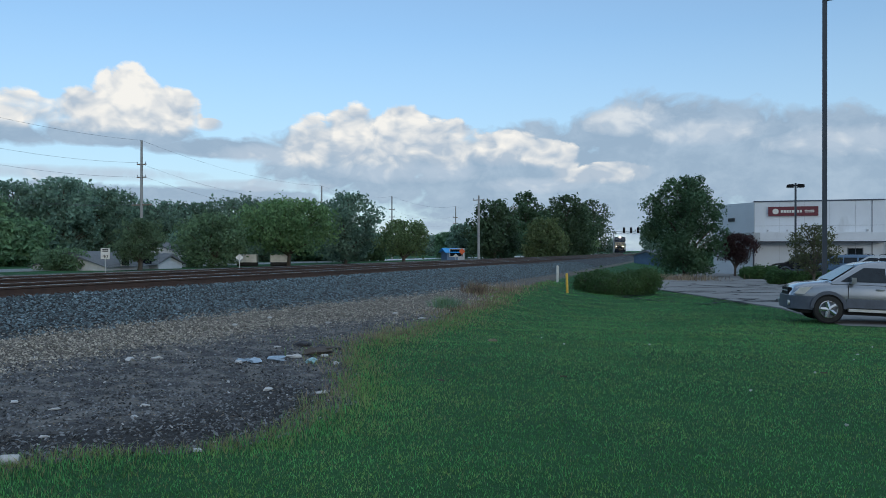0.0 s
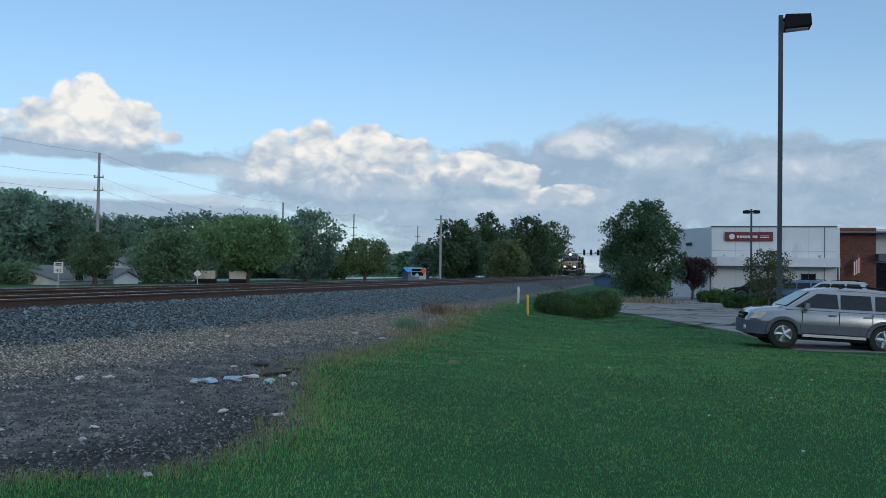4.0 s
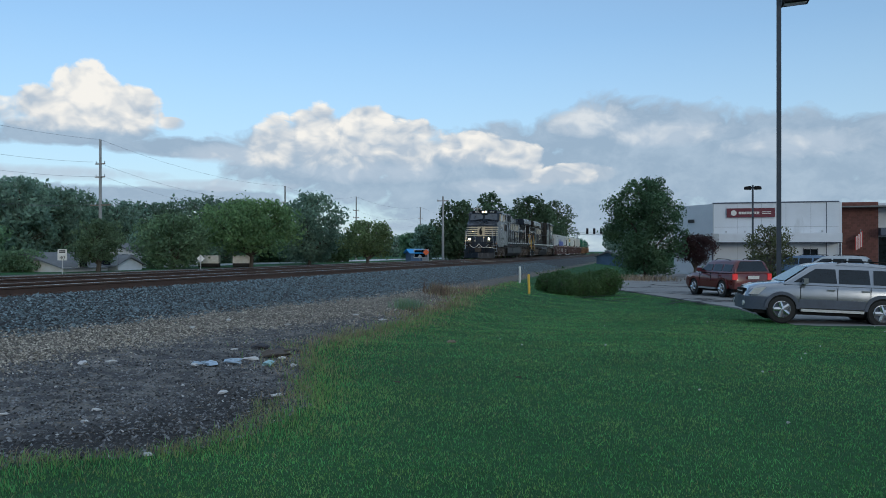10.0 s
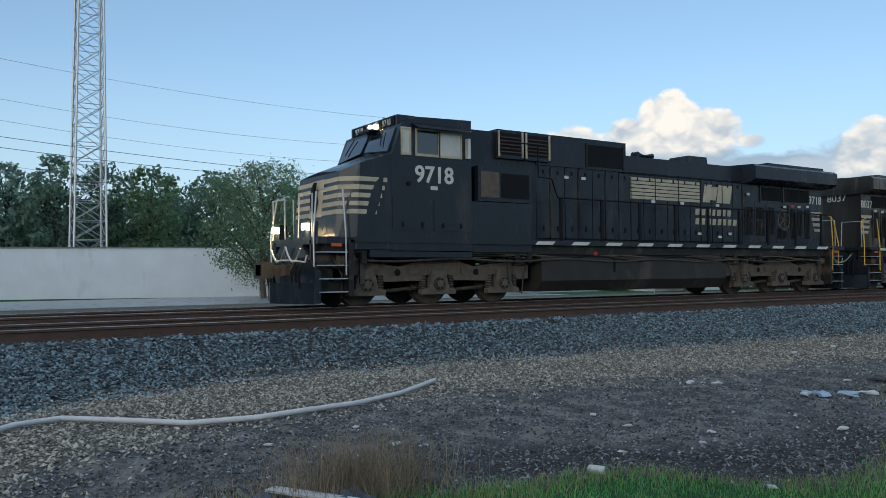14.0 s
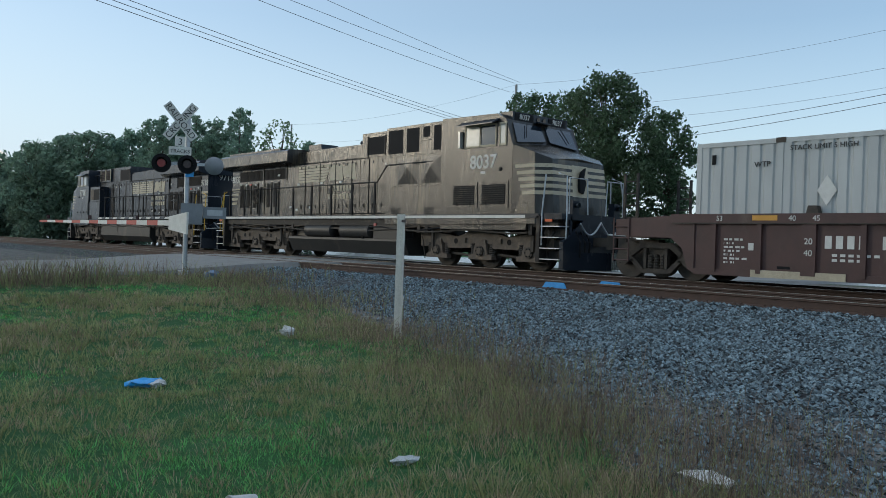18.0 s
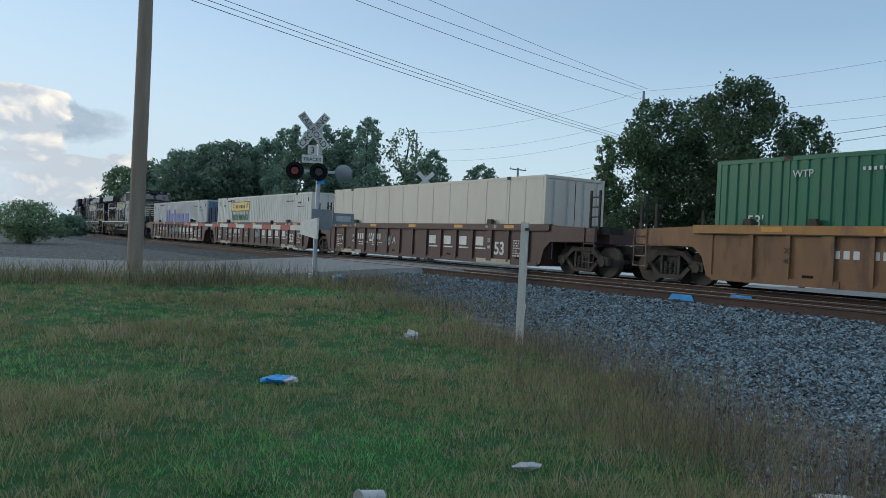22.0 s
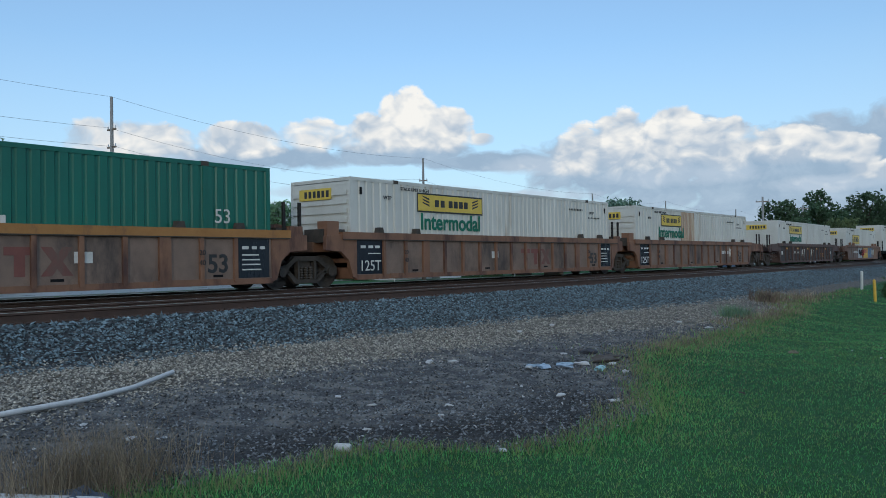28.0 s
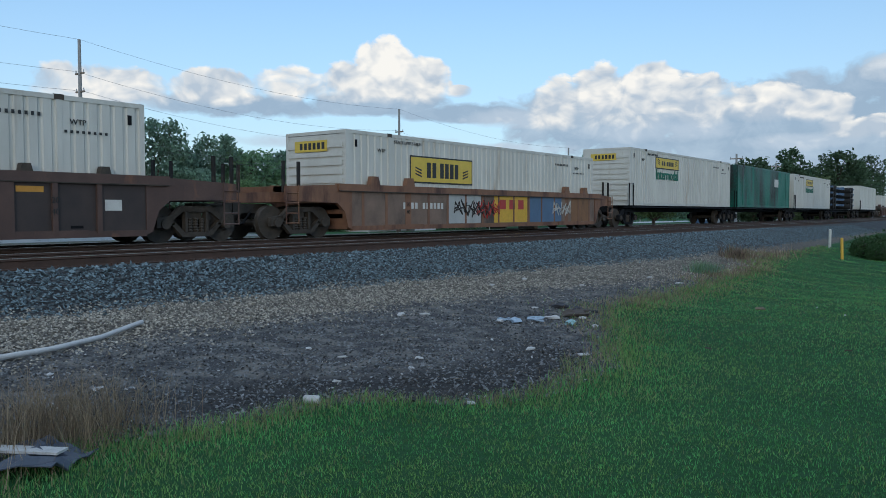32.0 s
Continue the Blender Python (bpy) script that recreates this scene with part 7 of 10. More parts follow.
tree("tree", -99.5, 11.6, 9.1, 6.4, M_leaf_dark, 245, "dark green tree of the wood behind the street", base=0.2, count=4200, leaf=0.36, gz=-0.30)
tree("tree", -104.9, 6.4, 9.1, 6.7, M_leaf_dark, 246, "dark green tree of the wood behind the street", base=0.2, count=4200, leaf=0.36, gz=-0.30)
tree("tree", -23.0, -107.8, 9.4, 3.9, M_leaf_dark, 247, "broad dark tree beyond the crossing", base=0.2, count=4400, leaf=0.36, gz=-0.30)
tree("tree", -25.0, -97.0, 11.6, 4.2, M_leaf_dark, 248, "broad dark tree beyond the crossing", base=0.2, count=4400, leaf=0.36, gz=-0.30)
tree("tree", -28.7, -93.9, 12.9, 4.2, M_leaf_dark, 249, "broad dark tree beyond the crossing", base=0.2, count=4400, leaf=0.36, gz=-0.30)
tree("tree", -33.0, -94.6, 12.7, 3.5, M_leaf_dark, 250, "broad dark tree beyond the crossing", base=0.2, count=4400, leaf=0.36, gz=-0.30)
tree("tree", -20.9, -118.4, 6.3, 4.2, M_leaf_dark, 251, "broad dark tree beyond the crossing", base=0.2, count=4400, leaf=0.36, gz=-0.30)
conifer("conifer", -32.8, -81.8, 14.3, 1.9, M_leaf_dark, 252, "tall dark conifer beyond the crossing", gz=-0.30)
conifer("conifer", -35.0, -78.7, 14.2, 1.9, M_leaf_dark, 253, "tall dark conifer beyond the crossing", gz=-0.30)
conifer("conifer", -38.0, -75.1, 15.0, 2.3, M_leaf_dark, 254, "tall dark conifer beyond the crossing", gz=-0.30)
tree("tree", -37.3, -79.9, 12.3, 2.5, M_leaf_dark, 255, "dark tree beyond the crossing", base=0.2, count=3000, leaf=0.34, gz=-0.30)
tree("tree", -41.5, -73.2, 13.8, 3.1, M_leaf_mid, 256, "airy pale green tree beyond the crossing", base=1, count=2000, leaf=0.26, gz=-0.30)
tree("tree", -41.1, -68.8, 10.1, 2.3, M_leaf_dark, 257, "dark tree beyond the crossing", base=0.2, count=2600, leaf=0.3, gz=-0.30)
tree("tree", -54.8, -77.8, 11.6, 3.1, M_leaf_dark, 258, "rounded dark tree beyond the tracks", base=0.2, count=3000, leaf=0.34, gz=-0.30)
tree("tree", -57.8, -75.6, 9.7, 2.0, M_leaf_mid, 259, "low tree beyond the tracks", base=0.2, count=2000, leaf=0.34, gz=-0.30)
tree("tree", -41.0, -38.3, 12.4, 3.2, M_leaf_deep, 260, "dark broad-crowned tree behind the tracks", base=0.5, count=6500, leaf=0.24, gz=-0.30)
tree("tree", -43.0, -32.8, 13.3, 3.6, M_leaf_deep, 261, "wide spreading dark tree behind the tracks", base=2.2, count=8500, leaf=0.24, gz=-0.30)
tree("tree", -46.9, -30.7, 11.1, 2.4, M_leaf_deep, 262, "dark leafy tree behind the tracks", base=1, count=4200, leaf=0.24, gz=-0.30)
tree("tree", -46.0, -38.7, 13.5, 3.4, M_leaf_deep, 263, "dark tree behind the tracks", base=0.2, count=4500, leaf=0.26, gz=-0.30)
tree("tree", -43.1, -44.7, 10.7, 1.3, M_leaf_mid, 264, "tree behind the tracks", base=0.2, count=2000, leaf=0.26, gz=-0.30)
tree("tree", -69.0, -29.6, 8.9, 3.2, M_leaf_deep, 265, "dark tree beyond the tracks", base=0.2, count=3600, leaf=0.3, gz=-0.30)
tree("tree", -71.5, -36.1, 7.3, 2.3, M_leaf_deep, 266, "low dark tree beyond the tracks", base=0.2, count=2600, leaf=0.3, gz=-0.30)
tree("tree", -54.2, -30.3, 8.9, 1.3, M_leaf_deep, 267, "dark tree beyond the tracks", base=0.2, count=2600, leaf=0.26, gz=-0.30)
tree("tree", -78.1, 1.3, 12.2, 2.8, M_leaf_mid, 268, "dark green tree of the wood behind the street", base=0.2, count=3000, leaf=0.32, gz=-0.30)
tree("tree", -79.9, 6.0, 12.0, 2.8, M_leaf_dark, 269, "dark green tree of the wood behind the street", base=0.2, count=3000, leaf=0.32, gz=-0.30)
tree("tree", -77.5, 9.6, 12.6, 2.8, M_leaf_dark, 270, "dark green tree of the wood behind the street", base=0.2, count=3000, leaf=0.32, gz=-0.30)
tree("tree", -78.9, 13.7, 12.1, 3.4, M_leaf_dark, 271, "dark green tree of the wood behind the street", base=0.2, count=3000, leaf=0.32, gz=-0.30)
tree("tree", -84.9, -6.4, 11.7, 3.0, M_leaf_mid, 272, "dark green tree of the wood behind the street", base=0.2, count=3000, leaf=0.32, gz=-0.30)
tree("tree", -78.1, 17.7, 12.1, 3.4, M_leaf_mid, 273, "dark green tree of the wood behind the street", base=0.2, count=3000, leaf=0.32, gz=-0.30)
tree("tree", -89.0, -14.3, 12.6, 2.5, M_leaf_mid, 274, "dark green tree of the wood behind the street", base=0.2, count=3000, leaf=0.34, gz=-0.30)
tree("tree", -89.7, -8.5, 11.8, 3.2, M_leaf_dark, 275, "dark green tree of the wood behind the street", base=0.2, count=3000, leaf=0.34, gz=-0.30)
tree("tree", -88.1, -3.6, 13.4, 3.1, M_leaf_dark, 276, "dark green tree of the wood behind the street", base=0.2, count=3000, leaf=0.34, gz=-0.30)
tree("tree", -90.3, -18.5, 10.7, 3.3, M_leaf_dark, 277, "dark green tree of the wood behind the street", base=0.2, count=3000, leaf=0.34, gz=-0.30)
tree("tree", -95.1, 2.7, 12.4, 4.0, M_leaf_mid, 278, "dark green tree of the wood behind the street", base=0.2, count=3000, leaf=0.34, gz=-0.30)
tree("tree", -97.2, 23.8, 13.8, 4.2, M_leaf_dark, 279, "dark green tree of the wood behind the street", base=0.2, count=3000, leaf=0.34, gz=-0.30)
tree("tree", -21.4, -110.2, 10.1, 3.6, M_leaf_mid, 280, "leafy dark tree in the wood beyond the crossing", base=0.2, count=4200, leaf=0.34, gz=-0.30)
tree("tree", -23.6, -105.6, 10.9, 3.4, M_leaf_dark, 281, "leafy dark tree in the wood beyond the crossing", base=0.2, count=4200, leaf=0.34, gz=-0.30)
tree("tree", -26.0, -100.9, 12.0, 3.3, M_leaf_dark, 282, "leafy dark tree in the wood beyond the crossing", base=0.2, count=4200, leaf=0.34, gz=-0.30)
tree("tree", -29.1, -100.1, 13.1, 3.3, M_leaf_dark, 283, "leafy dark tree in the wood beyond the crossing", base=0.2, count=4200, leaf=0.34, gz=-0.30)
tree("tree", -31.8, -97.1, 13.4, 3.6, M_leaf_dark, 284, "leafy dark tree in the wood beyond the crossing", base=0.2, count=4200, leaf=0.34, gz=-0.30)
tree("tree", -34.5, -94.1, 13.9, 3.5, M_leaf_dark, 285, "leafy dark tree in the wood beyond the crossing", base=0.2, count=4200, leaf=0.34, gz=-0.30)
tree("tree", -33.7, -85.8, 14.2, 2.6, M_leaf_dark, 286, "tall dark tree in the wood beyond the crossing", base=0.2, count=4200, leaf=0.3, gz=-0.30)
tree("tree", -36.0, -82.7, 14.8, 2.5, M_leaf_dark, 287, "tall dark tree in the wood beyond the crossing", base=0.2, count=4200, leaf=0.3, gz=-0.30)
tree("tree", -39.3, -83.4, 14.5, 2.6, M_leaf_dark, 288, "tall dark tree in the wood beyond the crossing", base=0.2, count=4200, leaf=0.3, gz=-0.30)
tree("tree", -40.9, -80.4, 15.6, 2.5, M_leaf_dark, 289, "tall dark tree in the wood beyond the crossing", base=0.2, count=4200, leaf=0.3, gz=-0.30)
tree("tree", -47.3, -76.8, 12.5, 2.5, M_leaf_dark, 290, "tall dark tree in the wood beyond the crossing", base=0.2, count=4200, leaf=0.3, gz=-0.30)
tree("tree", -5.5, -60.0, 2.9, 2.3, M_leaf_mid, 291, "low scrubby tree beside the road", base=0.2, count=2600, leaf=0.16, gz=0.30)
tree("tree", -12.5, -94.4, 2.7, 2.0, M_leaf_dark, 292, "far low tree beside the road", base=0.1, count=1500, leaf=0.3, gz=0.20)
tree("tree", -93.2, 210.4, 5.7, 4.9, M_leaf_dark, 293, "distant tree beside the line", base=0.1, count=900, leaf=0.6, gz=-0.30)
tree("tree", -85.0, 213.8, 5.4, 4.6, M_leaf_dark, 294, "distant tree beside the line", base=0.1, count=900, leaf=0.6, gz=-0.30)
tree("tree", -79.8, 215.8, 6.2, 4.2, M_leaf_dark, 295, "distant tree beside the line", base=0.1, count=900, leaf=0.6, gz=-0.30)
tree("tree", -74.4, 217.7, 5.8, 4.6, M_leaf_dark, 296, "distant tree beside the line", base=0.1, count=900, leaf=0.6, gz=-0.30)
tree("tree", -69.0, 219.5, 7.9, 4.9, M_leaf_dark, 297, "distant tree beside the line", base=0.1, count=900, leaf=0.6, gz=-0.30)
tree("tree", -64.3, 220.9, 8.7, 4.9, M_leaf_dark, 298, "distant tree beside the line", base=0.1, count=900, leaf=0.6, gz=-0.30)
tree("tree", -42.6, 327.4, 7.0, 3.7, M_leaf_dark, 299, "distant tree beside the line", base=0.1, count=900, leaf=0.6, gz=-0.30)
tree("tree", -22.1, 254.2, 9.7, 3.2, M_leaf_dark, 300, "dark tree beyond the shed", base=0.1, count=1600, leaf=0.45, gz=-0.30)
tree("tree", -16.2, 214.6, 9.6, 4.0, M_leaf_dark, 301, "dark tree beyond the shed", base=0.1, count=1600, leaf=0.45, gz=-0.30)
tree("tree", -11.7, 189.8, 9.6, 3.5, M_leaf_dark, 302, "dark tree beyond the shed", base=0.1, count=1600, leaf=0.45, gz=-0.30)


# unseen belt of trees added behind the lawn to darken low reflections in the train
for k in range(17):
    bx, by = at(196 + 4.2 * k, 74 + 7 * math.sin(k * 2.1))
    tree("tree", bx, by, 6.2 + 1.6 * math.sin(k * 1.7), 4.6, M_leaf_deep, 310 + k, "unseen dark tree added behind the lawn for reflections", base=0.2, count=1300, leaf=0.6, gz=-0.2, balls=30)


# ---- street, houses and the works behind the tracks ----
bm = bmesh.new()
box(bm, -57.5, -50.5, 40, 400, -0.30, -0.13)
box(bm, -59.0, -44.6, -400, 40, -0.30, -0.13)
street = tagged(new("street", mesh_of(bm, "street")), "grey asphalt street running beside the railway", "street", kind="structure")
street.data.materials.append(M_street)


def house(x, y, w, d, eave, ridge, turn, label, wall=None, roof=None, gz=-0.3):
    """A gabled house: w along its ridge, d across."""
    th = thing("house", label, "house", pose(x, y, gz, 0, 0, turn))
    part_box("wall", wall or M_siding, th, -w / 2, w / 2, -d / 2, d / 2, 0, eave)
    bm = bmesh.new()
    prism(bm, [(-d / 2 - 0.3, eave - 0.1), (0, ridge), (d / 2 + 0.3, eave - 0.1), (0, ridge - 0.25)], "x", -w / 2 - 0.3, w / 2 + 0.3)
    part("roof", bm, roof or M_roof, th)
    bm = bmesh.new()
    prism(bm, [(-d / 2, eave), (d / 2, eave), (0, ridge - 0.26)], "x", -w / 2 + 0.02, w / 2 - 0.02)
    part("gable", bm, wall or M_siding, th)
    for k in (-0.3, 0.15):
        fr = part_box("window", M_white, th, w * k, w * k + 1.1, -d / 2 - 0.04, -d / 2 + 0.02, 0.95, 2.0)
        part_box("pane", M_glass, fr, w * k + 0.08, w * k + 1.02, -d / 2 - 0.055, -d / 2 - 0.03, 1.03, 1.92)
    part_box("door", M_galv, th, w * 0.34, w * 0.34 + 0.9, -d / 2 - 0.05, -d / 2 + 0.02, 0.05, 2.05)
    for k in range(int(eave / 0.25)):
        part_box("siding_board", wall or M_siding, th, -w / 2 - 0.01, w / 2 + 0.01, -d / 2 - 0.025, -d / 2 - 0.003, 0.03 + k * 0.25, 0.03 + k * 0.25 + 0.235)
    return th


house(-50.5, 55.5, 9, 7, 1.0, 2.2, 95, "low grey-roofed house with pale siding", gz=-0.8)
house(-48.6, 58.8, 4, 4, 1.1, 2.0, 5, "small white gabled house front", M_wallwhite, gz=-0.8)
house(-56.5, 74, 10, 7, 1.7, 2.9, 90, "grey house half hidden by trees", gz=-0.5)
house(-8.0, 96, 3.5, 3, 1.2, 1.9, 70, "small blue-grey trackside shed", M_ctr_blue)
house(-33.4, 97.5, 1.8, 2.0, 1.6, 2.1, 40, "small shed under a blue tarpaulin behind the trees", M_ctr_blue, M_tarp)


def parked_trailer(x, y, w, turn):
    th = thing("box_trailer", "plain white parked box trailer", "trailer", pose(x, y, -0.2, 0, 0, turn))
    part_box("body", M_white, th, -w / 2, w / 2, -1, 1, 0.45, 1.25, bevel=0.05)
    part_box("chassis", M_under, th, -w / 2 + 0.2, w / 2 - 0.2, -0.8, 0.8, 0.3, 0.45)
    for s in (-0.3, 0.3):
        part_tube("wheel", M_tyre, th, [(w * s, -1.0, 0.3), (w * s, 1.0, 0.3)], 0.3, 12)


parked_trailer(-46.6, 71.3, 2.3, 118)
parked_trailer(-43.6, 72.8, 1.3, 118)


def white_works():
    th = thing("white_workshop", "plain white flat-roofed block workshop", "building", pose(-56, 27.2, -0.45, 0, 0, 68))
    part_box("wall", M_wallwhite, th, -30, 0, 0, 12, 0, 3.95)
    part_box("parapet", M_concrete, th, -30.05, 0.05, -0.05, 12.05, 3.95, 4.06)
    dr = part_box("roller_door", M_siding, th, -5.6, -2.4, -0.05, 0.02, 0, 3.0)
    for k in range(9):
        part_box("door_slat", M_siding, dr, -5.55, -2.45, -0.075, -0.05, 0.05 + k * 0.33, 0.05 + k * 0.33 + 0.29)
    part_box("drain_pipe", M_galv, th, -6.4, -6.3, -0.12, -0.01, 0, 3.9)
    part_box("base_course", M_concrete, th, -30, 0, -0.06, -0.01, 0, 0.25)


white_works()


def road_sign(name, x, y, shape, mat, label, face_deg, z=1.5, size=0.6, text="", gz=-0.2):
    th = thing(name, label, "road sign", pose(x, y, gz, 0, 0, face_deg))
    part_tube("post", M_galv, th, [(0, 0.05, 0), (0, 0.05, z + size * 0.6)], 0.03, 6)
    bm = bmesh.new()
    if shape == "diamond":
        prism(bm, [(-size * 0.7, z), (0, z - size * 0.7), (size * 0.7, z), (0, z + size * 0.7)], "y", -0.012, 0.012)
    else:
        prism(bm, [(-size * 0.5, z - size * 0.65), (size * 0.5, z - size * 0.65), (size * 0.5, z + size * 0.65), (-size * 0.5, z + size * 0.65)], "y", -0.012, 0.012)
    pl = part("plate", bm, mat, th)
    if text:
        lettering("speed_number", text, size * 0.62, M_black_ink, pl, pose(0, -0.018, z - size * 0.55, 90, 0, 0), "black numerals")
        for q in (0.28, 0.45):
            part_box("word_bar", M_black_ink, pl, -size * 0.32, size * 0.32, -0.018, -0.012, z + size * q - 0.03, z + size * q + 0.05)


road_sign("speed_limit_sign", -40.4, 44.4, "plate", M_white, "white speed limit sign on a steel post", 42, 1.5, 0.58, "40", gz=-0.25)
road_sign("warning_sign", -23.3, 71.4, "diamond", M_orange, "orange diamond roadworks warning sign", 18, 1.6, 0.44, gz=-0.2)
road_sign("warning_sign", -34.4, 51.6, "diamond", M_galv, "bare grey back of a diamond sign", 215, 1.15, 0.42, gz=-0.2)
road_sign("warning_sign", -28.5, 85, "diamond", M_galv, "small grey diamond sign seen from behind", 200, 1.1, 0.36, gz=-0.2)


def lattice_tower():
    th = thing("lattice_tower", "tall pale steel lattice radio tower", "radio tower", pose(-69.2, 11, -0.3))
    H, w0, w1 = 34.0, 2.5, 1.6
    corner = [(-1, -1), (1, -1), (1, 1), (-1, 1)]
    wid = lambda z: (w0 + (w1 - w0) * z / H) / 2
    for cx, cy in corner:
        part_tube("leg", M_galv, th, [(cx * w0 / 2, cy * w0 / 2, 0), (cx * w1 / 2, cy * w1 / 2, H)], 0.09, 6)
    n = 22
    for k in range(n):
        za, zb = H * k / n, H * (k + 1) / n
        a, b = wid(za), wid(zb)
        for i in range(4):
            p, q = corner[i], corner[(i + 1) % 4]
            bm = bmesh.new()
            tube(bm, [(p[0] * a, p[1] * a, za), (q[0] * b, q[1] * b, zb)], 0.03, 4)
            tube(bm, [(q[0] * a, q[1] * a, za), (p[0] * b, p[1] * b, zb)], 0.03, 4)
            tube(bm, [(p[0] * a, p[1] * a, za), (q[0] * a, q[1] * a, za)], 0.03, 4)
            part("brace", bm, M_galv, th)


lattice_tower()
line_pole(-55.5, -17.4, 12.6, ((12.2, 0.3),), "short wooden pole with guy wires", -0.2, 40)
line_pole(-58.2, -75.3, 11.2, ((11.0, 1.2),), "wooden pole with one crossarm beyond the trees", -0.2, 41)
line_pole(-34, 132, 9.5, ((8.9, 0.8),), "wooden pole beside the line", -0.2, 42)
line_pole(-31, 102, 9.0, ((8.4, 0.8),), "wooden pole beside the line", -0.2, 43)
cable("power_cable", [(-59.8, -57.4, 11.6), (-55.5, -17.4, 12.2), (-59.8, -12.7, 12.3), (-59.7, 32.8, 9.5)], 0.6, 0.02)
cable("power_cable", [(-59.8, -57.4, 11.0), (-55.5, -17.4, 11.7), (-59.8, -12.7, 11.6), (-59.7, 32.8, 9.0)], 0.7, 0.02)
for dx, z0, z1, sag in ((0.0, 12.4, 12.6, 0.5), (0.5, 12.6, 12.9, 0.5), (-0.6, 12.3, 12.4, 0.6), (0.2, 14.6, 18.0, 0.5), (0.9, 14.2, 17.0, 0.6), (-0.5, 16.2, 18.2, 0.4)):
    cable("power_cable", [(8 + dx, -29 + dx, z0), (-59.8 + dx, -57.4, z1)], sag, 0.017)
cable("power_cable", [(-5.0, -23.4, 9.6), (14, -32, 9.6)], 0.8, 0.012)


# ---- signal bridge far up the line ----
def signal_bridge():
    th = thing("signal_bridge", "grey steel signal bridge over the tracks", "signal bridge", pose(-28.4, 260, 0.4))
    for x in (-5.5, 5.0):
        part_box("mast", M_galv, th, x - 0.2, x + 0.2, -0.2, 0.2, 0, 7.2)
    for z in (6.3, 7.1):
        part_box("beam", M_galv, th, -5.5, 5.0, -0.12, 0.12, z, z + 0.15)
    for k in range(10):
        part_tube("brace", M_galv, th, [(-5.5 + k * 1.05, 0, 6.35), (-5.5 + (k + 1) * 1.05, 0, 7.15)], 0.06, 4)
    for x in (-2.2, 0.0, 2.2):
        hd = part_box("signal_head", M_black, th, x - 0.35, x + 0.35, -0.5, -0.2, 6.6, 8.4, bevel=0.05)
        for z in (6.95, 7.5, 8.05):
            part_tube("lamp_hood", M_black, hd, [(x, -0.5, z), (x, -0.85, z)], 0.2, 8)


signal_bridge()


# ---- the road crossing ----
def road_sheet():
    xs = np.concatenate([np.linspace(60, -9, 24), np.linspace(-10, -22.5, 14), np.linspace(-24, -50, 8)])
    top = np.interp(-xs, [-60, 8, 12.6, 19.6, 23, 50], [0.36, 0.40, RAIL_Z - 0.02, RAIL_Z - 0.02, 0.3, -0.1])
    v, f = [], []
    for x, z in zip(xs, top):
        yn, yf = -22.6 - 0.10 * (x + 9), -31.2 - 0.10 * (x + 9)
        v += [(x, yn, z), (x, yf, z), (x, yf - 0.4, z - 0.5), (x, yn + 0.4, z - 0.5)]
    for i in range(len(xs) - 1):
        a, b = 4 * i, 4 * i + 4
        for j in range(4):
            f.append((a + j, b + j, b + (j + 1) % 4, a + (j + 1) % 4))
    tagged(new("road", from_arrays("road", v, f, [M_concrete])), "pale worn road over the level crossing", "road", kind="structure")


road_sheet()


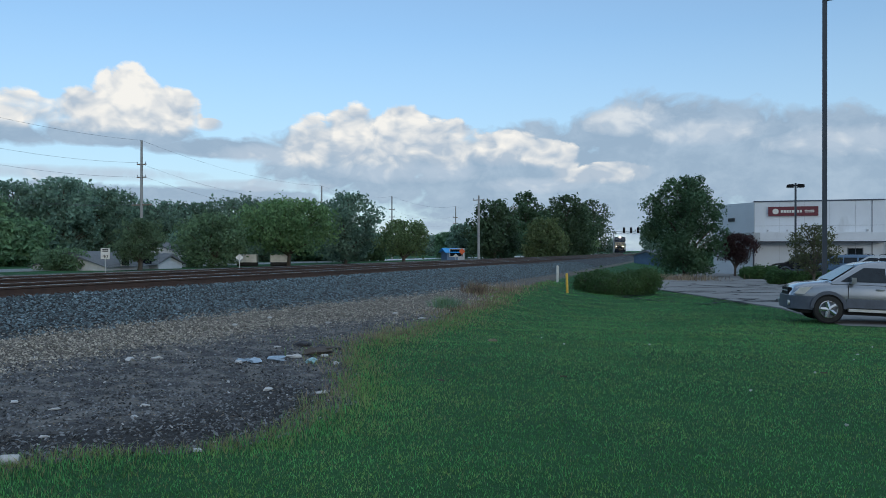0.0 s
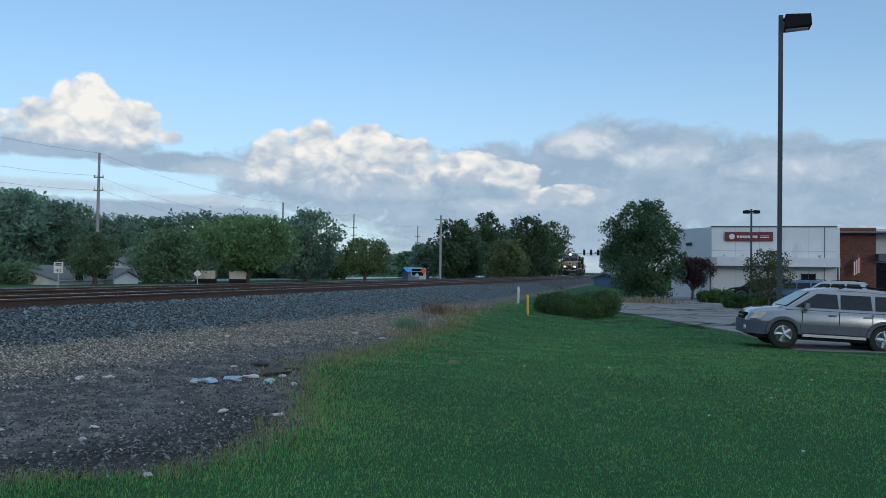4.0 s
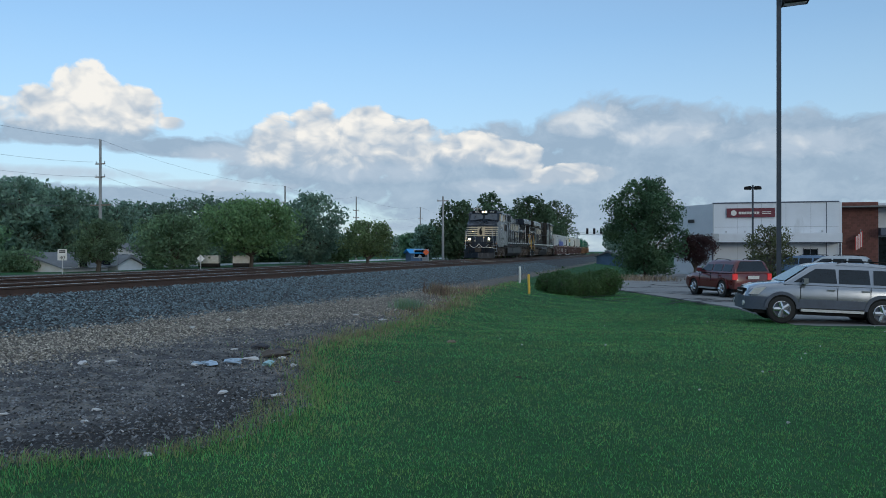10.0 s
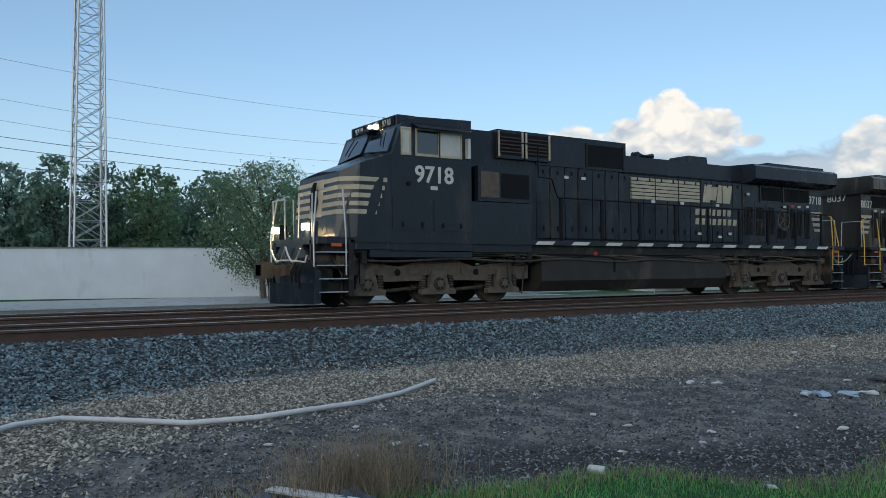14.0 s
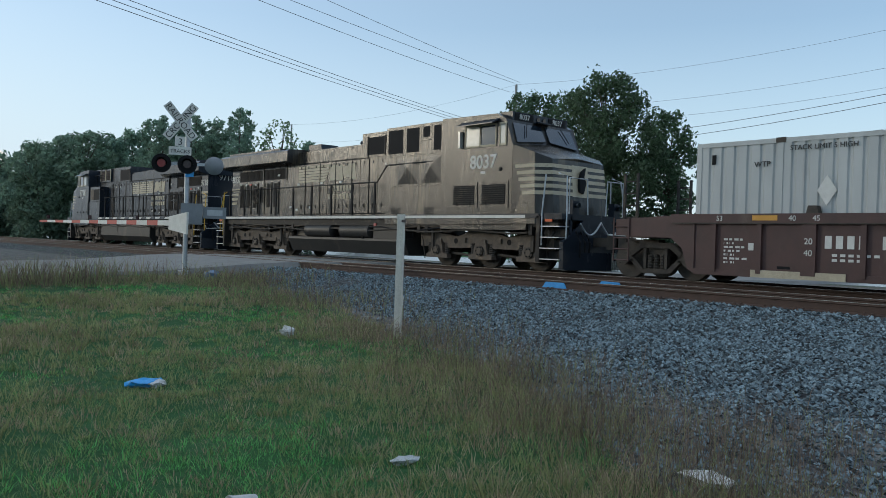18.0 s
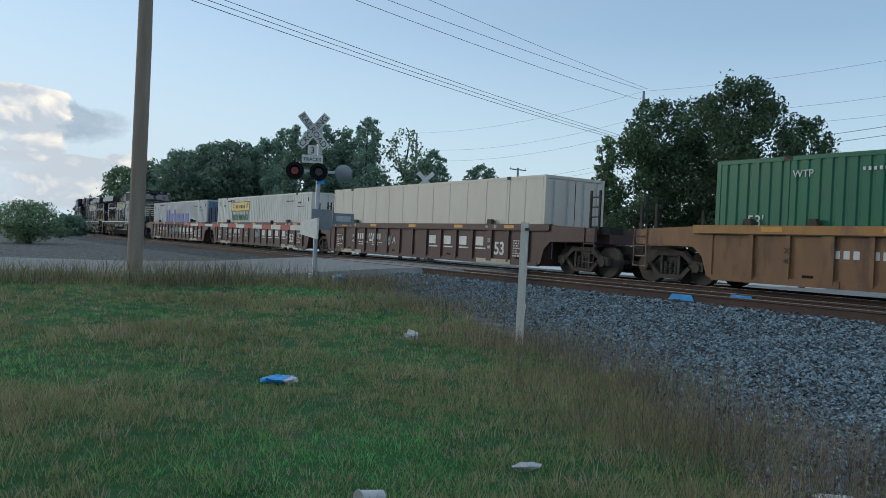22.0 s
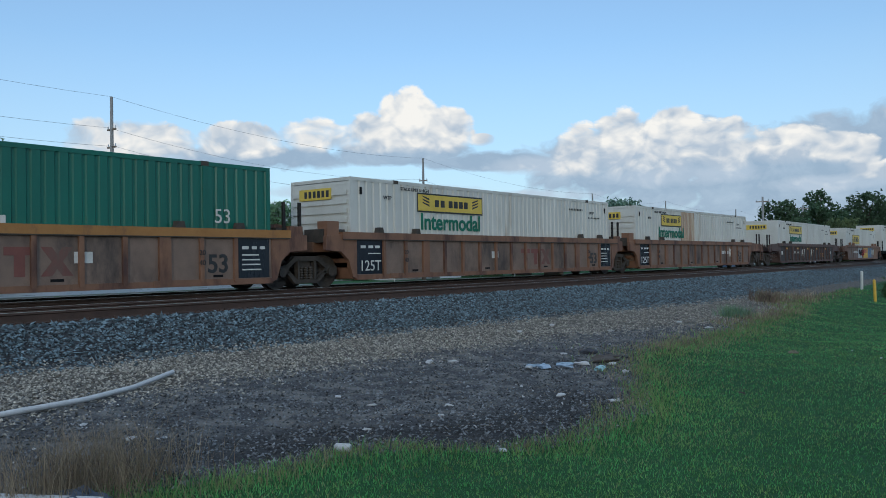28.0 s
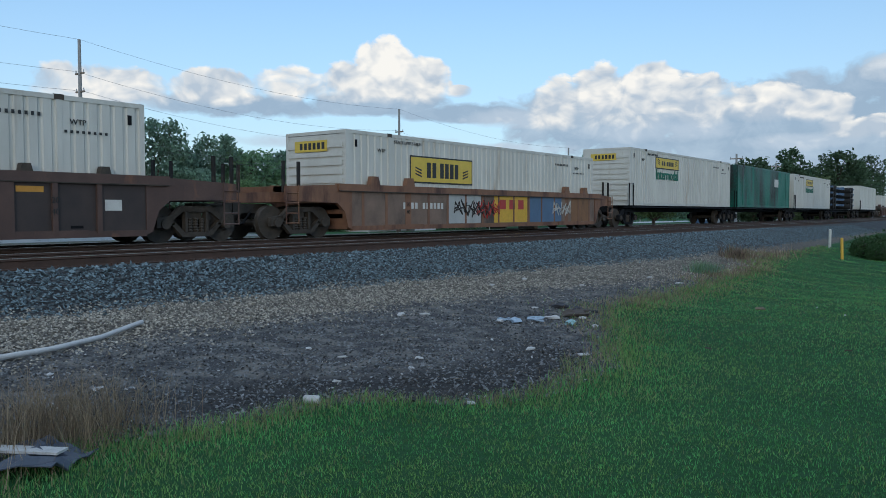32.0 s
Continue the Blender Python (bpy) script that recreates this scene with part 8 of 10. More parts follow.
def crossing_signal():
    mx, my = -9.35, -21.75
    z0 = 0.28
    th = thing("crossing_signal", "silver level crossing signal mast with crossbuck and red lights", "crossing signal", pose(mx, my, z0, 0, 0, 156))
    # local -y looks at the road and the watcher
    part_tube("mast", M_galv, th, [(0, 0, 0), (0, 0, 4.75)], 0.065, 12)
    part_tube("base", M_galv, th, [(0, 0, 0), (0, 0, 0.25)], 0.16, 12)
    for turn, word in ((45, "CROSSING"), (-45, "RAILROAD")):
        bl = new("crossbuck_blade")
        bl.parent = th
        bl.matrix_basis = Matrix.Translation((-0.2, -0.10 if turn > 0 else -0.13, 4.38)) @ pose(0, 0, 0, 0, turn * -1.14, 0)
        part_box("board", M_white, bl, -0.60, 0.60, -0.008, 0.008, -0.12, 0.12)
        lettering("word", word, 0.235, M_black_ink, bl, pose(0, -0.012, -0.08, 90, 0, 0), "black capitals")
    pl = part_box("tracks_plate", M_white, th, -0.50, 0.10, -0.10, -0.085, 3.45, 3.68, "white plate below the crossbuck")
    lettering("word", "TRACKS", 0.14, M_black_ink, pl, pose(-0.2, -0.105, 3.51, 90, 0, 0))
    p2 = part_box("count_plate", M_white, th, -0.34, -0.06, -0.10, -0.085, 3.70, 3.96)
    lettering("number", "3", 0.26, M_black_ink, p2, pose(-0.2, -0.105, 3.73, 90, 0, 0))
    part_box("light_bar", M_galv, th, -0.75, 0.75, -0.06, 0.0, 3.18, 3.26)
    for x, lens in ((-0.68, M_lens_red), (0.0, M_lens_off)):
        bm = bmesh.new()
        tube(bm, [(x, -0.12, 3.2), (x, -0.09, 3.2)], 0.26, 20)
        bg = part("backplate", bm, M_black, th, "round black backplate")
        bm = bmesh.new()
        tube(bm, [(x, -0.16, 3.2), (x, -0.12, 3.2)], 0.11, 16)
        part("lens", bm, lens, bg, "lit red lens" if lens is M_lens_red else "unlit dark lens")
        bm = bmesh.new()
        prism(bm, [(x + 0.17 * math.cos(a), 3.2 + 0.17 * math.sin(a)) for a in (k * math.pi / 8 for k in range(9))] + [(x + 0.15 * math.cos(a), 3.2 + 0.15 * math.sin(a)) for a in (k * math.pi / 8 for k in range(8, -1, -1))], "y", -0.36, -0.12)
        part("hood", bm, M_black, bg)
    bm = bmesh.new()
    tube(bm, [(0.72, -0.06, 3.2), (0.72, -0.10, 3.2), (0.72, -0.16, 3.2)], [0.26, 0.22, 0.08], 18)
    part("back_light", bm, M_dull_grey, th, "grey back of a signal light", smooth=True)
    part_box("blue_plate", M_tarp, th, -0.05, 0.18, -0.09, -0.075, 2.86, 3.08, "small blue notice plate")
    part_box("gate_mechanism", M_dull_grey, th, -0.14, 0.44, -0.25, 0.25, 1.54, 2.12, "grey steel gate mechanism box", bevel=0.03)
    part_box("side_box", M_dull_grey, th, 0.46, 1.08, -0.14, 0.12, 1.72, 2.04, bevel=0.02)
    part_box("side_box_rim", M_galv, th, 0.56, 0.98, -0.15, -0.14, 1.80, 1.96, bevel=0.004)
    # counterweight and gate arm, lowered across the road
    g = thing("crossing_gate_arm", "lowered red and white striped crossing gate arm", "gate arm", pose(mx, my, z0))
    d = Vector((0.18, -0.98, 0)).normalized()
    s = Vector((-d.y, d.x, 0))
    def seg(name, a, b, w0, w1, mat, z=1.56, label=""):
        bm = bmesh.new()
        v = []
        for q, w in ((a, w0), (b, w1)):
            for sx in (-0.03, 0.03):
                for zz in (-w, w):
                    p = d * q + s * sx
                    v.append(bm.verts.new((p.x + 0.35 * s.x, p.y + 0.35 * s.y, z + zz)))
        for f in ((0, 1, 3, 2), (4, 6, 7, 5), (0, 4, 5, 1), (2, 3, 7, 6), (0, 2, 6, 4), (1, 5, 7, 3)):
            bm.faces.new([v[i] for i in f])
        return part(name, bm, mat, g, label)
    seg("counterweight", -0.6, 0.25, 0.30, 0.18, M_white, label="white counterweight arm")
    for k in range(14):
        a = 0.25 + k * 0.54
        seg("stripe", a, a + 0.54, 0.075 - 0.003 * k, 0.075 - 0.003 * (k + 1), M_red_ink if k % 2 else M_white)
    for k in (3, 8, 13):
        p = d * (0.25 + k * 0.54) + s * 0.35
        part_tube("arm_lamp", M_lens_off, g, [(p.x, p.y, 1.64), (p.x, p.y, 1.76)], 0.05, 8)


crossing_signal()


def far_crossbuck():
    th = thing("crossbuck_sign", "white crossbuck sign beyond the tracks", "crossing sign", pose(-22.6, -37.6, 0.1, 0, 0, 150))
    part_tube("post", M_galv, th, [(0, 0, 0), (0, 0, 5.2)], 0.06, 8)
    for k, a in enumerate((45, -45)):
        bl = part_box("board", M_white, th, -0.6, 0.6, -0.08 - 0.02 * k, -0.065 - 0.02 * k, -0.11, 0.11)
        bl.matrix_basis = Matrix.Translation((0, 0, 4.9)) @ pose(0, 0, 0, 0, a, 0)


far_crossbuck()


# ---- the credit union building and its car park ----
bm = bmesh.new()
prism(bm, [(-3.4, 43), (1.9, 30.2), (3.0, 23.6), (12, 20.5), (70, 10), (90, 130), (-1, 120), (-4.4, 58)], "z", -0.66, -0.475)
lot = tagged(new("car_park", mesh_of(bm, "car_park")), "worn grey asphalt car park with sealed cracks", "car park", kind="structure")
lot.data.materials.append(M_lot)
rngL = np.random.default_rng(11)
for k in range(64):
    x, y = -2 + 10 * rngL.random(), 31 + 28 * rngL.random()
    a = rngL.choice([0.0, 3.1, 0.4, 1.5], p=[0.4, 0.35, 0.15, 0.1])
    bm = bmesh.new()
    pts = [(x, y, -0.472)]
    for q in range(6):
        a += rngL.normal() * 0.45
        pts.append((pts[-1][0] + 0.75 * math.cos(a), pts[-1][1] + 0.75 * math.sin(a), -0.472))
    for p, q in zip(pts, pts[1:]):
        n = Vector((p[1] - q[1], q[0] - p[0], 0)).normalized() * 0.085
        v = [bm.verts.new(Vector(w) + o) for w, o in ((p, n), (p, -n), (q, -n), (q, n))]
        bm.faces.new(v)
    part("crack_seal", bm, M_black, lot, "black tar crack seal")


def bank():
    th = thing("bank_building", "flat-roofed white commercial building with a brick bay and canopy", "building", pose(2.22, 70.1, -0.5))
    H = 5.95
    wall = part_box("wall_front", M_wallwhite, th, 0, 9.45, 0, 0.3, 0, H)
    for k in range(5):
        part_box("panel_joint", M_galv, wall, 1.85 * k + 0.02, 1.85 * k + 0.045, -0.012, -0.001, 0, H)
    part_box("panel_joint", M_galv, wall, 0, 9.45, -0.014, -0.001, 4.0, 4.03)
    sd = bmesh.new()
    v = [sd.verts.new(p) for p in ((0, 0, 0), (-3.2, 4.0, 0), (-3.2, 4.0, H), (0, 0, H), (0.3, 0.3, 0), (-2.9, 4.2, 0), (-2.9, 4.2, H), (0.3, 0.3, H))]
    for f in ((0, 1, 2, 3), (4, 7, 6, 5), (3, 2, 6, 7), (1, 5, 6, 2), (0, 3, 7, 4), (0, 4, 5, 1)):
        sd.faces.new([v[i] for i in f])
    part("wall_side", sd, M_wallwhite, th)
    ws = part_box("side_sign", M_black_ink, th, -0.4, 0.4, -0.02, 0.02, -0.14, 0.14, "small dark wall sign")
    ws.matrix_basis = Matrix.Translation((-1.75, 2.1, 4.6)) @ pose(0, 0, 0, 0, 0, -51)
    part_box("coping", M_clad, th, -0.05, 9.5, -0.05, 0.35, H, H + 0.10)
    part_box("wall_back", M_wallwhite, th, -3.0, 40, 14, 14.3, 0, H)
    part_box("roof", M_concrete, th, 0.3, 40, 0.35, 14, H - 0.4, H - 0.3)
    part_box("wall_return", M_wallwhite, th, 9.45, 9.75, 0.3, 2.2, 0, H)
    # dark strip laid on the wall as the shading at its corner
    part_box("corner_shade_strip", M_clad, wall, 8.55, 8.60, -0.03, -0.001, 0, H)
    bay = part_box("brick_bay", M_brick, th, 9.75, 12.6, 1.5, 2.4, 0, H + 0.05)
    nb = 0
    for r in range(28):
        for c in range(10):
            if nb < 280:
                bx = 9.77 + c * 0.283 + (0.14 if r % 2 else 0)
                if bx + 0.27 < 12.6:
                    BRICKS.append((th, bay, bx + 2.22, 70.1 + 1.485, r * 0.21 + 0.02 - 0.5))
                    nb += 1
    part_box("wall_right", M_wallwhite, th, 12.6, 40, 2.4, 2.7, 3.2, H)
    part_box("glazed_front", M_glass, th, 12.6, 40, 2.42, 2.62, 0.6, 3.2)
    part_box("brick_base", M_brick, th, 12.6, 40, 2.38, 2.6, 0, 0.6)
    for k in range(12):
        part_box("mullion", M_clad, th, 12.7 + k * 1.9, 12.8 + k * 1.9, 2.36, 2.44, 0.6, 3.2)
    part_box("entrance_canopy", M_clad, th, 12.6, 30, 0.6, 2.5, 3.3, 3.9)
    can = part_box("canopy", M_wallwhite, th, 0.4, 9.5, -1.4, -0.02, 2.75, 3.45, "white entrance canopy")
    part_box("canopy_soffit", M_clad, can, 0.45, 9.45, -1.35, -0.02, 2.69, 2.75)
    part_box("canopy_end", M_galv, can, -0.1, 0.4, -1.4, -0.02, 2.75, 3.45)
    for x in (-0.05, 9.55):
        part_tube("drain_pipe", M_clad, th, [(x, -0.12, 0), (x, -0.12, 3.0)], 0.06, 8)
        part_box("rain_head", M_clad, th, x - 0.15, x + 0.15, -0.25, -0.01, 3.0, 3.3)
    sg = part_box("sign_board", M_signred, th, 1.05, 4.75, -0.16, -0.02, 4.80, 5.55, "maroon sign board")
    bm = bmesh.new()
    tube(bm, [(1.6, -0.165, 5.17), (1.6, -0.18, 5.17)], 0.23, 20)
    part("round_mark", bm, M_white, sg)
    x = 1.98
    for w, h in ((0.17, 0.2), (0.17, 0.2), (0.17, 0.2), (0.13, 0.2), (0.24, 0.2), (0.06, 0.27), (0.15, 0.2), (0.17, 0.2)):
        part_box("name_block", M_white, sg, x, x + w, -0.175, -0.162, 5.06, 5.06 + h)
        x += w + 0.045
    for z in (5.2, 5.07):
        part_box("small_word_bar", M_white, sg, 3.75, 4.45, -0.172, -0.162, z, z + 0.06)
    dr = part_box("entrance_door", M_glass, th, 6.9, 7.9, -0.03, 0.05, 0, 2.2)
    for x in (6.85, 7.38, 7.9):
        part_box("door_frame", M_clad, dr, x, x + 0.06, -0.06, -0.03, 0, 2.25)
    for x in (0.95, 2.4, 8.2):
        part_box("wall_lamp", M_galv, th, x, x + 0.12, -0.16, -0.015, 3.55, 3.7)
    fl = thing("flag", "hanging striped flag on the brick bay", "flag", pose(13.6, 71.3, 2.4))
    part_tube("staff", M_galv, fl, [(0, 0.3, -0.4), (-0.2, -0.5, 0.9)], 0.025, 6)
    for k in range(7):
        pc = part_box("stripe", M_red_ink if k % 2 == 0 else M_white, fl, -0.6 + 0.08 * k, -0.5 + 0.08 * k, -0.42 + 0.02 * k, -0.40 + 0.02 * k, -0.8 + 0.05 * k, 0.25 + 0.08 * k)


BRICKS = []
bank()


def hedge(x, y, w, d, h, turn, label, n, seed, leaf=0.08):
    rng = np.random.default_rng(seed)
    th = thing("hedge", label, "hedge", pose(x, y, land_z(x, y) - 0.06 if x < -3.4 else -0.5, 0, 0, turn))
    k = max(3, int(w / (0.62 * h)))
    blobs = []
    for i in range(k):
        for j in range(max(1, int(d / h + 0.5))):
            blobs.append((-w / 2 + w * (i + 0.5) / k + 0.1 * rng.normal(), -d / 2 + d * (j + 0.5) / max(1, int(d / h + 0.5)), h * (0.22 + 0.36 * rng.random()), h * (0.40 + 0.14 * rng.random())))
    v, f = crown_arrays(rng, blobs, n, leaf)
    v[:, 2] = np.abs(v[:, 2])
    ob = new("foliage", from_arrays("foliage", v, f, [M_hedge]))
    ob.parent = th
    # stems, and bark-coloured balls added to fill the inside of the foliage
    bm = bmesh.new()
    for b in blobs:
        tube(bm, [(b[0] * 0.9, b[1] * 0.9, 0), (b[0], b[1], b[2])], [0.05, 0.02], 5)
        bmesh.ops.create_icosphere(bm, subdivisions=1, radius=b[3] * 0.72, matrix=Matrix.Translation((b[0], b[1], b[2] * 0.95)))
    part("stems_and_filler", bm, M_bark, th)


hedge(-4.7, 37.6, 3.5, 2.2, 1.2, 48, "low spreading dark green juniper hedge", 30000, 31, 0.045)
hedge(2.1, 60.5, 2.3, 1.2, 0.95, 0, "clipped dark green hedge in a planting bed", 5000, 32)
hedge(3.5, 52, 1.9, 1.4, 0.95, 0, "clipped dark green hedge in a planting bed", 5000, 33)
hedge(5.2, 52.6, 1.6, 1.2, 0.8, 0, "low clipped hedge in a planting bed", 4000, 34)


def lot_lamp(x, y, h, heads, r, label, k=1.0):
    th = thing("lamp_post", label, "lamp post", pose(x, y, -0.5))
    part_box("pole", M_lamp_paint, th, -r, r, -r, r, 0, h)
    part_tube("footing", M_concrete, th, [(0, 0, 0), (0, 0, 0.55)], 0.3, 14)
    for s in heads:
        part_box("arm", M_black, th, *sorted((0, s * 0.35)), -0.04, 0.04, h - 0.22, h - 0.12)
        bm = bmesh.new()
        prism(bm, [(s * 0.10, h - 0.30 * k), (s * 0.55 * k, h - 0.27 * k), (s * 0.53 * k, h - 0.10), (s * 0.13, h - 0.06)], "y", -0.2 * k, 0.2 * k)
        hd = part("lamp_head", bm, M_black, th, "black box lamp head", bevel=0.03)
        part_box("lens", M_galv, hd, *sorted((s * 0.16, s * 0.5 * k)), -0.15, 0.15, h - 0.31 * k, h - 0.29 * k)


lot_lamp(3.3, 31.0, 11.4, (1,), 0.075, "tall square black car park lamp post", 1.8)
lot_lamp(4.4, 58, 6.5, (-1, 1), 0.06, "black twin-headed car park lamp post")


# ---- vehicles ----
def car_wheels(th, half_track, axles, r, wheel_name="wheel"):
    for y in axles:
        for s in (-1, 1):
            w = new(wheel_name)
            w.parent = th
            w.location = (s * half_track, y, r)
            bm = bmesh.new()
            tube(bm, [(-0.11, 0, 0), (-0.10, 0, 0), (0.10, 0, 0), (0.11, 0, 0)], [r - 0.04, r, r, r - 0.04], 24)
            part("tyre", bm, M_tyre, w, smooth=True)
            bm = bmesh.new()
            tube(bm, [(s * 0.10, 0, 0), (s * 0.118, 0, 0)], r * 0.62, 20)
            rim = part("rim", bm, M_clad, w)
            for k in range(5):
                a = k * 2 * math.pi / 5
                bm = bmesh.new()
                tube(bm, [(s * 0.13, 0, 0), (s * 0.128, r * 0.58 * math.cos(a), r * 0.58 * math.sin(a))], [0.075, 0.055], 6)
                part("spoke", bm, M_silver, w, "bright alloy spoke")
            bm = bmesh.new()
            for q in range(20):
                a, b = 2 * math.pi * q / 20, 2 * math.pi * (q + 1) / 20
                tube(bm, [(s * 0.124, r * 0.61 * math.cos(a), r * 0.61 * math.sin(a)), (s * 0.124, r * 0.61 * math.cos(b), r * 0.61 * math.sin(b))], 0.018, 4)
            part("rim_lip", bm, M_silver, w)


def sport_utility(m, paint, clad, label, name="parked_suv", L=4.57, Wd=1.86, H=1.72, boxy=False, lit_tail=False):
    """Nose towards +y, z from the ground."""
    th = thing(name, label, "car", m)
    hw = Wd / 2
    f, b = L / 2, -L / 2
    # stations along the length: y, half width share, height of the shoulder
    if boxy:
        low = [(b, 0.95, 1.02), (b + 0.1, 1.0, 1.08), (f - 1.35, 1.0, 1.06), (f - 0.9, 1.0, 1.03), (f - 0.2, 0.98, 0.98), (f - 0.05, 0.95, 0.9), (f, 0.9, 0.72)]
        cab = [(b + 0.03, 1.10), (b + 0.15, H - 0.03), (b + 0.4, H), (f - 2.1, H), (f - 1.85, H - 0.06), (f - 1.25, 1.08)]
    else:
        low = [(b, 0.86, 0.95), (b + 0.12, 0.95, 1.08), (b + 0.7, 1.0, 1.12), (f - 1.2, 1.0, 1.12), (f - 0.85, 0.99, 1.10), (f - 0.35, 0.93, 1.03), (f - 0.12, 0.85, 0.95), (f, 0.74, 0.74)]
        cab = [(b + 0.04, 1.12), (b + 0.22, H - 0.22), (b + 0.45, H - 0.06), (b + 1.2, H), (f - 2.4, H), (f - 1.9, H - 0.05), (f - 1.72, H - 0.11), (f - 0.98, 1.12)]

    def loft(rings):
        bm = bmesh.new()
        rv = [[bm.verts.new(p) for p in r] for r in rings]
        n = len(rv[0])
        for p, q in zip(rv, rv[1:]):
            for i in range(n):
                bm.faces.new((p[i], p[(i + 1) % n], q[(i + 1) % n], q[i]))
        bm.faces.new(rv[0][::-1])
        bm.faces.new(rv[-1])
        bmesh.ops.recalc_face_normals(bm, faces=bm.faces)
        return bm

    def shell_ring(y, w, top):
        w *= hw
        half = [(0.90 * w, 0.38), (0.99 * w, 0.50), (w, 0.70), (0.985 * w, top - 0.16), (0.94 * w, top - 0.05), (0.72 * w, top + 0.01)]
        return [(x, y, z) for x, z in half] + [(-x, y, z) for x, z in half[::-1]]
    body = part("body", loft([shell_ring(*q) for q in low]), paint, th, bevel=0.02, smooth=True)
    side_top = H - 0.12

    def wide(z):
        return hw * (0.955 - 0.19 * (z - 1.08) / (side_top - 1.08))

    def cabin_ring(y, top):
        z1 = max(1.10, min(top - 0.02, side_top))
        return [(wide(1.05), y, 1.05), (wide(z1), y, z1), (wide(z1) - 0.12, y, max(top, z1 + 0.01)), (-wide(z1) + 0.12, y, max(top, z1 + 0.01)), (-wide(z1), y, z1), (-wide(1.05), y, 1.05)]
    cb = part("cabin", loft([cabin_ring(*q) for q in cab]), paint, th, bevel=0.02, smooth=True)
    # glass, laid just proud of the cabin
    def pane(pts, nm="window"):
        bm = bmesh.new()
        a = [bm.verts.new(p) for p in pts]
        c = Vector(np.mean(np.array(pts), 0))
        inner = [bm.verts.new(Vector(p) * 0.98 + (c * 0.02) - Vector((math.copysign(0.03, p[0]) if nm == "window" else 0, 0, 0.0))) for p in pts]
        bm.faces.new(a)
        k = len(a)
        for i in range(k):
            bm.faces.new((a[i], a[(i + 1) % k], inner[(i + 1) % k], inner[i]))
        part(nm, bm, M_glass, cb, "dark tinted glass")
    zt = H - 0.19

    def wx(z):
        return wide(z) + 0.012
    spans = [(f - 1.22, f - 1.80, f - 2.36), (f - 2.41, f - 2.41, f - 3.22), (f - 3.30, f - 3.30, b + 0.22)] if not boxy else [(f - 1.50, f - 1.85, f - 2.4), (f - 2.48, f - 2.48, f - 3.2), (f - 3.28, f - 3.28, b + 0.25)]
    for s in (-1, 1):
        for y0, y1, y2 in spans:
            pane([(s * wx(1.14), y0, 1.14), (s * wx(1.14), y2 + (0.05 if y2 < b + 0.5 else 0), 1.14), (s * wx(zt), y2 + (0.30 if (y2 < b + 0.5 and not boxy) else 0.02), zt), (s * wx(zt), y1 - 0.02, zt)])
        part_box("side_moulding", clad, th, *sorted((s * (hw - 0.04), s * (hw + 0.02))), b + 1.36, f - 1.38, 0.44, 0.68, bevel=0.01)
        part_box("running_board", M_galv, th, *sorted((s * (hw - 0.08), s * (hw + 0.06))), b + 1.40, f - 1.42, 0.34, 0.41, bevel=0.015)
        for y in (f - 0.93, b + 0.92):
            bm = bmesh.new()
            outer = [(y + 0.47 * math.cos(a), 0.40 + 0.47 * math.sin(a)) for a in (math.pi * k / 12 for k in range(13))]
            inner = [(y + 0.38 * math.cos(a), 0.40 + 0.38 * math.sin(a)) for a in (math.pi * k / 12 for k in range(12, -1, -1))]
            prism(bm, outer + inner, "x", *sorted((s * (hw - 0.02), s * (hw + 0.035))))
            part("wheel_arch", bm, clad, th, "grey wheel arch cladding")
            bm = bmesh.new()
            tube(bm, [(s * (hw - 0.25), y, 0.38), (s * (hw + 0.004), y, 0.38)], 0.40, 20)
            part("wheel_well", bm, M_black, th)
        for y in (f - 2.3, f - 3.2):
            part_box("door_handle", paint, th, *sorted((s * hw, s * (hw + 0.03))), y, y + 0.2, 0.93, 0.97, bevel=0.008)
        for y in (f - 1.42, f - 2.38, b + 1.22):
            part_box("door_seam", M_black, th, *sorted((s * (hw - 0.01), s * (hw + 0.003))), y, y + 0.012, 0.45, 1.06)
        bm = bmesh.new()
        box(bm, *sorted((s * (hw - 0.05), s * (hw + 0.18))), f - 1.56, f - 1.44, 1.10, 1.26)
        part("door_mirror", bm, paint, th, bevel=0.03)
        part_tube("roof_rail", M_black, th, [(s * hw * 0.74, f - 2.4, H - 0.02), (s * hw * 0.74, f - 2.6, H + 0.05), (s * hw * 0.74, b + 0.8, H + 0.04), (s * hw * 0.74, b + 0.6, H - 0.03)], 0.02, 6)
        bm = bmesh.new()
        prism(bm, [(f - 0.52, 0.97), (f - 0.20, 0.93), (f - 0.06, 0.76), (f - 0.32, 0.76)], "x", *sorted((s * (hw - 0.50), s * (hw * 0.935))))
        part("headlight", bm, M_galv, th, "clear headlight")
        part_box("tail_light", M_tail if lit_tail else M_red_ink, th, *sorted((s * (hw - 0.18), s * (hw + 0.01))), b - 0.012, b + 0.08, 0.78, 1.05, "red tail light")
    (ya, za), (yb, zb) = cab[-1], cab[-2]
    def slope(p, q, t, out):
        return p[0] + (q[0] - p[0]) * t + out, p[1] + (q[1] - p[1]) * t + 0.015
    for nm, p, q, out in (("windscreen", cab[-1], cab[-2], 0.02), ("rear_window", cab[0], cab[1], -0.02)):
        (y0, z0), (y1, z1) = slope(p, q, 0.06, out), slope(p, q, 0.94, out)
        pane([(-wide(z0) + 0.08, y0, z0), (wide(z0) - 0.08, y0, z0), (wide(z1) - 0.14, y1, z1), (-wide(z1) + 0.14, y1, z1)], nm)
    bm = bmesh.new()
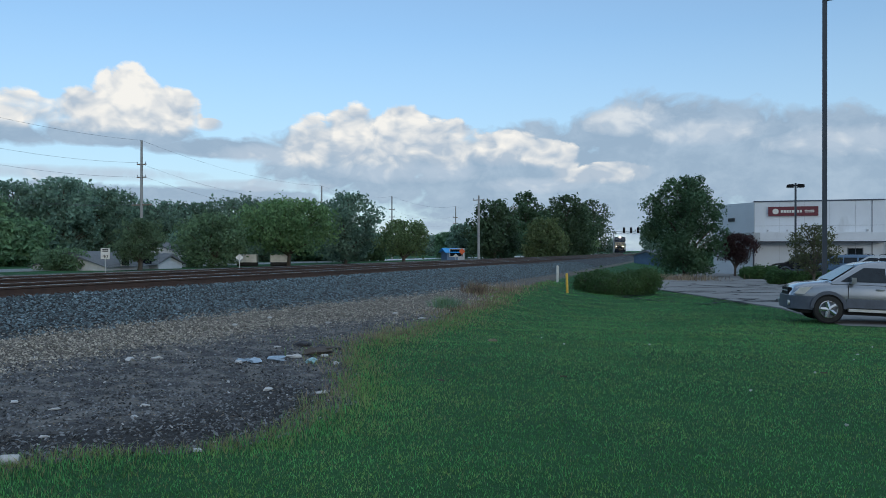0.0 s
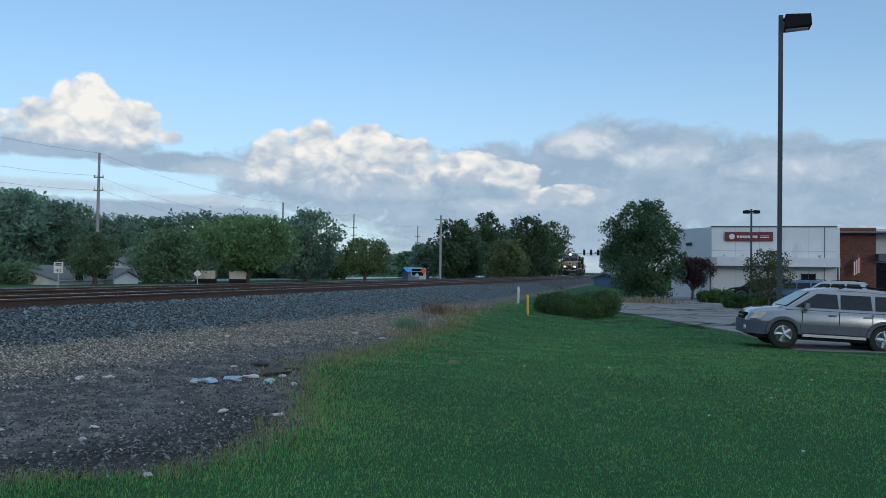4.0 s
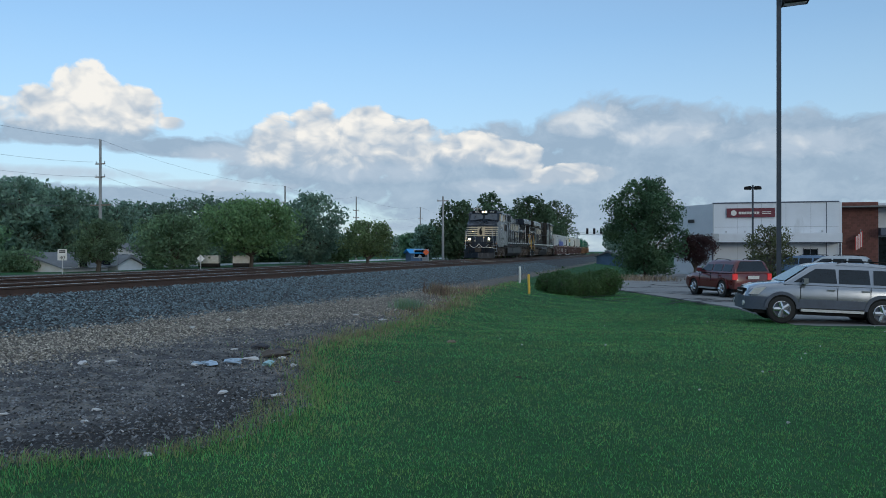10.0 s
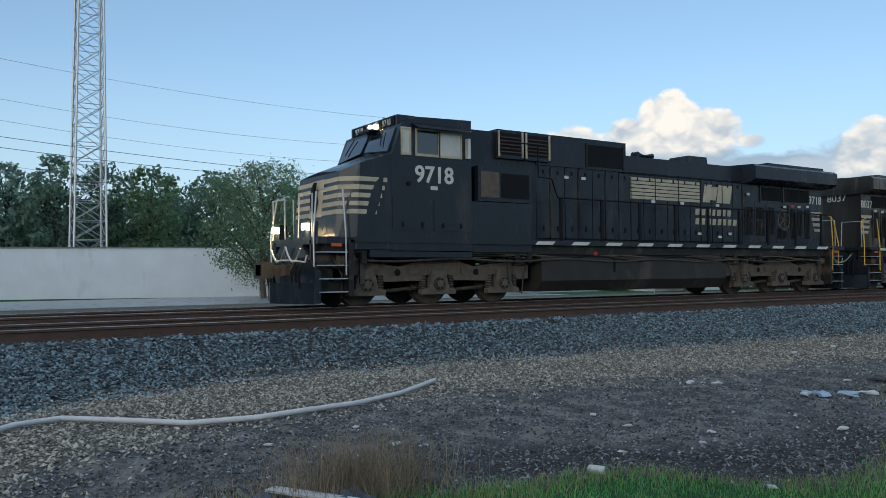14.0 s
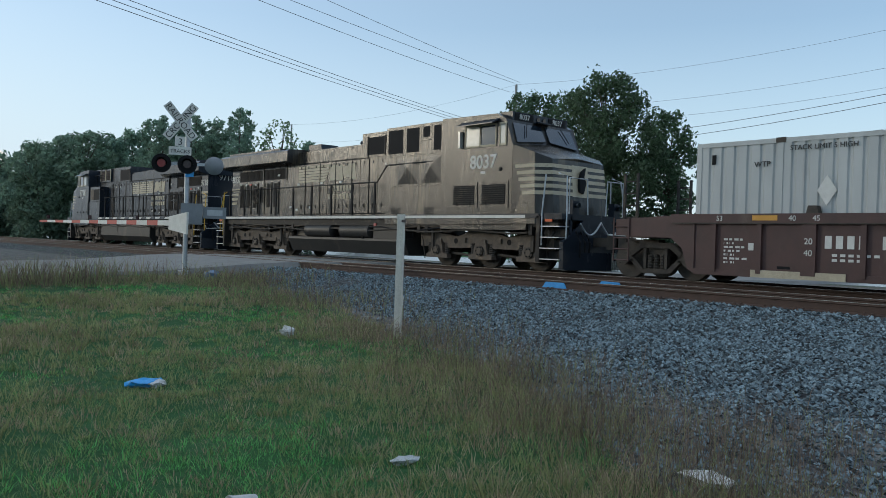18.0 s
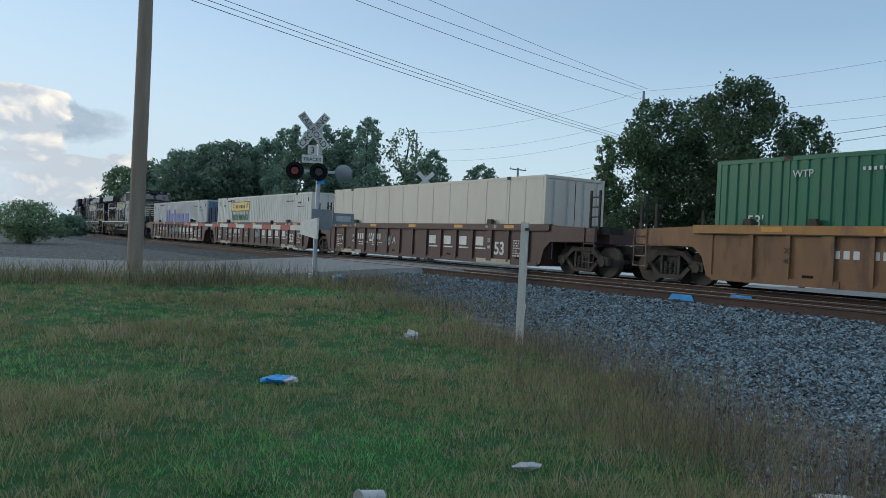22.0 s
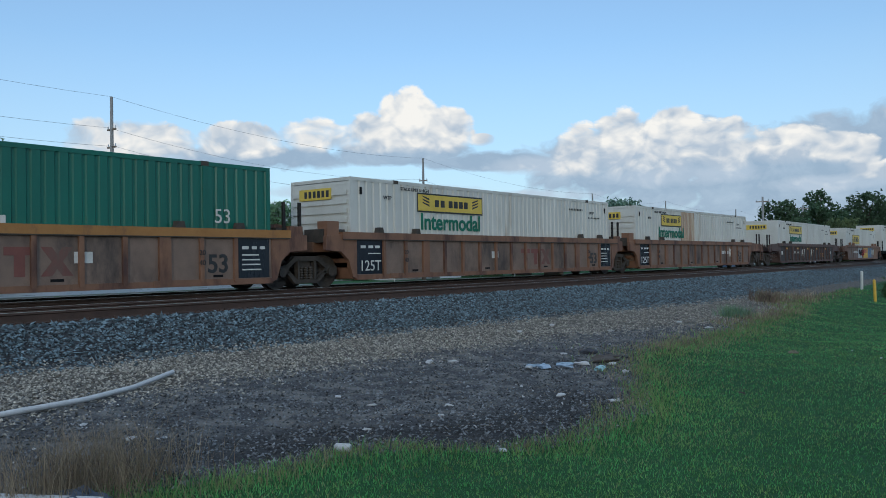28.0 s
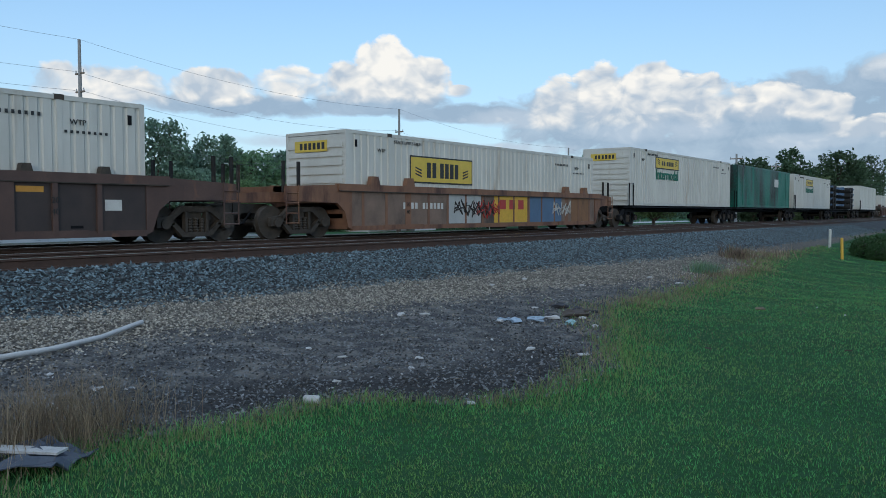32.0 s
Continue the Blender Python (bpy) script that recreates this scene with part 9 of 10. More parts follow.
    prism(bm, [(-hw * 0.99, f - 0.55), (hw * 0.99, f - 0.55), (hw * 0.97, f - 0.25), (hw * 0.80, f + 0.02), (hw * 0.45, f + 0.08), (-hw * 0.45, f + 0.08), (-hw * 0.80, f + 0.02), (-hw * 0.97, f - 0.25)], "z", 0.34, 0.70)
    part("front_bumper", bm, clad, th, bevel=0.05, smooth=True)
    for q in (-1, 1):
        part_tube("fog_light", M_galv, th, [(q * hw * 0.72, f + 0.0, 0.50), (q * hw * 0.72, f + 0.07, 0.50)], 0.07, 12)
    part_box("rear_bumper", clad, th, -hw, hw, b - 0.08, b + 0.1, 0.40, 0.66, bevel=0.04)
    gr = part_box("grille", M_black, th, -0.40, 0.40, f - 0.10, f + 0.02, 0.72, 0.90, bevel=0.02)
    part_box("grille_bar", M_galv, gr, -0.36, 0.36, f + 0.02, f + 0.035, 0.80, 0.83)
    part_box("number_plate", M_white, th, -0.26, 0.26, b - 0.095, b - 0.082, 0.82, 0.96)
    part_box("underbody", M_black, th, -hw + 0.1, hw - 0.1, b + 0.2, f - 0.2, 0.24, 0.45)
    car_wheels(th, hw - 0.10, (f - 0.93, b + 0.92), 0.37)
    return th


sport_utility(pose(3.83, 25.2, -0.495, 2.0, 0, 97), M_suv, M_clad, "silver and grey sport utility car parked at the kerb", L=4.45)
sport_utility(pose(7.6, 60.0, -0.475, 0, 0, 70), M_ctr_blue, M_clad, "blue car parked in a far row")
sport_utility(pose(9.2, 57.0, -0.475, 0, 0, 70), M_galv, M_clad, "pale grey car parked in a far row")
sport_utility(pose(5.4, 63.0, -0.475, 0, 0, 90), M_black, M_clad, "black car parked behind a small tree")
RED_CAR = sport_utility(pose(6, 36, -0.475), M_redcar, M_redcar, "dark red boxy sport utility car driving off", "moving_suv", 4.25, 1.78, 1.62, True, True)

# ---- ties under the near track and the far one ----
tie_bm = bmesh.new()
box(tie_bm, -1.3, 1.3, -0.11, 0.11, -0.20, -0.01)
tie_me = mesh_of(tie_bm, "tie")
tie_me.materials.append(M_tie)
for tr, y0, n in ((track_1, -34, 150), (track_2, -30, 120)):
    for k in range(n):
        ob = new("tie", tie_me)
        ob.parent = tr
        ob.matrix_basis = pose(0.03 * math.sin(k * 7.1) + float(bend(y0 + k * 0.54)), y0 + k * 0.54, RAIL_Z - 0.185 + 0.012 * math.sin(k * 3.3), 0, 0, 1.5 * math.sin(k * 5.7))
plate_bm = bmesh.new()
box(plate_bm, -0.17, 0.17, -0.09, 0.09, 0, 0.022)
for x in (-0.13, 0.13):
    for y in (-0.06, 0.06):
        box(plate_bm, x - 0.018, x + 0.018, y - 0.018, y + 0.018, 0.022, 0.055)
plate_me = mesh_of(plate_bm, "tie_plate")
plate_me.materials.append(M_rail)
for k in range(110):
    ob = new("tie_plate", plate_me)
    ob.parent = track_1
    ob.matrix_basis = pose(0.7535, -30 + k * 0.54, RAIL_Z - 0.196)
for tr in (track_1, track_2):
    v, f = [], []
    base = [(-1.3, -0.11, -0.2), (1.3, -0.11, -0.2), (1.3, 0.11, -0.2), (-1.3, 0.11, -0.2), (-1.3, -0.11, -0.01), (1.3, -0.11, -0.01), (1.3, 0.11, -0.01), (-1.3, 0.11, -0.01)]
    ys = [47 + 0.54 * k for k in range(330)] + [-34.6 - 0.54 * k for k in range(130)]
    for i, y in enumerate(ys):
        v += [(a + float(bend(y)), b + y, c + RAIL_Z - 0.185) for a, b, c in base]
        f += [[8 * i + j for j in q] for q in ((4, 5, 6, 7), (0, 1, 5, 4), (1, 2, 6, 5), (2, 3, 7, 6), (3, 0, 4, 7))]
    ob = new("far_ties", from_arrays("far_ties", v, f, [M_tie]))
    ob.parent = tr
    tagged(ob, "row of far wooden ties", kind="stuff")
for y, x in ((-11.6, 0.765), (-11.25, -0.72)):
    bm = bmesh.new()
    prism(bm, [(y - 0.36, RAIL_Z - 0.165), (y + 0.33, RAIL_Z - 0.17), (y + 0.25, RAIL_Z - 0.03), (y - 0.24, RAIL_Z - 0.02)], "x", x + 0.004, x + 0.024)
    part("paint_mark", bm, M_tarp, track_1, "bright blue spray paint on the rail")


# ---- stones, grass and weeds ----
def scatter(rng, n, x0, x1, y0, y1, power, near=3.0):
    """Points whose density falls with distance from where one stands."""
    out = np.zeros((0, 2))
    while len(out) < n:
        p = np.stack([x0 + (x1 - x0) * rng.random(n * 3), y0 + (y1 - y0) * rng.random(n * 3)], 1)
        r = np.hypot(p[:, 0], p[:, 1])
        keep = rng.random(len(p)) < (near / np.maximum(r, near)) ** power
        out = np.concatenate([out, p[keep]])
    return out[:n]


OCT = np.array([(1, 0, 0), (0, 1, 0), (-1, 0, 0), (0, -1, 0), (0, 0, 0.8), (0, 0, -0.6)], float)
OCT_F = np.array([(0, 1, 4), (1, 2, 4), (2, 3, 4), (3, 0, 4), (1, 0, 5), (2, 1, 5), (3, 2, 5), (0, 3, 5)])


def stones(name, pts, size, mat, label, seed, sink=0.25):
    rng = np.random.default_rng(seed)
    n = len(pts)
    s = size * (0.55 + 0.9 * rng.random(n))
    a = rng.random(n) * 6.28
    ca, sa = np.cos(a), np.sin(a)
    v = OCT[None] * (0.65 + 0.7 * rng.random((n, 6, 1))) * np.stack([np.ones(n), 0.6 + 0.4 * rng.random(n), 0.5 + 0.5 * rng.random(n)], 1)[:, None, :]
    tilt = rng.normal(size=(n, 1)) * 0.5
    v = np.stack([v[..., 0] * ca[:, None] - v[..., 1] * sa[:, None], v[..., 0] * sa[:, None] + v[..., 1] * ca[:, None], v[..., 2] + tilt * v[..., 0]], -1)
    z = land(pts[:, 0], pts[:, 1])
    c = np.concatenate([pts, (z + s * sink)[:, None]], 1)
    v = v * s[:, None, None] + c[:, None, :]
    f = OCT_F[None] + 6 * np.arange(n)[:, None, None]
    ob = new(name, from_arrays(name, v.reshape(-1, 3), f.reshape(-1, 3), [mat]))
    return tagged(ob, label, "gravel", kind="stuff")


def blades(name, pts, height, width, mats, label, seed, lean=0.45, pick=None, category="grass", z=None, outward=None):
    """Thin bent blades, two faces each."""
    rng = np.random.default_rng(seed)
    n = len(pts)
    r = np.hypot(pts[:, 0], pts[:, 1])
    h = height * (0.5 + 0.8 * rng.random(n))
    w = width * np.maximum(1.0, r / 7.0) * (0.7 + 0.6 * rng.random(n))
    a, b = rng.random(n) * 6.28, rng.random(n) * 6.28
    side = np.stack([np.cos(a), np.sin(a), np.zeros(n)], 1) * w[:, None]
    off = np.stack([np.cos(b), np.sin(b), np.zeros(n)], 1) * (h * lean * rng.random(n))[:, None]
    if outward is not None:
        off = np.concatenate([outward, np.zeros((n, 1))], 1) * (h * lean * (0.35 + 0.65 * rng.random(n)))[:, None]
    z = land(pts[:, 0], pts[:, 1]) if z is None else z
    base = np.concatenate([pts, (z - 0.01)[:, None]], 1)
    up = np.array([0, 0, 1.0])
    mid = base + off * 0.35 + up * (h * 0.6)[:, None]
    tip = base + off + up * h[:, None]
    v = np.stack([base - side, base + side, mid + side * 0.6, mid - side * 0.6, tip], 1).reshape(-1, 3)
    i = 5 * np.arange(n)[:, None]
    f = np.concatenate([i + np.array([[0, 1, 2]]), i + np.array([[0, 2, 3]]), i + np.array([[3, 2, 4]])], 1).reshape(-1, 3)
    mi = None if pick is None else np.repeat(pick, 3)
    ob = new(name, from_arrays(name, v, f, mats, mi))
    return tagged(ob, label, category, kind="stuff")


def value_noise(p, cell, seed):
    """Smooth random patches of about one cell, -1 to 1."""
    grid = np.random.default_rng(seed).random((256, 256)) * 2 - 1
    q = p / cell
    i = np.floor(q).astype(int)
    f = q - i
    f = f * f * (3 - 2 * f)
    g = lambda a, b: grid[(i[:, 0] + a) % 256, (i[:, 1] + b) % 256]
    return (g(0, 0) * (1 - f[:, 0]) + g(1, 0) * f[:, 0]) * (1 - f[:, 1]) + (g(0, 1) * (1 - f[:, 0]) + g(1, 1) * f[:, 0]) * f[:, 1]


rngG = np.random.default_rng(77)
p = scatter(rngG, 330000, -12.3, -6.4, -28, 70, 1.05, 8)
tx = toe_x(p[:, 1])
p = p[(p[:, 0] < tx + 0.25 * rngG.normal(size=len(p)))][:92000]
stones("ballast_stones", p, 0.025, M_stone, "grey-blue crushed stone ballast beside the rails", 1)
p = np.stack([-13.0 + 0.75 * rngG.random(5000), -25 + 75 * rngG.random(5000)], 1)
stones("ballast_shoulder_stones", p, 0.04, M_stone, "grey crushed stone along the tie ends", 2)
p = np.stack([-19.7 + 6.2 * rngG.random(9000), -25 + 65 * rngG.random(9000)], 1)
stones("crib_stones", p, 0.05, M_stone_brown, "rust-stained stones between the ties", 3, 0.0)
p = scatter(rngG, 230000, -11.5, -3.2, -10, 32, 1.0, 6)
band = (p[:, 0] > toe_x(p[:, 1]) - 0.2) & (p[:, 0] < toe_x(p[:, 1]) + 3.0 + 0.5 * rngG.normal(size=len(p))) & (p[:, 0] < edge_x(p[:, 1]))
south = p[:, 1] < 0.5
stones("weedy_gravel", p[band & south][:9000], 0.024, M_stone, "grey-brown gravel among dead weeds", 14)
stones("grit_stones", p[band & ~south][:30000], 0.019, M_grit, "pale tan and grey loose gravel", 4)
rest = (~band) & (p[:, 0] > toe_x(p[:, 1])) & (p[:, 0] < edge_x(p[:, 1]) + 0.1)
stones("dirt_chips", p[rest][:22000], 0.0155, M_chip, "grey and brown chips in bare dirt", 5)
chip = p[rest][22000:23400]
stones("pale_chips", chip[:170], 0.015, M_paper, "small pale fragments and bits of paper in the dirt", 15)
# flat straw and bark scraps on the dirt
p = scatter(rngG, 130000, -10.5, -3.2, -6, 32, 1.0, 6)
p = p[(p[:, 0] > toe_x(p[:, 1]) + 1.4) & (p[:, 0] < edge_x(p[:, 1]) + 0.1)][:42000]
blades("bark_scraps", p[36000:], 0.012, 0.018, [M_blade_dry, M_chip], "flat bark scraps lying on dirt", 16, 6.0, (rngG.random(len(p[36000:])) < 0.7).astype(int))
p = p[:36000]
blades("straw_scraps", p, 0.016, 0.0060, [M_blade_dry, M_chip], "thin dry straw lying on dirt", 6, 9.0, (rngG.random(len(p)) < 0.55).astype(int))
# the lawn
p = scatter(rngG, 640000, -9, 9, 1.5, 40, 1.45, 4)
ang = np.degrees(np.arctan2(-p[:, 0], p[:, 1]))
p = p[(p[:, 0] > edge_x(p[:, 1]) + 0.12 * rngG.normal(size=len(p))) & (ang > -16) & (ang < 72)]
lot_side = (p[:, 1] > 23) & (p[:, 0] > 1.9 + (30 - p[:, 1]) * 0.16)
p = p[~lot_side & ~((p[:, 1] > 41) & (p[:, 0] > -4))][:225000]
near_edge = np.exp(-np.abs(p[:, 0] - edge_x(p[:, 1])) / 0.35)
fleck = rngG.random(len(p))
mott = 2.2 * value_noise(p, 0.22, 3) + 2.0 * value_noise(p, 1.3, 4) + 1.1 * rngG.normal(size=len(p))
pick = np.where(fleck < 0.05 + 0.30 * near_edge + np.where(p[:, 1] > 9, 0.38, 0.12) * np.exp(-np.abs(p[:, 0] - edge_x(p[:, 1])) / 1.5), 1, np.where(mott > 0.9, 2, 0))
blades("lawn", p, 0.030 * (1 + 2.6 * near_edge), 0.0034, [M_blade, M_blade_olive, M_blade_pale], "mown green lawn with paler flecks", 7, 0.95, pick)
# ragged straw-coloured border between dirt and lawn
q = np.stack([np.zeros(9000), 1.5 + 30 * rngG.random(9000) ** 1.3], 1)
q[:, 0] = edge_x(q[:, 1]) + np.where((q[:, 1] > 3) & (q[:, 1] < 9), 0.11, 0.34) * rngG.normal(size=9000) + 0.35 * value_noise(q, 0.9, 8)
blades("border_grass", q, 0.055 + 0.05 * rngG.random(9000), 0.0028, [M_blade_olive, M_blade_dry, M_blade_pale], "ragged straw-coloured grass along the dirt", 17, 1.1, rngG.choice(3, 9000, p=[0.4, 0.35, 0.25]))
# rougher grass towards the crossing, in tufts
c = scatter(rngG, 60000, -12, 5, -26, 2.2, 1.2, 4)
ang = np.degrees(np.arctan2(-c[:, 0], c[:, 1]))
c = c[(c[:, 0] > edge_x(c[:, 1]) + 0.25 * rngG.normal(size=len(c))) & (ang > 70) | (c[:, 0] > edge_x(c[:, 1])) & (ang < -170)]
c = c[c[:, 1] > -22.3 - 0.1 * (c[:, 0] + 9)][:15000]
patch = np.sin(c[:, 0] * 1.1 + 2 * np.sin(c[:, 1] * 0.7)) + np.sin(c[:, 1] * 1.3 + c[:, 0] * 0.5) + 0.7 * rngG.normal(size=len(c))
near_edge = np.exp(-np.abs(c[:, 0] - edge_x(c[:, 1])) / 0.9)
tone = np.where(rngG.random(len(c)) < 0.20 + 0.35 * near_edge + 0.10 * (patch > 0.9), 2, np.where(patch > 0.1, 1, np.where(patch < -1.3, 3, 0)))
tall = (0.06 + 0.05 * np.clip(patch, 0, 2) + 0.05 * near_edge) * (0.6 + 0.9 * rngG.random(len(c)) ** 2)
per = 14
o = rngG.normal(size=(len(c), per, 2))
p = (c[:, None, :] + 0.045 * o).reshape(-1, 2)
o = (o / (np.linalg.norm(o, axis=2, keepdims=True) + 1e-6)).reshape(-1, 2)
blades("rough_grass", p, np.repeat(tall, per), 0.0036, [M_blade_lush, M_blade_olive, M_blade_dry, M_blade], "long rough grass in tufts, green and straw-coloured", 8, 1.0, np.repeat(tone, per), outward=o)

def weeds(name, cx, cy, rx, ry, n, h, seed, label, mats=None, share=0.3):
    rng = np.random.default_rng(seed)
    p = np.stack([cx + rx * rng.normal(size=n) * 0.6, cy + ry * rng.normal(size=n) * 0.6], 1)
    blades(name, p, h, 0.0022, mats or ([M_blade_olive, M_blade_brown] if name == "brown_weeds" else [M_blade_dry, M_blade_brown]), label, seed, 0.95, (rng.random(n) < share).astype(int), "weeds")


weeds("dry_weeds", -5.2, 2.6, 0.35, 0.55, 1500, 0.40, 21, "clump of dry straw-coloured weeds", share=0.12)
weeds("dry_weeds", -4.9, 1.0, 0.6, 1.0, 1000, 0.28, 22, "clump of dry straw-coloured weeds", share=0.15)
weeds("brown_weeds", -7.4, -9.2, 1.2, 1.4, 1300, 0.34, 23, "brown dead weeds around a post", share=0.7)
weeds("brown_weeds", -6.4, -6.6, 1.0, 1.3, 1500, 0.36, 24, "brown dead weeds beside the ballast", share=0.6)
weeds("brown_weeds", -5.2, -4.2, 0.8, 1.0, 1700, 0.36, 25, "tangled brown weeds beside the ballast", share=0.7)
weeds("brown_weeds", -4.4, -2.4, 0.6, 0.9, 1200, 0.3, 26, "tangled brown weeds on the bank", share=0.7)
weeds("brown_weeds", -8.8, -14.5, 1.4, 2.4, 1100, 0.32, 27, "brown weeds along the ballast foot", share=0.6)
weeds("brown_weeds", -9.8, -19.3, 1.4, 1.8, 1100, 0.38, 28, "brown weeds by the crossing signal", share=0.6)
weeds("brown_weeds", -5.6, -3.0, 1.1, 0.7, 900, 0.30, 37, "tangled dead brown stalks on the bank", share=0.85)
weeds("brown_weeds", -6.2, -4.8, 0.9, 1.0, 500, 0.26, 38, "tangled dead brown stalks beside the gravel", share=0.85)
weeds("brown_weeds", -4.0, -1.2, 0.6, 0.8, 900, 0.30, 39, "thin dead stalks at the lawn's edge", share=0.8)
weeds("tall_weeds", -5.6, -20.6, 2.4, 1.0, 1500, 0.62, 29, "tall brown seeding weeds by the road", [M_blade_olive, M_blade_brown], 0.55)
weeds("tall_weeds", -1.6, -21.2, 2.2, 1.0, 1100, 0.5, 30, "tall brown seeding weeds by the road", [M_blade_olive, M_blade_brown], 0.5)
weeds("dry_weeds", -6.9, 22.5, 0.4, 3.0, 700, 0.15, 31, "pale dry grass along the lawn's edge", share=0.3)
weeds("dry_weeds", -8.0, 30, 0.7, 3.0, 520, 0.24, 32, "pale dry grass near the marker posts", share=0.3)
weeds("brown_weeds", -8.4, 27.5, 0.35, 0.7, 420, 0.42, 33, "reddish brown seeding weed clump", share=0.9)
weeds("green_weeds", -7.4, 21.5, 0.3, 0.5, 500, 0.3, 34, "dark green weed clump", [M_leaf_mid, M_leaf_dark])
weeds("dry_weeds", -5.6, 13.2, 0.4, 1.6, 600, 0.12, 35, "thin dry grass at the dirt's edge", share=0.3)
weeds("dry_weeds", -3.0, 57, 2.5, 2.0, 900, 0.4, 36, "pale dry grass behind the car park", share=0.2)


# ---- loose things ----
PILE = (-6.05, 10.95)
M_pale_plastic = material("pale_blue_plastic", (0.24, 0.32, 0.42), (0.36, 0.45, 0.55), 6, 0.35)
M_rubbish = material("dark_rubbish", (0.012, 0.014, 0.022), (0.05, 0.05, 0.06), 7, 0.6)
M_teal = material("pale_teal_plastic", (0.20, 0.36, 0.38), (0.30, 0.48, 0.50), 6, 0.35)


def scrap(name, x, y, size, mat, label, seed, flat=0.35, category="litter", group="litter on the dirt", z=0.0):
    rng = np.random.default_rng(seed)
    bm = bmesh.new()
    bmesh.ops.create_icosphere(bm, subdivisions=2, radius=1)
    for v in bm.verts:
        k = 0.55 + 0.65 * noise.noise(v.co * 1.9 + Vector((seed, 0, 0))) + 0.75 * noise.noise(v.co * 4.3 + Vector((0, seed, 0)))
        v.co = Vector((v.co.x * (1 + 0.7 * rng.random()), v.co.y * (0.55 + 0.3 * rng.random()), v.co.z * flat * (0.6 + 0.8 * rng.random()))) * (0.55 + k * 0.7)
    me = mesh_of(bm, name)
    me.materials.append(mat)
    lo = min(v.co.z for v in me.vertices)
    ob = new(name, me)
    ob.matrix_basis = pose(x, y, land_z(x, y) + z - lo * size * 0.8, 0, 0, seed * 47 % 360) @ Matrix.Diagonal((size, size, size, 1))
    return tagged(ob, label, category, group)


WHITE_SCRAPS = ((-7.1, 8.9, 0.09), (-7.2, 8.5, 0.11), (-5.9, 9.0, 0.10), (-5.6, 9.9, 0.12), (-3.95, 7.6, 0.08), (-8.9, 14.6, 0.10), (-8.6, 12.9, 0.10), (-7.6, 14.7, 0.09), (-5.9, 6.0, 0.06), (-6.4, 3.6, 0.07), (-6.5, 6.1, 0.07),
                (-5.2, 6.4, 0.06), (-4.6, 7.6, 0.07), (-5.3, 7.9, 0.06), (-4.9, 5.9, 0.05), (-5.1, 5.1, 0.05), (-6.9, 2.6, 0.06), (-7.2, 3.6, 0.06), (-3.75, 5.25, 0.06), (-6.3, 10.6, 0.07), (-5.3, 10.2, 0.10), (-4.8, 9.6, 0.09), (-7.6, 18.2, 0.09), (-6.6, 17.4, 0.1))
for k, (x, y, s) in enumerate(WHITE_SCRAPS):
    scrap("paper_scrap", x, y, 0.62 * s, M_paper, "crumpled white paper scrap on the dirt", k + 1)
for k, (x, y, s) in enumerate(((-5.75, 9.15, 0.12), (-5.6, 9.45, 0.11), (-6.0, 9.3, 0.08))):
    scrap("plastic_bottle", x, y, s, M_pale_plastic, "crushed pale blue plastic bottle on the dirt", k + 41)
for k, (dx, dy) in enumerate(((0, 0), (0.25, 0.1), (-0.2, 0.12), (0.5, 0.22))):
    scrap("rubbish_bag", PILE[0] + dx, PILE[1] + dy, 0.11 - 0.02 * k, M_rubbish if k != 2 else M_stone_brown, "dark crumpled rubbish heap at the edge of the dirt", 70 + k, 0.45)
scrap("plastic_bottle", -5.1, 9.5, 0.09, M_teal, "crushed pale teal plastic wrapper on the dirt", 75)
scrap("leaf_litter", -5.5, 10.4, 0.2, M_stone_brown, "dark heap of rotten leaves at the lawn's edge", 51, 0.3)
scrap("paper_scrap", -3.8, 13.6, 0.13, M_blade_dry, "dead brown leaf lying on the lawn", 52, 0.2)
scrap("plastic_bag", -3.14, -8.35, 0.12, M_tarp, "blue and white plastic bag in the grass", 61, 0.4)
scrap("plastic_bag", -3.24, -8.3, 0.10, M_paper, "white corner of a plastic bag in the grass", 62, 0.4)
scrap("plastic_sheet", -4.75, -2.95, 0.16, M_paper, "crumpled clear plastic sheet on the bank", 63, 0.25)
scrap("paper_scrap", -6.1, -10.6, 0.08, M_paper, "white paper cup lying in the weeds", 64, 0.9)
scrap("paper_scrap", -3.53, -4.6, 0.08, M_galv, "grey scrap in the long grass", 65, 0.4)
scrap("plastic_bag", -9.2, -19.8, 0.2, M_ctr_blue, "small dark bundle below the signal", 67, 0.9)
p = scatter(rngG, 120, -3.2, 6, 4, 24, 0.6, 6)
for k, (x, y) in enumerate(p[:26]):
    scrap("dandelion_clock" if k % 3 else "fallen_leaf", float(x), float(y), 0.014 if k % 3 else 0.035, M_paper if k % 3 else M_rail, "white seed head in the lawn" if k % 3 else "brown fallen leaf on the lawn", 100 + k, 0.8 if k % 3 else 0.2, "seed head" if k % 3 else "leaf", "flecks in the lawn", 0.05)


def drink_can(x, y, turn):
    th = thing("drink_can", "white drink can lying at the lawn's edge", "can", pose(x, y, land_z(x, y) + 0.045, 0, 0, turn))
    bm = bmesh.new()
    tube(bm, [(-0.065, 0, 0), (-0.055, 0, 0), (0.055, 0, 0), (0.065, 0, 0)], [0.026, 0.034, 0.034, 0.026], 16)
    part("body", bm, M_paper, th, smooth=True)
    bm = bmesh.new()
    tube(bm, [(0.065, 0, 0), (0.068, 0, 0)], 0.025, 14)
    part("lid", bm, M_galv, th, "silver can lid")


drink_can(-4.64, 4.36, 25)


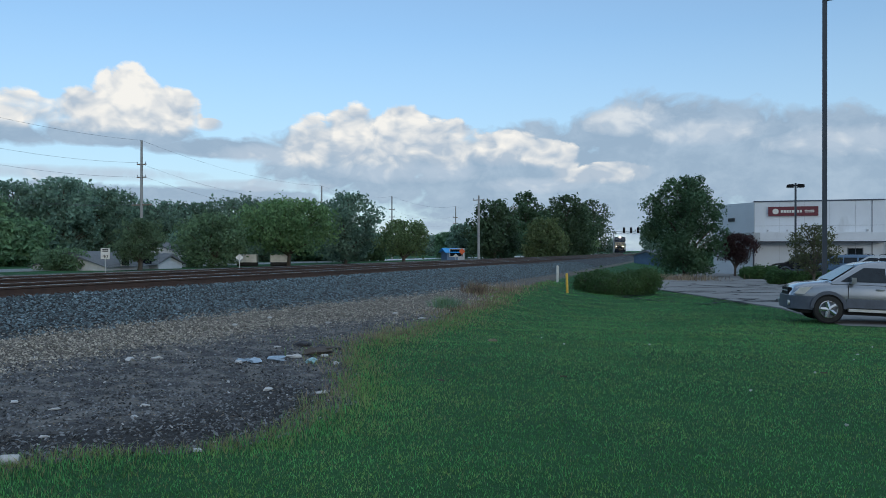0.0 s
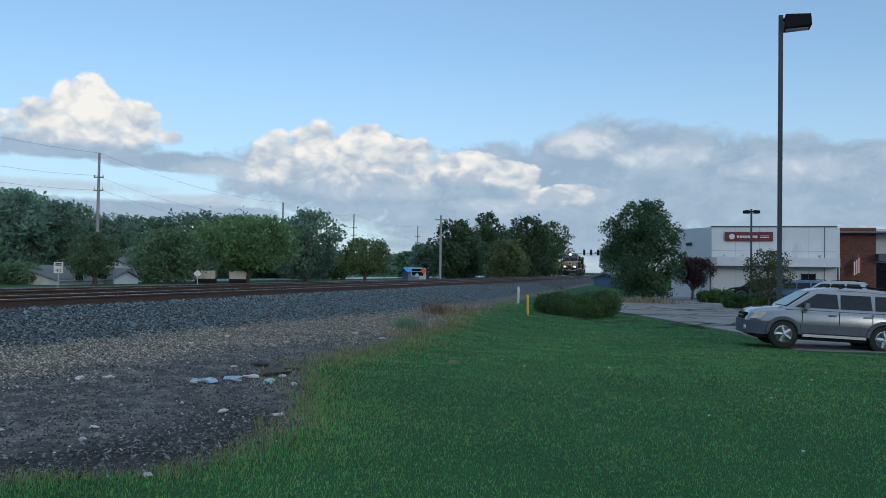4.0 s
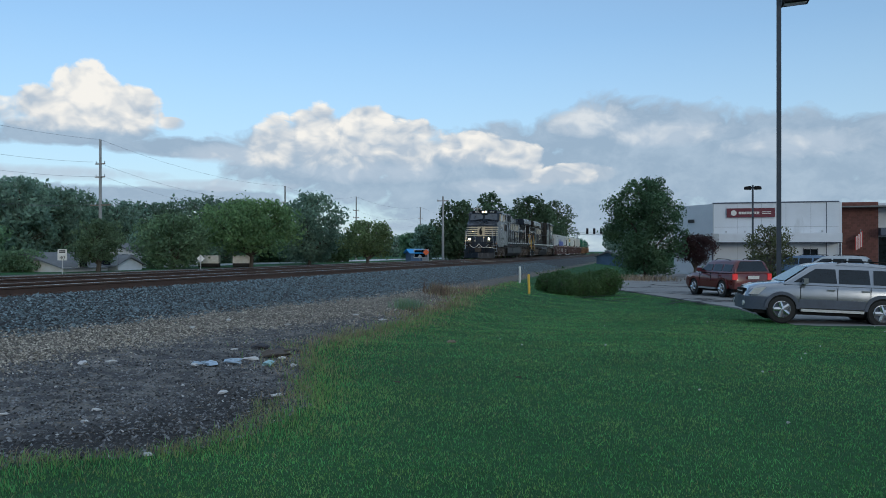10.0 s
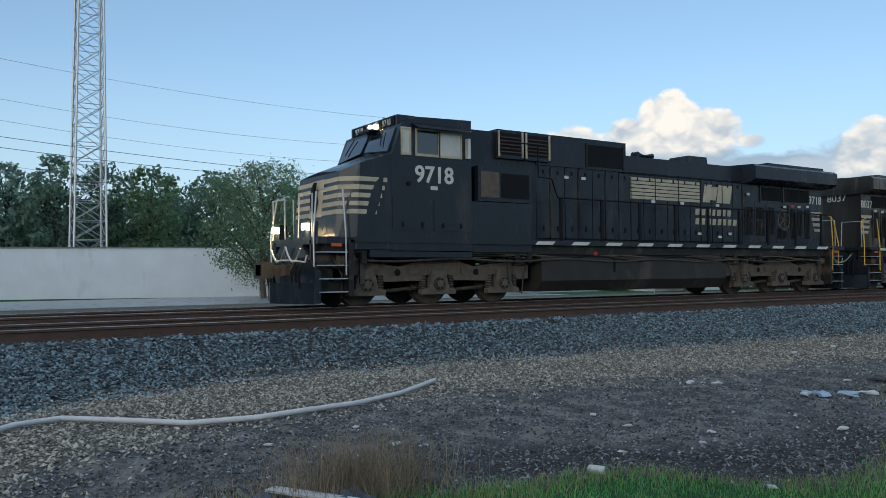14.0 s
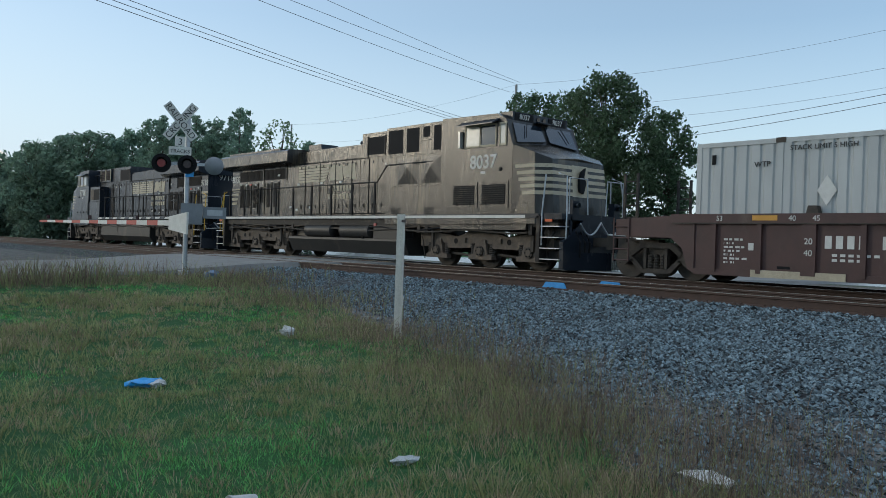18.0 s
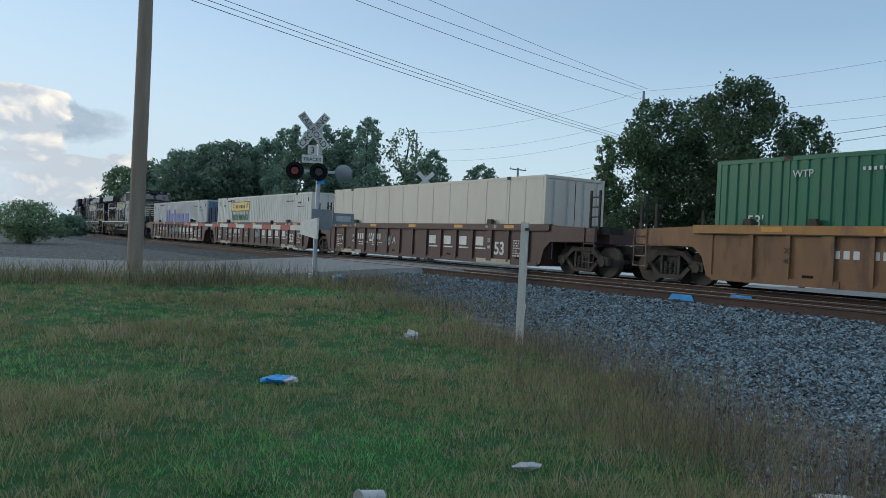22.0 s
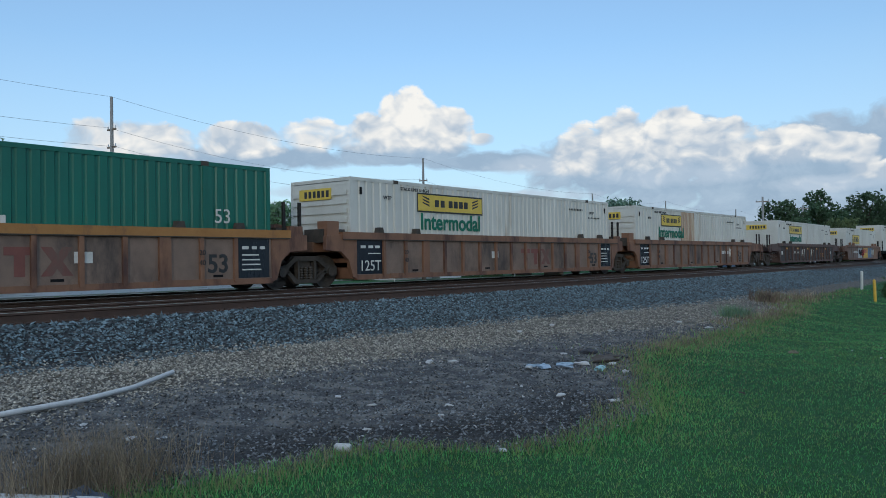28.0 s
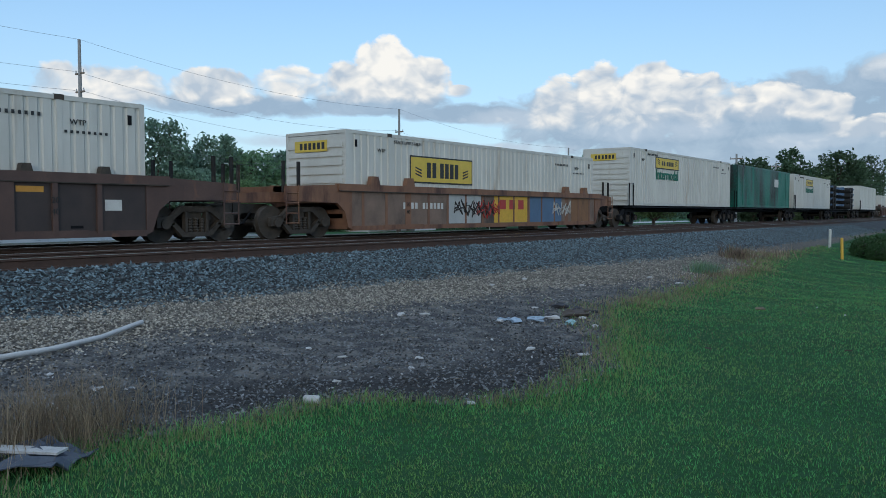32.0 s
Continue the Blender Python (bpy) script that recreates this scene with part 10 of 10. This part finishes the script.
def plastic_cup(x, y, turn):
    th = thing("plastic_cup", "clear crushed plastic cup on the grass", "cup", pose(x, y, land_z(x, y) + 0.09, 0, 0, turn))
    bm = bmesh.new()
    tube(bm, [(-0.08, 0, 0), (0.08, 0, 0.01)], [0.035, 0.05], 16)
    part("cup", bm, M_paper, th, smooth=True)
    bm = bmesh.new()
    tube(bm, [(0.078, 0, 0.01), (0.09, 0, 0.01)], 0.054, 16)
    part("rim", bm, M_galv, th)


plastic_cup(-2.09, -4.22, 10)


def pipe():
    pts = [(-9.03, 5.68), (-8.5, 4.85), (-8.07, 4.08), (-7.83, 3.3), (-7.80, 2.8), (-8.05, 2.22), (-8.58, 1.73), (-8.92, 1.2), (-8.68, 0.76), (-8.31, 0.44)]
    bm = bmesh.new()
    tube(bm, [(x, y, land_z(x, y) + 0.055) for i, (x, y) in enumerate(pts)], 0.028, 10)
    ob = new("plastic_pipe", mesh_of(bm, "plastic_pipe", True))
    ob.data.materials.append(M_dirtpipe)
    tagged(ob, "long dusty white plastic pipe on the gravel", "pipe")


pipe()


def sheet():
    th = thing("plastic_sheet", "torn grey and white plastic sheet at the lawn's edge", "plastic sheet", pose(-4.95, 2.2, land_z(-4.95, 2.2), 0, 0, 30))
    rng = np.random.default_rng(9)
    xs, ys = np.linspace(-0.42, 0.42, 15), np.linspace(-0.24, 0.24, 10)
    X, Y = np.meshgrid(xs, ys, indexing="ij")
    Z = 0.05 + 0.03 * np.sin(X * 9 + Y * 4) + 0.02 * rng.normal(size=X.shape)
    i = np.arange(150).reshape(15, 10)
    f = np.stack([i[:-1, :-1], i[1:, :-1], i[1:, 1:], i[:-1, 1:]], -1).reshape(-1, 4)
    ob = new("sheet", from_arrays("sheet", np.stack([X, Y + 0.1 * X, Z], -1).reshape(-1, 3), f, [M_clad]))
    ob.parent = th
    so = ob.modifiers.new("thick", "SOLIDIFY")
    so.thickness = 0.008
    part_box("white_strip", M_paper, th, -0.40, 0.36, -0.05, 0.06, 0.09, 0.105, "white torn strip")


sheet()


def marker_post(x, y, h, r, mat, tilt, label):
    th = thing("marker_post", label, "marker post", pose(x, y, land_z(x, y) - 0.05, tilt, tilt * 0.6, 0))
    part_tube("post", mat, th, [(0, 0, 0), (0, 0, h)], r, 10)
    part_tube("cap", mat, th, [(0, 0, h), (0, 0, h + 0.04)], [r * 1.1, r * 0.5], 10)


marker_post(-7.88, 39.6, 0.85, 0.06, M_white, 1, "white plastic marker post beside the line")
marker_post(-6.33, 34.0, 0.85, 0.055, M_yellow, -4, "leaning yellow marker post by the hedge")


def wooden_post():
    th = thing("wooden_post", "leaning silvered square wooden post in weeds", "post", pose(-7.46, -9.69, land_z(-7.46, -9.69) - 0.1, -0.6, 2.0, 40))
    bm = bmesh.new()
    prism(bm, [(-0.06, -0.05), (0.06, -0.05), (0.06, 0.05), (-0.06, 0.05)], "z", 0, 1.98)
    part("post", bm, M_grey_wood, th, bevel=0.01)
    part_box("bracket", M_rail, th, -0.02, 0.22, 0.05, 0.07, 1.86, 1.90)
    part_tube("bolt", M_rail, th, [(0, -0.07, 1.7), (0, -0.05, 1.7)], 0.02, 8)
    part_tube("split_stick", M_grey_wood, th, [(0.10, 0.02, 0.05), (0.02, 0.06, 0.75)], 0.02, 5)


wooden_post()


# ---- bricks of the bay ----
brick_bm = bmesh.new()
box(brick_bm, 0, 0.262, -0.012, 0.03, 0, 0.19)
brick_me = mesh_of(brick_bm, "brick")
brick_me.materials.append(M_brick)
for th, bay, x, y, z in BRICKS:
    ob = new("brick", brick_me)
    ob.parent = bay
    ob.matrix_basis = pose(x - 2.22, y - 70.1, z + 0.5)

# ---- what moves ----
def on_track(y, turn):
    return pose(FAR_TRACK + float(bend(y)), y, RAIL_Z, 0, 0, turn + math.degrees(math.atan(2 * 0.000269 * max(0.0, y - 34.0))))


def motions():
    for ob, u, turn in TRAIN:
        walk(ob, [(t, on_track(u - SPEED * t + min(1.6, 0.23 * max(0, 16 - t)), turn)) for t in range(0, 33, 2)])
    z = -0.475
    walk(RED_CAR, [(0, pose(30, 30, z, 0, 0, 80)), (7.5, pose(17.5, 32.4, z, 0, 0, 78)), (9.0, pose(6.9, 34.4, z, 0, 0, 74)), (9.4, pose(4.6, 35.2, z, 0, 0, 62)), (9.8, pose(2.5, 37.2, z, 0, 0, 38)), (10.2, pose(1.3, 39.6, z, 0, 0, 22)),
                   (10.6, pose(0.3, 41.6, z, 0, 0, 18)), (11.0, pose(-0.5, 43.5, z, 0, 0, 14)), (11.4, pose(-1.05, 45.5, z, 0, 0, 11)), (12.0, pose(-1.6, 49.1, z, 0, 0, 2)), (12.4, pose(-1.35, 51.5, z, 0, 0, -12)), (13.0, pose(-0.3, 54.0, z, 0, 0, -32)),
                   (13.6, pose(1.7, 55.2, z, 0, 0, -72)), (14.3, pose(4.4, 54.9, z, 0, 0, -96)), (15.0, pose(8.5, 54.3, z, 0, 0, -96)), (18.0, pose(26, 53.6, z, 0, 0, -91)), (32, pose(28, 53.6, z, 0, 0, -90))])


motions()
